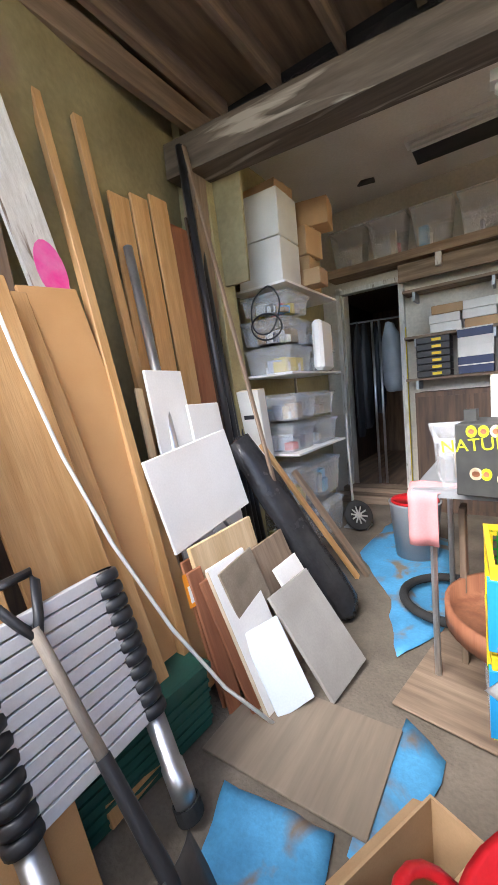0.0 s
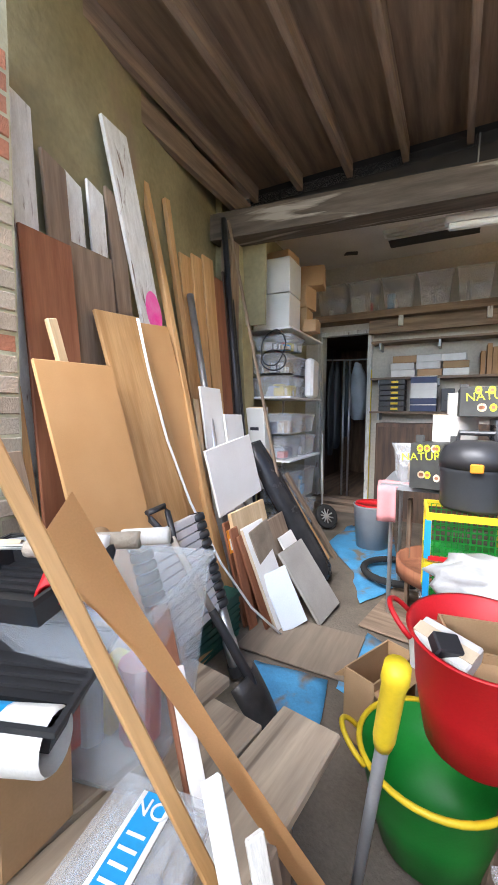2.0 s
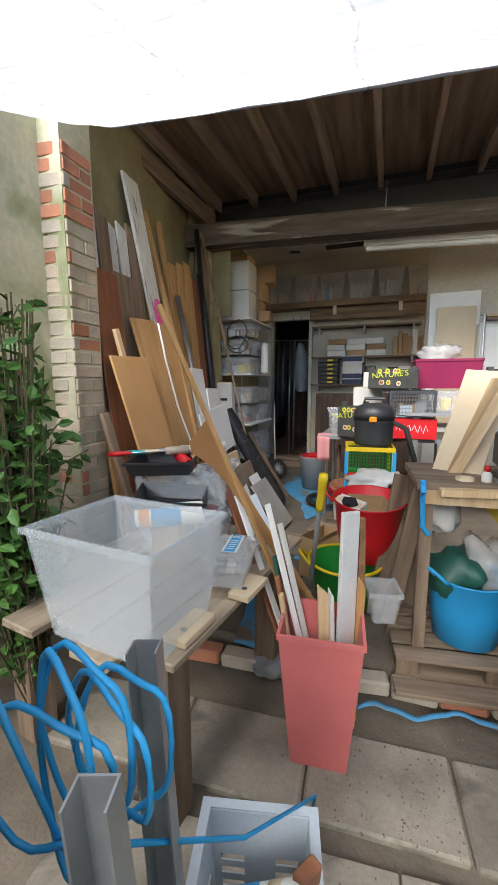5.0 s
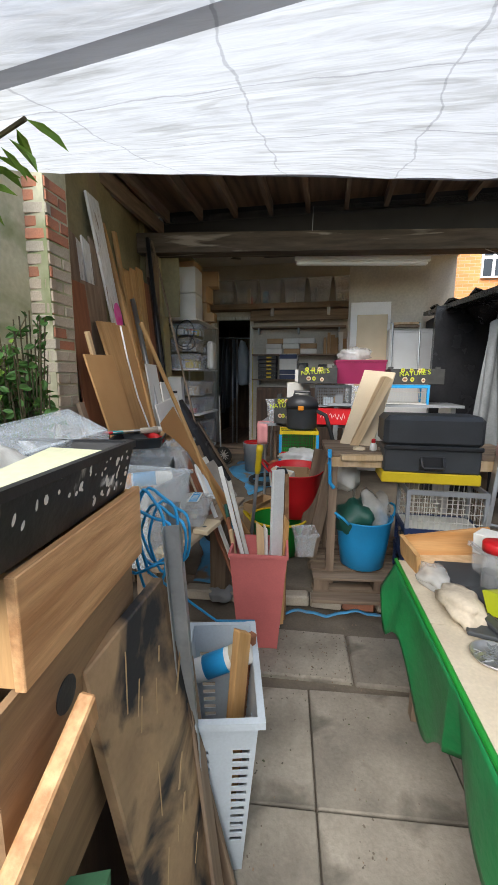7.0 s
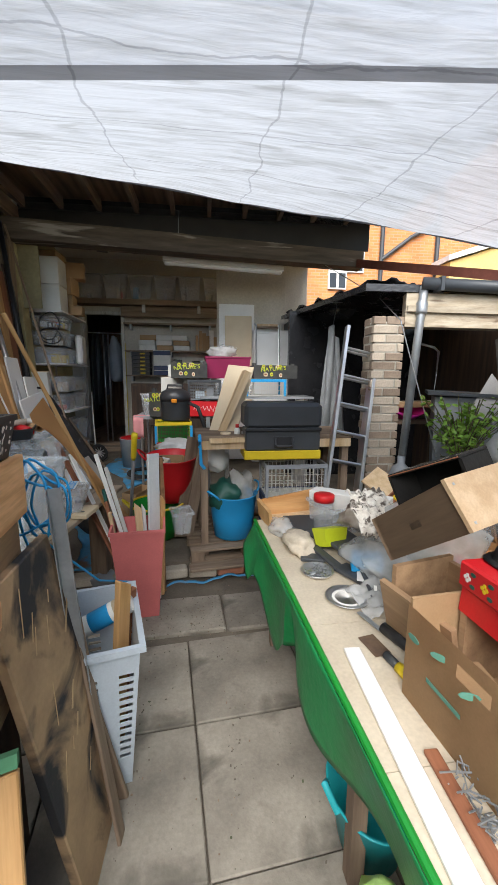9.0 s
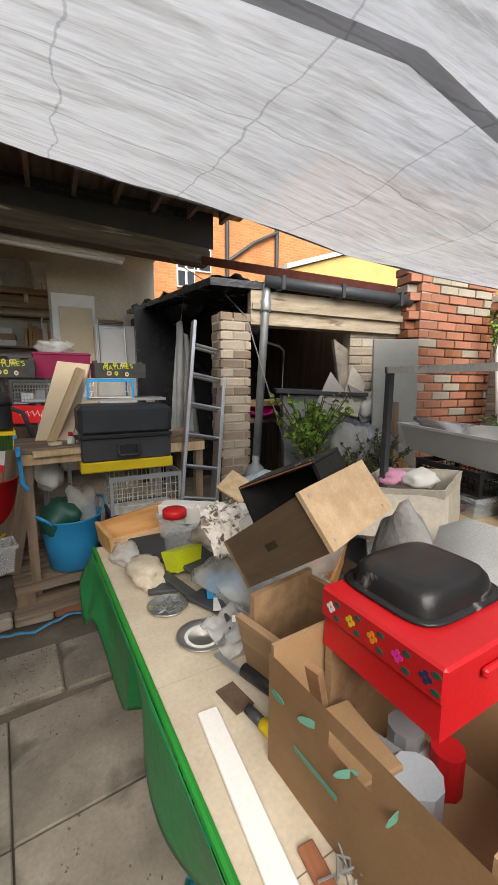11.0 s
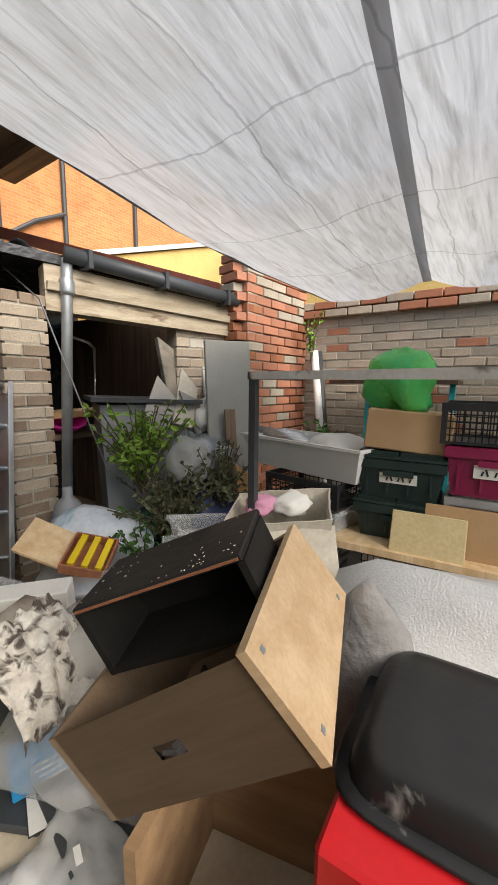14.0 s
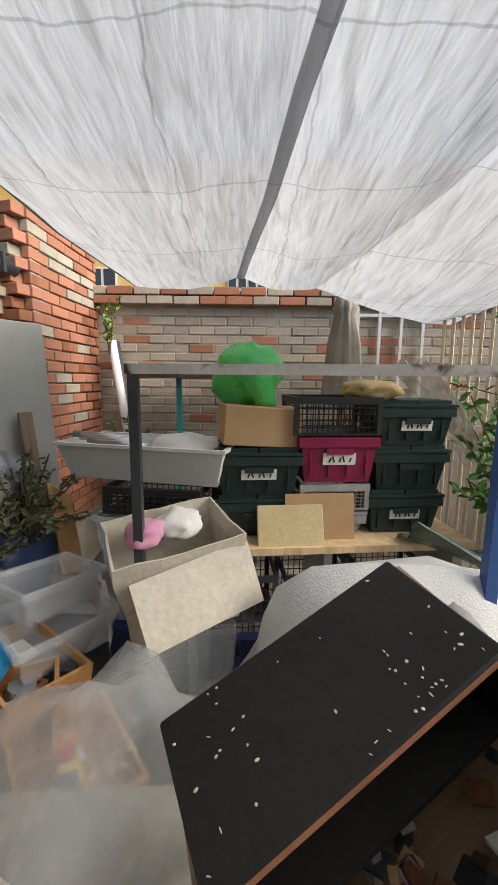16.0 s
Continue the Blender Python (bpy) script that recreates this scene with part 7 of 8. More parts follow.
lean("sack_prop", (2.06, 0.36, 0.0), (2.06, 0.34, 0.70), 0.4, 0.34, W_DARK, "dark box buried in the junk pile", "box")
gbn = thing("grey_skip", pose(2.66, 0.62, 0.0, 0, 0, -28), "grey plastic bin with a flat dark lid", "bin")
part("body", open_box(bmesh.new(), 0.62, 0.5, 1.46, 0.01, 0.06), GREY, gbn)
part("lid", bx(0.78, 0.6, 0.03, (0.02, 0, 1.47), (0, 2, 0)), DGREY, gbn)
for k, (x, y, z, s, mt, lb) in enumerate((
    (2.95, 0.36, 0.9, 0.42, FILM, "clear plastic sack of rubbish"), (3.02, 0.20, 0.55, 0.5, GREY, "grey plastic rubbish sack"), (2.72, 0.05, 0.3, 0.6, NAVY, "dark blue rubbish sack"),
    (2.40, 0.10, 0.0, 0.55, DGREY, "dark rubbish sack on the ground"), (2.9, -0.1, 0.0, 0.6, W_OLD, "brown sack on the ground"), (2.55, 0.18, 0.45, 0.45, DKGREEN, "dark green rubbish sack"),
    (3.12, 0.30, 1.2, 0.28, PAPER, "white rubbish bag on the pile"), (2.2, -0.3, 0.0, 0.45, BLACKP, "black plastic rubbish sack"), (2.55, -0.35, 0.0, 0.5, GREY, "grey plastic rubbish sack"))):
    bag("rubbish_sack", (x, y, z), s, s * 0.9, s * 1.0, mt, lb, 60.0 + k, 0.4, (0, 0, 0), "sack")
lean("concrete_slab", (3.06, 0.36, 1.0), (2.98, 0.50, 1.98), 0.40, 0.06, CONCRETE, "broken slab standing on the junk pile", "slab", "", (1, -0.3, 0), 0.34)
lean("broken_board", (3.10, 0.20, 1.2), (3.22, 0.36, 1.80), 0.20, 0.02, WHITE_OLD, "broken white board on the junk pile", "board", "", (1, -0.3, 0), 0.1)
lean("broken_board", (3.18, 0.10, 0.7), (3.18, 0.22, 1.45), 0.22, 0.03, PAPER, "white foam board on the junk pile", "board", "", (1, -0.3, 0))
for k, (x, y, z, s3, mt, lb) in enumerate(((2.62, 0.05, 1.05, 0.34, FILM, "torn clear plastic sack on the pile"), (2.86, 0.12, 1.02, 0.36, GALV, "crumpled silver foil sack on the pile"), (3.02, 0.02, 0.86, 0.34, FILM, "clear rubbish sack on the pile"), (2.98, 0.25, 1.35, 0.26, PAPER, "white crumpled bag on the pile"))):
    bag("rubbish_sack", (x, y, z - 0.1), s3, s3 * 0.9, s3 * 0.9, mt, lb, 80.0 + k, 0.5, (0, 0, 0), "sack")
for k, (a, b4, w, mt) in enumerate((((2.52, 0.30, 1.30), (2.74, 0.36, 1.62), 0.20, GREY_BOARD), ((2.74, 0.24, 1.30), (2.90, 0.30, 1.70), 0.16, PLASTER), ((2.92, 0.20, 1.24), (2.80, 0.26, 1.58), 0.12, GREY_BOARD))):
    lean("broken_plasterboard", a, b4, w, 0.02, mt, "broken dusty plasterboard tipped on the junk pile", "board", "broken boards", (1, -0.3, 0.2), 0.12)
lean("grey_board", (2.98, -0.06, 0.8), (3.0, 0.0, 1.42), 0.10, 0.02, W_OLD, "dark board end in the junk pile", "board", "", (1, -0.2, 0))
lean("plaster_board", (2.86, -0.30, 0.4), (2.90, -0.2, 1.05), 0.12, 0.03, W_PINE, "pine offcut propped in the junk", "board", "", (0.8, -0.6, 0), 0.1)
mg = thing("pink_basin", pose(2.42, 1.30, 1.22, 20, 0, 0), "magenta plastic basin in the shed opening", "basin")
part("bowl", lathe([(0.10, 0), (0.17, 0.10), (0.18, 0.10), (0.1, 0.01), (0, 0.01)], 24), MAGENTA, mg, smooth=True)
shb = thing("shed_bench", pose(2.55, 1.45, 0.0), "cluttered bench inside the dark shed", "bench")
part("top", bx(0.9, 0.5, 0.05, (0, 0, 1.15)), W_OLD_X, shb)
for x in (-0.4, 0.4):
    part("leg", bx(0.07, 0.4, 1.15, (x, 0, 0)), W_OLD, shb)
for k in range(3):
    carton(pose(2.32 + 0.16 * k, 1.30, 1.32 + 0.002 * k, 0, 0, 20 * k), 0.24, 0.2, 0.06, CARD, "flattened carton on the shed bench", group="cartons in the shed")
crk = thing("crutch", pose(2.50, 0.95, 1.25), "bent grey metal tube standing in the opening", "tube")
part("tube", tube([(0, 0, 0), (0.02, 0, 0.62), (-0.03, 0, 0.66), (-0.16, 0, 0.69)], 0.011, 8), METAL, crk, smooth=True)
lean("grey_door", (3.06, -0.02, 0.1), (3.07, 0.08, 1.93), 0.38, 0.03, mat("pale_grey_paint", (0.42, 0.42, 0.38), (0.36, 0.36, 0.32), 0.6, scale=3, fine=60, bump=0.05), "pale grey cupboard door leaning on the brick pillar", "door", "", (1, -0.45, 0))
for k in range(2):
    wp = part("white_pipe", lathe([(0.035, 0), (0.035, 1.95), (0.03, 1.95), (0.03, 1.8)], 14), WHITE_ENAMEL if k == 0 else DGREY, None, "", True)
    wp.matrix_world = frame_of((4.02 + 0.09 * k, -0.42, 0.0), (4.16 + 0.09 * k, -0.12, 1.95))[0]
    tagged(wp, "length of pipe leaning in the wall's corner", "pipe", "pipes in the wall corner")

# ---- yard: shed front with pier, gutter, downpipe and ladder ----
CREAM_OLD = mat("weathered_cream_boarding", (0.50, 0.43, 0.32), (0.36, 0.29, 0.20), 0.8, scale=4, fine=30, stretch=(1, 1, 6), bump=0.25, stain=(0.16, 0.11, 0.07), stain_at=0.66)
structure("shed_lintel", hexa([(2.03, 0.70, 2.06), (3.32, 0.24, 2.0), (3.38, 0.40, 2.0), (2.08, 0.86, 2.06)], [(2.03, 0.70, 2.34), (3.32, 0.24, 2.24), (3.38, 0.40, 2.24), (2.08, 0.86, 2.34)]), CREAM_OLD, "weathered cream boarding over the shed opening", "lintel")
structure("shed_moulding", hexa([(2.03, 0.67, 2.18), (3.32, 0.21, 2.10), (3.33, 0.24, 2.10), (2.04, 0.70, 2.18)], [(2.03, 0.66, 2.23), (3.32, 0.20, 2.15), (3.33, 0.24, 2.15), (2.04, 0.70, 2.23)]), CREAM_OLD, "cream moulding along the shed lintel", "trim")
structure("shed_roof", hexa([(1.70, 0.78, 2.36), (3.36, 0.30, 2.28), (3.9, 3.6, 2.6), (1.70, 4.6, 2.66)], [(1.70, 0.78, 2.42), (3.36, 0.30, 2.34), (3.9, 3.6, 2.66), (1.70, 4.6, 2.72)]), POLY_BLACK, "flat black felt shed roof", "roof")
# The shed's unlit inside is put into these walls' black and dark colours.
structure("shed_wall_back", bx(2.3, 0.1, 2.6, (2.74, 3.4, 0)), POLY_BLACK, "back wall of the shed, coloured black for its shade")
structure("shed_wall_east", bx(0.1, 3.2, 2.4, (3.75, 1.9, 0)), W_DARK, "side wall of the shed, coloured dark for its shade")
structure("workshop_wall_east", bx(0.1, 0.9, 2.6, (1.85, 4.4, 0)), BLACKP, "end of the lean-to, coloured black for its shade")
structure("roof_edge", hexa([(2.62, 3.45, 3.28), (3.30, 0.34, 2.34), (3.36, 0.36, 2.34), (2.72, 3.47, 3.28)], [(2.62, 3.45, 3.40), (3.30, 0.34, 2.43), (3.36, 0.36, 2.43), (2.72, 3.47, 3.40)]), mat("red_brown_steel", (0.22, 0.075, 0.05), (0.15, 0.05, 0.035), 0.6, scale=9, bump=0.1), "red-brown steel edge beam over the shed", "beam")
gu = thing("gutter", pose(0, 0, 0), "dark grey plastic gutter along the shed", "gutter")
part("channel", tube([(2.12, 0.62, 2.40), (3.32, 0.17, 2.27)], 0.05, 12), DGREY, gu, smooth=True)
for u in (0.1, 0.5, 0.9):
    part("bracket", bx(0.03, 0.12, 0.11, (2.12 + 1.2 * u, 0.62 - 0.45 * u, 2.34 - 0.13 * u)), DGREY, gu)
dp = thing("downpipe", pose(0, 0, 0), "weathered grey downpipe on the shed corner", "pipe")
part("pipe", tube([(2.15, 0.64, 2.38), (2.14, 0.64, 2.2), (2.02, 0.66, 0.05)], 0.035, 12), GALV, dp, smooth=True)
part("collar", lathe([(0.045, 0), (0.048, 0.02), (0.048, 0.08), (0.04, 0.1)], 14), GALV, dp, smooth=True).location = (2.14, 0.64, 2.16)
gs = thing("gas_bottle", pose(1.98, 0.50, 0.0), "grey gas bottle by the pier", "bottle")
part("body", lathe([(0.09, 0), (0.1, 0.03), (0.1, 0.78), (0.07, 0.86), (0.03, 0.9), (0.03, 0.96), (0, 0.96)], 20), GREY, gs, smooth=True)
al = thing("aluminium_ladder", frame_of((1.34, 0.30, 0.0), (1.73, 0.86, 2.08), (1, 0.1, 0))[0], "double aluminium ladder leaning on the pier", "ladder")
for k, yy in enumerate((0, 0.07)):
    for s in (-1, 1):
        part("stile", bx(0.03, 0.06, 2.15 - 0.06 * k, (s * (0.15 - 0.01 * k) + 0.02 * k, yy, 0), bevel=0.004), METAL, al)
    for i in range(8):
        part("rung", tube([(-0.14 + .02 * k, yy, 0.2 + i * 0.25), (0.14 + .02 * k, yy, 0.2 + i * 0.25)], 0.014, 8), METAL, al)
tagged(cloth("black_tarpaulin", 26, 10, lambda u, v: (1.72 + 0.30 * u + 0.25 * v + 0.02 * math.sin(23 * u), 4.3 - 3.35 * u, 2.74 - 0.20 * u - 0.30 * v * (0.6 + 0.4 * math.sin(5 * u)) + 0.05 * noise.noise(Vector((9 * u, 4 * v, 1))) + 0.04 * math.sin(31 * u)), POLY_BLACK, "black polythene sheet sagging off the lean-to roof", "tarpaulin", 0.006))
tagged(cloth("hanging_sheet", 16, 20, lambda u, v: (1.86 + 0.28 * (u - 0.4) * (0.35 + v) + 0.02 * math.sin(20 * u), 2.15 + 0.04 * math.sin(11 * u + 3 * v), 2.26 - 1.5 * v - 0.25 * abs(u - 0.35) * (1 - v)), mat("grey_sheeting", (0.30, 0.31, 0.31), (0.24, 0.25, 0.25), 0.55, scale=5, bump=0.3, alpha=0.9), "grey polythene sheet hanging in the lean-to", "sheet", 0.003))
part("string", tube([(1.86, 2.15, 2.2), (1.93, 2.15, 2.62)], 0.004, 5), METAL, bpy.data.objects["hanging_sheet"])
tagged(part("wire", tube([(2.12, 3.4, 3.28), (2.0, 1.2, 2.4), (1.95, 0.62, 2.1), (2.3, 0.5, 0.95)], 0.005, 5), METAL, None, ""), "loose white cable hanging from the beam", "cable")

# ---- overhead sheet ----
def sheeting(name, light, dark, through_share):
    """Thin white sheeting: diffuse and translucent, streaked along its weave, with crease shade painted on a wavering
    grid.
    """
    m, n, l, b = nodes_of(name)
    n.remove(b)
    dif, trn, clr = n.new("ShaderNodeBsdfDiffuse"), n.new("ShaderNodeBsdfTranslucent"), n.new("ShaderNodeBsdfTransparent")
    mx, mx2, tc, bp = n.new("ShaderNodeMixShader"), n.new("ShaderNodeMixShader"), n.new("ShaderNodeTexCoord"), n.new("ShaderNodeBump")
    cols = []
    for ang, sc, pos in ((-8, (1.6, 9.0, 1.0), (0.28, 0.56)), (78, (1.4, 26.0, 1.0), (0.26, 0.50)), (3, (1.1, 5.5, 1.0), (0.33, 0.42)), (-38, (0.5, 9.0, 1.0), (0.28, 0.36))):
        mp, nz, rp = n.new("ShaderNodeMapping"), n.new("ShaderNodeTexNoise"), n.new("ShaderNodeValToRGB")
        mp.inputs["Rotation"].default_value, mp.inputs["Scale"].default_value = (0, 0, radians(ang)), sc
        nz.inputs["Scale"].default_value, nz.inputs["Detail"].default_value, nz.inputs["Distortion"].default_value = 2.6, 9, 0.4
        rp.color_ramp.elements[0].position, rp.color_ramp.elements[1].position = pos
        rp.color_ramp.elements[0].color, rp.color_ramp.elements[1].color = (*dark, 1), (*light, 1)
        l.new(tc.outputs["Object"], mp.inputs["Vector"])
        l.new(mp.outputs[0], nz.inputs["Vector"])
        l.new(nz.outputs[0], rp.inputs[0])
        cols.append((rp.outputs[0], nz.outputs[0]))
    wob, add, br = n.new("ShaderNodeTexNoise"), n.new("ShaderNodeVectorMath"), n.new("ShaderNodeTexBrick")
    wob.inputs["Scale"].default_value, wob.inputs["Detail"].default_value = 3.0, 6
    sc2 = n.new("ShaderNodeVectorMath")
    sc2.operation = "SCALE"
    sc2.inputs["Scale"].default_value = 0.14
    l.new(tc.outputs["Object"], wob.inputs["Vector"])
    l.new(wob.outputs["Color"], sc2.inputs[0])
    l.new(tc.outputs["Object"], add.inputs[0])
    l.new(sc2.outputs[0], add.inputs[1])
    l.new(add.outputs[0], br.inputs["Vector"])
    br.offset = 0.0
    for k, v in (("Scale", 1.0), ("Mortar Size", 0.006), ("Mortar Smooth", 0.6), ("Brick Width", 0.62), ("Row Height", 0.46)):
        br.inputs[k].default_value = v
    br.inputs["Color1"].default_value = br.inputs["Color2"].default_value = (1, 1, 1, 1)
    # Grid lines darken the colour for the creases' shade; they have no relief.
    br.inputs["Mortar"].default_value = (0.72, 0.72, 0.73, 1)
    last = cols[0][0]
    for other in (cols[1][0], cols[2][0], cols[3][0], br.outputs["Color"]):
        mul = n.new("ShaderNodeMix")
        mul.data_type, mul.blend_type = "RGBA", "MULTIPLY"
        mul.inputs["Factor"].default_value = 1.0
        l.new(last, mul.inputs["A"])
        l.new(other, mul.inputs["B"])
        last = mul.outputs["Result"]
    bp.inputs["Strength"].default_value, bp.inputs["Distance"].default_value = 0.3, 0.02
    l.new(cols[0][1], bp.inputs["Height"])
    for s in (dif, trn):
        l.new(last, s.inputs["Color"])
        l.new(bp.outputs[0], s.inputs["Normal"])
    mx.inputs[0].default_value, mx2.inputs[0].default_value = 0.55, through_share
    l.new(dif.outputs[0], mx.inputs[1])
    l.new(trn.outputs[0], mx.inputs[2])
    l.new(mx.outputs[0], mx2.inputs[1])
    l.new(clr.outputs[0], mx2.inputs[2])
    l.new(mx2.outputs[0], n["Material Output"].inputs["Surface"])
    return m


mC = sheeting("white_canopy_sheeting", (0.90, 0.905, 0.91), (0.72, 0.72, 0.71), 0.06)


def lerp_path(pts, u):
    f = u * (len(pts) - 1)
    i = min(int(f), len(pts) - 2)
    w = f - i
    w = w * w * (3 - 2 * w)
    return Vector(pts[i]) * (1 - w) + Vector(pts[i + 1]) * w


FRONT = [(-1.45, 0.40, 3.06), (-0.75, 0.34, 2.96), (0.0, 0.28, 2.86), (0.85, 0.06, 2.67), (1.5, -0.22, 2.50), (2.2, -0.27, 2.385), (2.9, -0.29, 2.345), (3.72, -0.46, 2.27)]
SEAM = [(-1.5, -1.12, 2.48), (-0.25, -1.31, 2.45), (0.66, -1.44, 2.44), (1.4, -1.49, 2.455), (2.0, -1.41, 2.42), (2.5, -1.35, 2.355), (3.0, -1.28, 2.33), (3.57, -1.21, 2.30)]
RIDGE = [(-1.5, -2.6, 2.70), (-0.4, -2.5, 2.64), (0.6, -2.4, 2.58), (1.75, -2.2, 2.50), (2.5, -2.1, 2.40), (3.1, -1.90, 2.30), (3.62, -1.74, 2.25)]
BACK = [(-1.5, -2.9, 2.72), (-0.4, -2.85, 2.68), (0.6, -2.9, 2.62), (1.75, -3.1, 2.55), (2.5, -3.2, 2.42), (3.4, -3.1, 2.2), (4.15, -2.95, 2.08)]


def canopy_fn(a, b):
    def fn(u, v):
        p = lerp_path(a, u) * (1 - v) + lerp_path(b, u) * v
        p.z -= 0.05 * math.sin(math.pi * v) - 0.012 * noise.noise(Vector((p.x * 3, p.y * 5, 0)))
        return p
    return fn


can = thing("canopy", pose(0, 0, 0), "white translucent rain sheet stretched over the yard", "canopy")
for a, b2 in ((FRONT, SEAM), (SEAM, RIDGE), (RIDGE, BACK)):
    c = cloth("sheet", 60, 20, canopy_fn(a, b2), mC, "", "", 0)
    c.parent = can
HEM = sheeting("doubled_grey_hem", (0.74, 0.74, 0.75), (0.68, 0.68, 0.68), 0.10)
hm = cloth("seam_band", 60, 2, lambda u, v: lerp_path(SEAM, u) + Vector((0, (v - 0.5) * 0.055, -0.012)), HEM, "", "", 0)
hm.parent = can
fh = part("front_hem", tube([lerp_path(FRONT, i / 60) for i in range(61)], 0.006, 6), HEM, can)

# ---- plants ----
LEAF = mat("leaf_green", (0.085, 0.20, 0.04), (0.045, 0.11, 0.022), 0.5, scale=20, fine=60, bump=0.05, vary=0.2)
LEAF_Y = mat("young_leaf", (0.22, 0.36, 0.04), (0.13, 0.25, 0.03), 0.5, scale=20, fine=60, bump=0.05)
LEAF_D = mat("dusty_leaf", (0.13, 0.14, 0.07), (0.07, 0.075, 0.04), 0.7, scale=20, fine=60, bump=0.05)
STEM = mat("stem", (0.14, 0.12, 0.06), (0.08, 0.07, 0.04), 0.8, scale=10)


def plant(name, at, size, count, leaf, leafmat, label, seed, lift=0.0, category="plant"):
    """Stems from a foot with folded leaves along them."""
    q = random.Random(seed)
    t = thing(name, pose(*at), label, category)
    sb2, lb2 = bmesh.new(), bmesh.new()
    for i in range(max(6, count // 14)):
        end = Vector((q.gauss(0, size[0] / 3.2), q.gauss(0, size[1] / 3.2), q.uniform(0.35, 1) * size[2]))
        mid = end * 0.5 + Vector((0, 0, size[2] * 0.12))
        pts = [Vector((0, 0, lift)), mid, end]
        tube(pts, 0.004, 5, sb2)
        for k in range(14):
            f = q.uniform(0.25, 1)
            p = pts[0].lerp(mid, f * 2) if f < .5 else mid.lerp(end, f * 2 - 1)
            m = Matrix.Translation(p) @ Euler((q.uniform(-1.2, 1.2), q.uniform(-1.2, 1.2), q.uniform(0, 6.28))).to_matrix().to_4x4()
            s = leaf * q.uniform(0.6, 1.25)
            v = [lb2.verts.new(m @ Vector(c)) for c in ((0, 0, 0), (0.28 * s, 0.35 * s, 0.06 * s), (0.22 * s, 0.72 * s, 0.05 * s), (0, s, -0.08 * s), (-0.22 * s, 0.72 * s, 0.05 * s), (-0.28 * s, 0.35 * s, 0.06 * s))]
            lb2.faces.new((v[0], v[1], v[2], v[3]))
            lb2.faces.new((v[0], v[3], v[4], v[5]))
    part("stem", sb2, STEM, t)["kind"] = "stuff"
    part("leaves", lb2, leafmat, t)["kind"] = "stuff"
    return t


plant("shrub", (2.30, 0.18, 0.9), (0.5, 0.4, 0.6), 800, 0.05, LEAF_Y, "bright green young shrub growing through the junk", 1)
plant("dry_shrub", (2.40, -0.02, 0.55), (0.7, 0.5, 0.6), 1100, 0.04, LEAF_D, "dusty grey-green straggling shrub", 2)
plant("dry_shrub", (2.75, -0.1, 0.7), (0.6, 0.5, 0.55), 900, 0.04, LEAF_D, "dusty straggling shrub on the junk pile", 3)
plant("fern", (2.1, -0.05, 0.5), (0.5, 0.4, 0.35), 260, 0.05, LEAF, "low green weeds at the junk's foot", 4)
plant("ivy", (2.62, -2.65, 0.7), (0.7, 0.7, 0.85), 620, 0.07, LEAF, "dark ivy climbing by the crates", 5)
plant("ivy", (3.0, -3.05, 1.2), (0.8, 0.8, 1.1), 420, 0.06, LEAF, "ivy on the yard's fence", 6)
plant("wall_shrub", (-1.72, -0.30, 0.95), (0.3, 0.5, 0.9), 420, 0.10, LEAF, "leafy green shrub against the mossy wall", 7)
plant("wall_shrub", (-1.7, -0.25, 0.9), (0.35, 0.7, 0.8), 420, 0.11, LEAF, "leafy green shrub by the rendered wall", 8)
plant("wall_shrub", (-1.7, -0.7, 0.4), (0.4, 0.8, 1.1), 420, 0.11, LEAF, "leafy green shrub by the rendered wall", 9)
plant("wall_shrub", (-1.66, -0.62, 0.85), (0.35, 0.7, 0.95), 900, 0.075, LEAF, "leafy green creeper high on the mossy wall", 23)
plant("wall_shrub", (-1.60, -0.72, 0.55), (0.4, 0.6, 1.0), 900, 0.085, LEAF, "dense leafy green shrub against the mossy wall", 21)
plant("wall_shrub", (-1.66, -0.55, 1.15), (0.35, 0.5, 0.9), 800, 0.08, LEAF_Y, "bright green leafy shrub on the mossy wall", 22)
plant("wall_shrub", (-1.40, -0.40, 0.0), (0.30, 0.42, 2.0), 1500, 0.07, LEAF, "tall leafy green shrub in front of the mossy wall", 24)
plant("wall_weed", (3.95, -0.3, 0.9), (0.3, 0.3, 0.5), 160, 0.05, LEAF, "weeds growing in the wall's corner", 10)
plant("climber", (4.1, -0.12, 1.8), (0.14, 0.2, 0.5), 90, 0.04, LEAF_Y, "small climber on the brick wall", 12)
bow = thing("branch", pose(0, 0, 0), "leafy branch reaching in under the canopy", "branch")
part("stem", tube([(-1.75, -0.62, 2.25), (-1.2, -0.95, 2.30), (-0.75, -1.25, 2.29), (-0.55, -1.32, 2.30)], 0.006, 6), STEM, bow)
lb = bmesh.new()
q = random.Random(4)
for i in range(15):
    u = i / 14
    p = Vector((-1.3, -0.88, 2.3)).lerp(Vector((-0.55, -1.32, 2.30)), u)
    m = Matrix.Translation(p) @ Euler((q.uniform(-.7, .2), q.uniform(-.5, .5), q.uniform(-2.6, 0.4))).to_matrix().to_4x4()
    s = q.uniform(0.09, 0.16)
    v = [lb.verts.new(m @ Vector(c)) for c in ((0, 0, 0), (0.13 * s, 0.35 * s, 0.04 * s), (0.1 * s, 0.72 * s, 0.0), (0, s, -0.18 * s), (-0.1 * s, 0.72 * s, 0.0), (-0.13 * s, 0.35 * s, 0.04 * s))]
    lb.faces.new((v[0], v[1], v[2], v[3]))
    lb.faces.new((v[0], v[3], v[4], v[5]))
part("leaves", lb, LEAF_Y, bow)
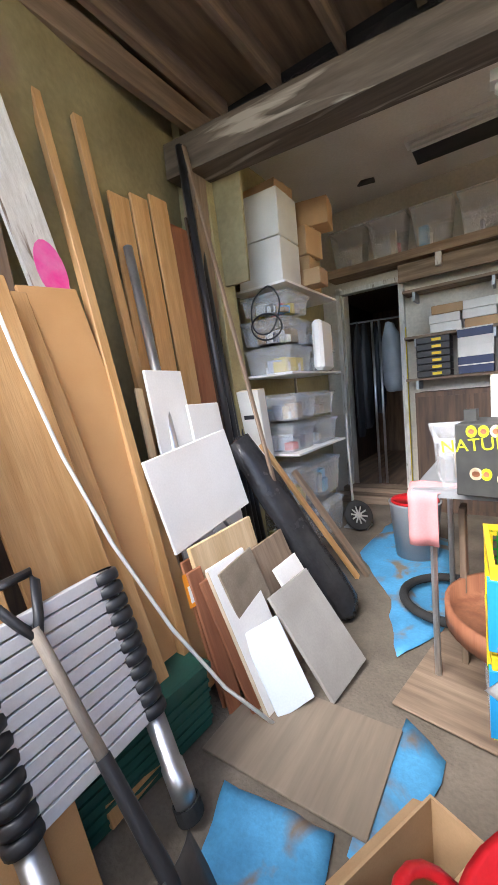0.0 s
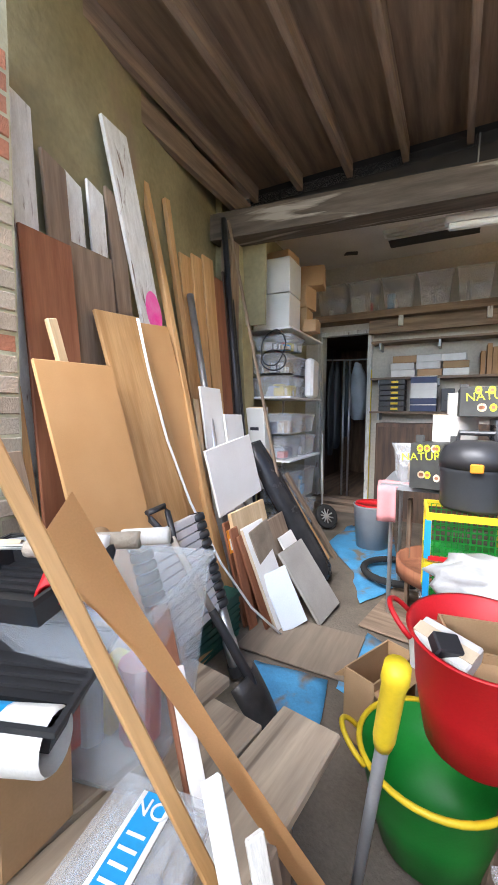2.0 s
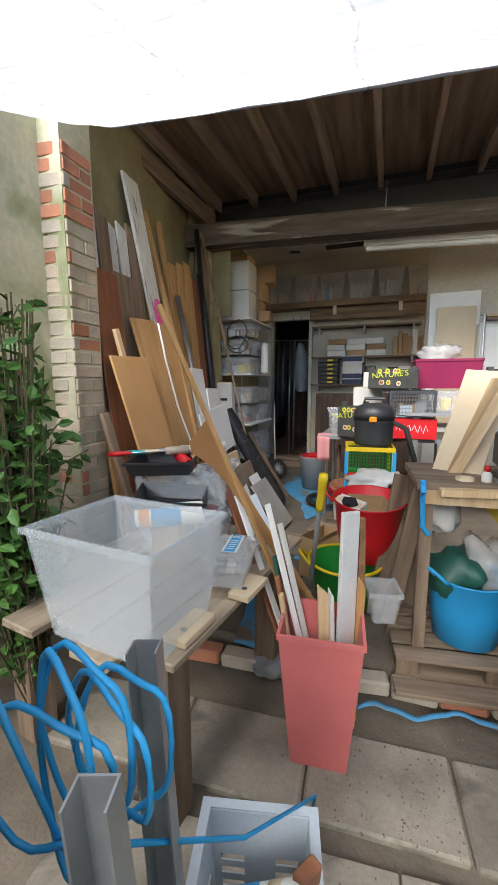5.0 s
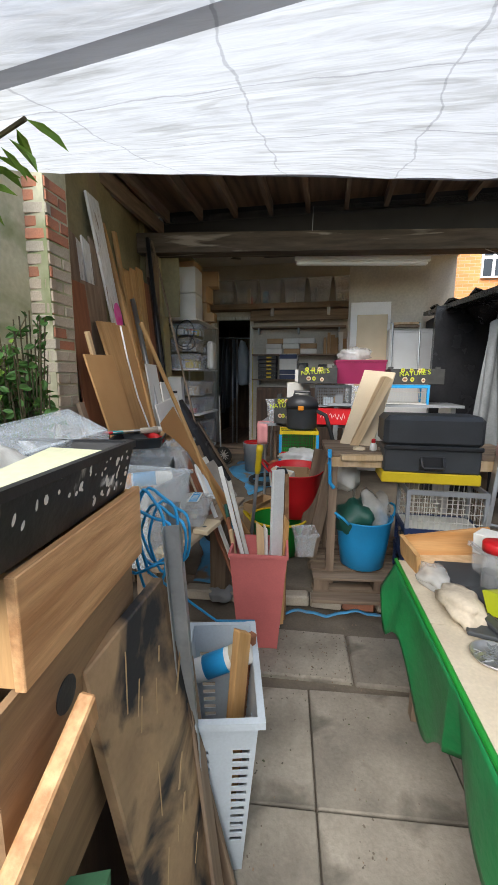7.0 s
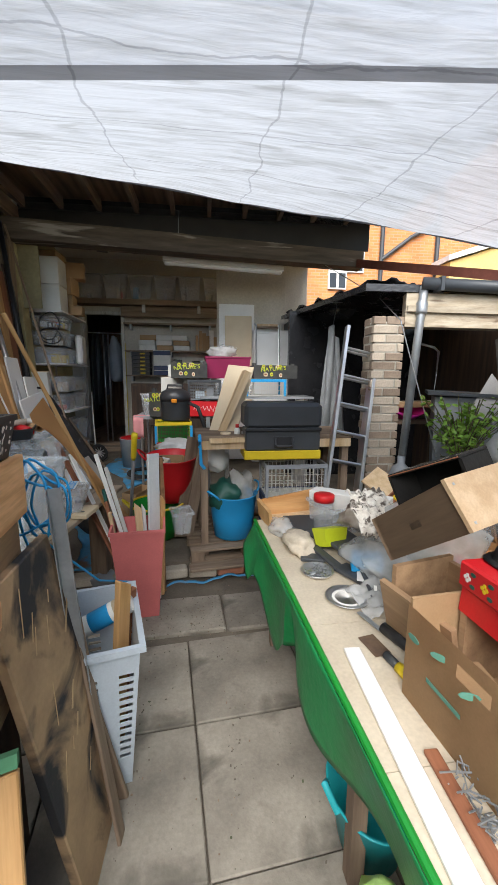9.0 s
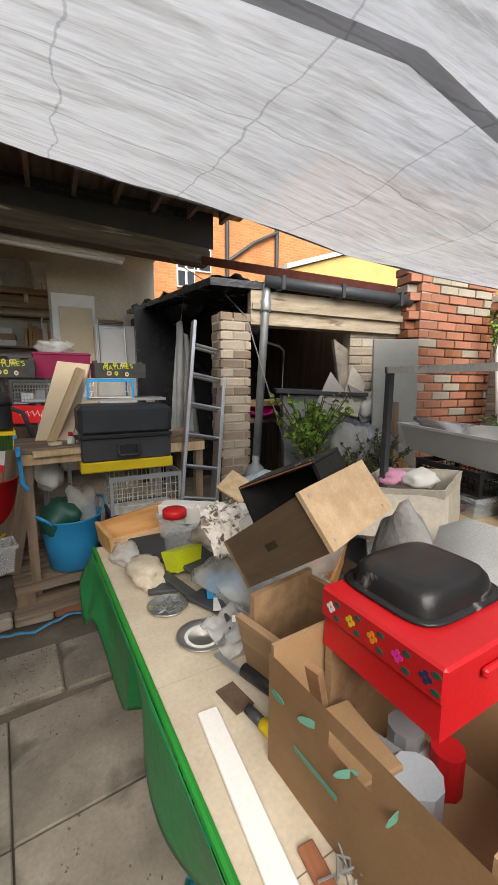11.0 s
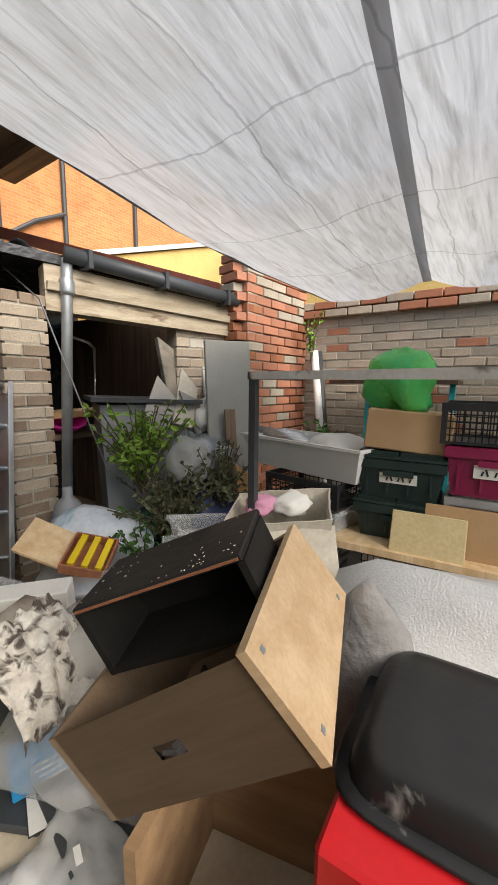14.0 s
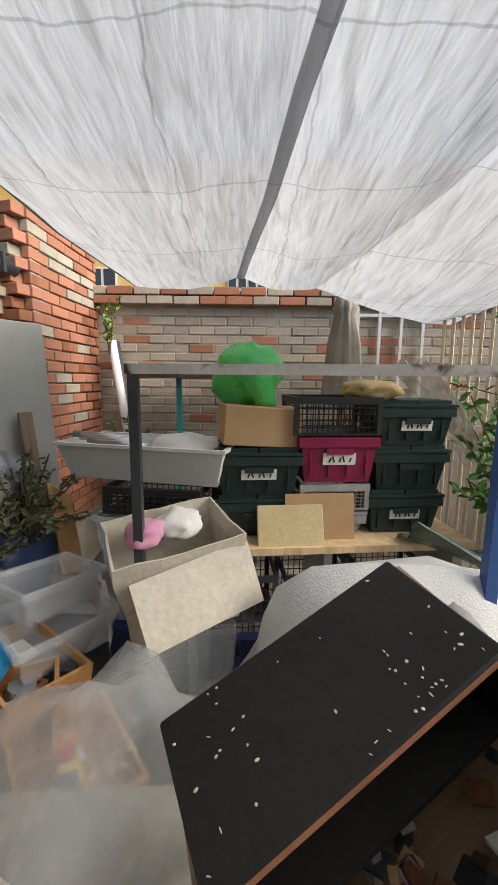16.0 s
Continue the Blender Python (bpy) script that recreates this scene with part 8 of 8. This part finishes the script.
tagged(cloth("green_sheet", 14, 10, lambda u, v: (2.45 + 0.35 * v + 0.03 * math.sin(9 * u), -2.05 - 0.9 * u, 0.98 - 0.55 * u * (1 - v) - 0.25 * v + 0.03 * math.sin(12 * v)), mat("clear_green_film", (0.10, 0.16, 0.13), (0.16, 0.22, 0.18), 0.25, scale=5, bump=0.3, alpha=0.75), "sagging sheet of dull green polythene", "sheet", 0.003))
tagged(cloth("pale_sheet", 8, 12, lambda u, v: (2.95 + 0.25 * u, -2.25 - 0.5 * v + 0.1 * u, 1.72 - 0.62 * v + 0.03 * math.sin(11 * u + 5 * v)), FILM, "pale polythene sheet hung by the ivy", "sheet", 0.003))

# ---- beyond the wall ----
pa = thing("parasol", pose(3.95, -2.03, 0.0), "closed pale garden parasol", "parasol")
part("pole", lathe([(0.022, 0), (0.022, 2.32), (0, 2.34)], 10), W_OLD, pa)
bm = lathe([(0.13, 1.42), (0.14, 1.5), (0.11, 1.9), (0.07, 2.12), (0.09, 2.16), (0.05, 2.28), (0, 2.3)], 24)
for v in bm.verts:
    k = 1 + 0.22 * math.cos(8 * math.atan2(v.co.y, v.co.x))
    v.co.x, v.co.y = v.co.x * k, v.co.y * k
part("canopy", bm, mat("beige_canvas", (0.42, 0.38, 0.31), (0.34, 0.30, 0.24), 0.9, scale=6, bump=0.2), pa, smooth=True)
fn2 = thing("white_trellis", pose(4.28, -2.5, 0.0), "thin white trellis posts on the wall", "trellis")
for k in range(4):
    part("post", bx(0.025, 0.025, 2.35, (0, 0.28 - k * 0.19, 0)), WHITE_ENAMEL, fn2)
part("rail", bx(0.02, 0.8, 0.025, (0, 0, 2.16)), WHITE_ENAMEL, fn2)
bf = thing("bamboo_fence", pose(3.55, -3.25, 0.0, 0, 0, 40), "bamboo cane screen beside the ivy", "fence")
for k in range(18):
    part("cane", tube([(-0.6 + k * 0.07, 0.02 * math.sin(k * 3), 0), (-0.58 + k * 0.07, 0.02, 2.2)], 0.014, 6), CREAM, bf)
gt = thing("garden_table", pose(4.05, -1.15, 0.0), "rusty garden table behind the crates", "table")
part("top", bx(0.3, 1.0, 0.03, (0, 0.25, 1.62)), W_DARK, gt)
part("leg", bx(0.04, 0.04, 1.62, (0, 0.45, 0)), TEAL, gt)
part("leg", bx(0.04, 0.04, 1.62, (0, -0.2, 0)), TEAL, gt)


def brick_mat(name, c1, c2, mortar, scale):
    m, n, l, b = nodes_of(name)
    tc, br2, nz2 = n.new("ShaderNodeTexCoord"), n.new("ShaderNodeTexBrick"), n.new("ShaderNodeTexNoise")
    sep, com = n.new("ShaderNodeSeparateXYZ"), n.new("ShaderNodeCombineXYZ")
    add = n.new("ShaderNodeMath")
    l.new(tc.outputs["Object"], sep.inputs[0])
    l.new(sep.outputs[0], add.inputs[0])
    l.new(sep.outputs[1], add.inputs[1])
    l.new(add.outputs[0], com.inputs[0])
    l.new(sep.outputs[2], com.inputs[1])
    l.new(com.outputs[0], br2.inputs["Vector"])
    br2.inputs["Scale"].default_value = scale
    br2.inputs["Color1"].default_value, br2.inputs["Color2"].default_value, br2.inputs["Mortar"].default_value = (*c1, 1), (*c2, 1), (*mortar, 1)
    br2.inputs["Mortar Size"].default_value, br2.inputs["Brick Width"].default_value, br2.inputs["Row Height"].default_value = 0.014, 0.45, 0.15
    nz2.inputs["Scale"].default_value, nz2.inputs["Detail"].default_value = 1.5, 6
    l.new(tc.outputs["Object"], nz2.inputs["Vector"])
    mx2 = n.new("ShaderNodeMix")
    mx2.data_type, mx2.blend_type = "RGBA", "MULTIPLY"
    mx2.inputs["Factor"].default_value = 0.5
    l.new(br2.outputs["Color"], mx2.inputs["A"])
    l.new(nz2.outputs[0], mx2.inputs["B"])
    l.new(mx2.outputs["Result"], b.inputs["Base Color"])
    b.inputs["Roughness"].default_value = 0.9
    bp = n.new("ShaderNodeBump")
    bp.inputs["Strength"].default_value, bp.inputs["Distance"].default_value = 0.5, 0.02
    l.new(br2.outputs["Fac"], bp.inputs["Height"])
    bp.invert = True
    l.new(bp.outputs[0], b.inputs["Normal"])
    return m


FAR_BRICK = brick_mat("far_orange_brick", (0.90, 0.36, 0.12), (0.78, 0.28, 0.09), (0.62, 0.42, 0.26), 2.0)
YELLOW_R = mat("yellow_render", (0.78, 0.58, 0.22), (0.66, 0.48, 0.18), 0.9, scale=1.2, fine=20, bump=0.2)


def window_in(parent, x, z, w, hgt, y, panes=2):
    f = part("window", bx(w, 0.10, hgt, (x, y, z)), WHITE_ENAMEL, parent, "white framed sash window")
    for i in range(panes):
        for k in range(2):
            part("pane", bx(w / panes - 0.07, 0.02, hgt / 2 - 0.08, (x - w / 2 + w * (i + .5) / panes, y - 0.052, z + 0.04 + k * hgt / 2)), mat_glass, f)
    return f


mat_glass = mat("dark_window_glass", (0.05, 0.06, 0.07), (0.04, 0.045, 0.05), 0.08, scale=3, bump=0)
hA = thing("brick_house", pose(6.0, 8.2, 0.0), "tall orange brick house behind the shed", "house")
part("wall", bx(17.0, 0.4, 8.5, (3.25, 0.2, 0)), FAR_BRICK, hA)
window_in(hA, -1.75, 4.45, 0.75, 1.2, 0.0)
window_in(hA, -2.1, 4.0, 0.5, 0.9, -0.02)
for x in (0.68, -0.9, 2.9):
    part("downpipe", tube([(x, -0.06, 0), (x, -0.06, 8)], 0.06, 8), DGREY, hA)
part("downpipe", tube([(-0.9, -0.08, 4.8), (-0.1, -0.08, 5.4), (0.68, -0.08, 5.8)], 0.05, 8), DGREY, hA)
part("roof", bx(17.4, 0.9, 0.25, (3.25, 0.2, 8.5)), DGREY, hA)
hB = thing("yellow_house", pose(9.4, 7.2, 0.0), "lower yellow rendered house with a white coping", "house")
part("wall", hexa([(-2.9, 0, 0), (4, 0, 0), (4, 0.6, 0), (-2.9, 0.6, 0)], [(-2.9, 0, 4.55), (4, 0, 6.8), (4, 0.6, 6.8), (-2.9, 0.6, 4.55)]), YELLOW_R, hB)
part("coping", hexa([(-3.0, -0.1, 4.55), (4.1, -0.1, 6.85), (4.1, 0.7, 6.85), (-3.0, 0.7, 4.55)], [(-3.0, -0.1, 4.68), (4.1, -0.1, 6.98), (4.1, 0.7, 6.98), (-3.0, 0.7, 4.68)]), WHITE_ENAMEL, hB)
hC = thing("terrace_house", pose(11.2, -1.5, 0.0, 0, 0, -90), "yellow and orange house beyond the yard wall", "house")
part("wall", bx(14, 0.4, 6.5, (0, 0.2, 0)), YELLOW_R, hC)
for x in (-3.9, -0.5, 0.0, 1.1, 3.2):
    window_in(hC, x, 3.35, 0.5 if abs(x) < .6 else 0.7, 1.0, 0.0)
part("roof", bx(14.4, 0.9, 0.25, (0, 0.2, 6.5)), W_RED, hC)

# ---- brickwork, laid brick by brick ----
def lay_bricks(parent, origin, along, length, courses, depth, mats, seed, limit=300, bl=0.215, bh=0.065, joint=0.012, name="brick", tooth=False):
    """Courses of single bricks on a mortar core, in half-brick bond, along a direction in plan; past the limit they join one mesh."""
    q = random.Random(seed)
    me = {}
    for m2 in mats:
        bm2 = bx(bl, depth, bh, (0, 0, 0), (0, 0, 0), 0.004)
        me[m2] = bpy.data.meshes.new(name)
        bm2.to_mesh(me[m2])
        bm2.free()
        me[m2].materials.append(m2)
    ang = math.degrees(math.atan2(along[1], along[0]))
    n, rest = 0, bmesh.new()
    for c in range(courses):
        x = -bl / 2 if c % 2 else 0.0
        if tooth:
            x = 0.0 if c % 2 else bl * 0.22
        while x < length:
            ln = min(bl, length - x, bl + min(x, 0))
            if ln > 0.04:
                x0 = max(x, 0)
                m = pose(origin[0] + along[0] * (x0 + ln / 2), origin[1] + along[1] * (x0 + ln / 2), origin[2] + c * (bh + joint), q.uniform(-.8, .8), q.uniform(-.5, .5), ang + q.uniform(-.7, .7)) @ Matrix.Translation((0, q.uniform(-.006, .004), 0)) @ Matrix.Diagonal((ln / bl, 1, 1, 1))
                if n < limit:
                    ob = new(name, me[q.choice(mats)])
                    ob.parent = parent
                    ob.matrix_world = m
                else:
                    bmesh.ops.create_cube(rest, size=1, matrix=m @ Matrix.Translation((0, 0, bh / 2)) @ Matrix.Diagonal((bl, depth, bh, 1)))
                n += 1
            x += bl + joint
    if n > limit:
        ro = part("more_bricks", rest, mats[0], parent)
        ro["kind"] = "stuff"
    else:
        rest.free()


wf = bpy.data.objects["wall_far"]
lay_bricks(wf, (4.345, 0.05, 1.0), (0, -1), 3.5, 16, 0.05, [BRICK_G, BRICK_G, BRICK_B, BRICK_B, BRICK_G, BRICK_B, BRICK_G, BRICK_R], 1)
capm = thing("wall_coping", pose(0, 0, 0), "orange red brick coping on the yard wall", "coping", "", "structure")
lay_bricks(capm, (4.33, 0.05, 2.245), (0, -1), 3.5, 2, 0.16, [BRICK_R, BRICK_R, BRICK_B], 2)
pl = structure("brick_pillar", bx(0.98, 0.2, 2.62, (3.86, 0.20, 0)), MORTAR, "red brick wall ending in a toothed pillar")
lay_bricks(pl, (3.36, 0.12, 0.5), (1, -0.05), 0.96, 28, 0.05, [BRICK_R, BRICK_R, BRICK_R, BRICK_R, BRICK_R, W_RED, BRICK_G], 3)
plt = thing("toothed_end", pose(0, 0, 0), "toothed brick end of the pillar", "brickwork", "", "structure")
lay_bricks(plt, (3.31, 0.12, 0.5), (0.25, 0.97), 0.24, 28, 0.10, [BRICK_R, W_RED, BRICK_G], 4, tooth=True)
PIER_B = mat("sooty_brick", (0.38, 0.29, 0.21), (0.22, 0.165, 0.12), 0.9, scale=4, fine=90, bump=0.45, vary=0.2, stain=(0.11, 0.09, 0.07), stain_at=0.6)
pr3 = structure("brick_pier", bx(0.24, 0.24, 2.1, (1.90, 0.84, 0)), MORTAR, "weathered buff brick pier of the shed")
lay_bricks(pr3, (1.76, 0.74, 0.0), (1, 0), 0.28, 28, 0.05, [PIER_B, PIER_B, BRICK_B], 5)
lay_bricks(pr3, (1.80, 0.72, 0.0), (0, 1), 0.25, 28, 0.05, [PIER_B, PIER_B, BRICK_G], 6)
sw2 = structure("shed_wall_front", hexa([(2.90, 0.44, 0), (3.34, 0.29, 0), (3.40, 0.45, 0), (2.95, 0.60, 0)], [(2.90, 0.44, 2.02), (3.34, 0.29, 2.0), (3.40, 0.45, 2.0), (2.95, 0.60, 2.02)]), MORTAR, "pale brick wall of the shed")
lay_bricks(sw2, (2.90, 0.46, 1.2), (0.945, -0.325), 0.46, 11, 0.05, [BRICK_B, BRICK_B, PLASTER], 7)
we = structure("wall_end", rough_up(bx(0.26, 0.26, 3.3, (-1.94, 0.52, 0)), 0.004, 3), MOSSY, "brick end of the rendered yard wall")
for z0, n0, mx0, sd in ((0.3, 27, [BRICK_G, BRICK_B, BRICK_B, BRICK_G, BRICK_B, BRICK_B, BRICK_G, BRICK_G, BRICK_R], 8), (2.649, 5, [BRICK_R, BRICK_R, BRICK_G], 18)):
    lay_bricks(we, (-1.98, 0.405, z0), (1, 0.12), 0.18, n0, 0.06, mx0, sd, bl=0.23, bh=0.073, joint=0.014)
    lay_bricks(we, (-1.836, 0.42, z0), (0.0, 1), 0.22, n0, 0.06, mx0, sd + 1, bl=0.23, bh=0.073, joint=0.014)

# ---- crumbs of soil and leaf litter on the paving ----
qd = random.Random(31)
lit = thing("leaf_litter", pose(0, 0, 0), "crumbs of soil and dead leaf on the paving", "litter", "", "stuff")
for mt, cnt in ((DIRT, 380), (W_OLD, 120), (LEAF_D, 50)):
    bm = bmesh.new()
    for i in range(cnt):
        x, y = qd.uniform(-0.1, 0.75), qd.uniform(-2.6, 0.3)
        if i % 3 == 0:
            x, y = qd.gauss(0.25, 0.22), qd.gauss(-0.15, 0.22)
        elif i % 3 == 1:
            x = qd.choice((0.0, 0.42)) + qd.gauss(0, 0.02)
        d = qd.uniform(0.0015, 0.0065)
        box(bm, d * qd.uniform(0.6, 1.8), d, d * 0.5, (x, y, 0.001), (0, 0, qd.uniform(0, 180)))
    part("crumbs", bm, mt, lit)["kind"] = "stuff"
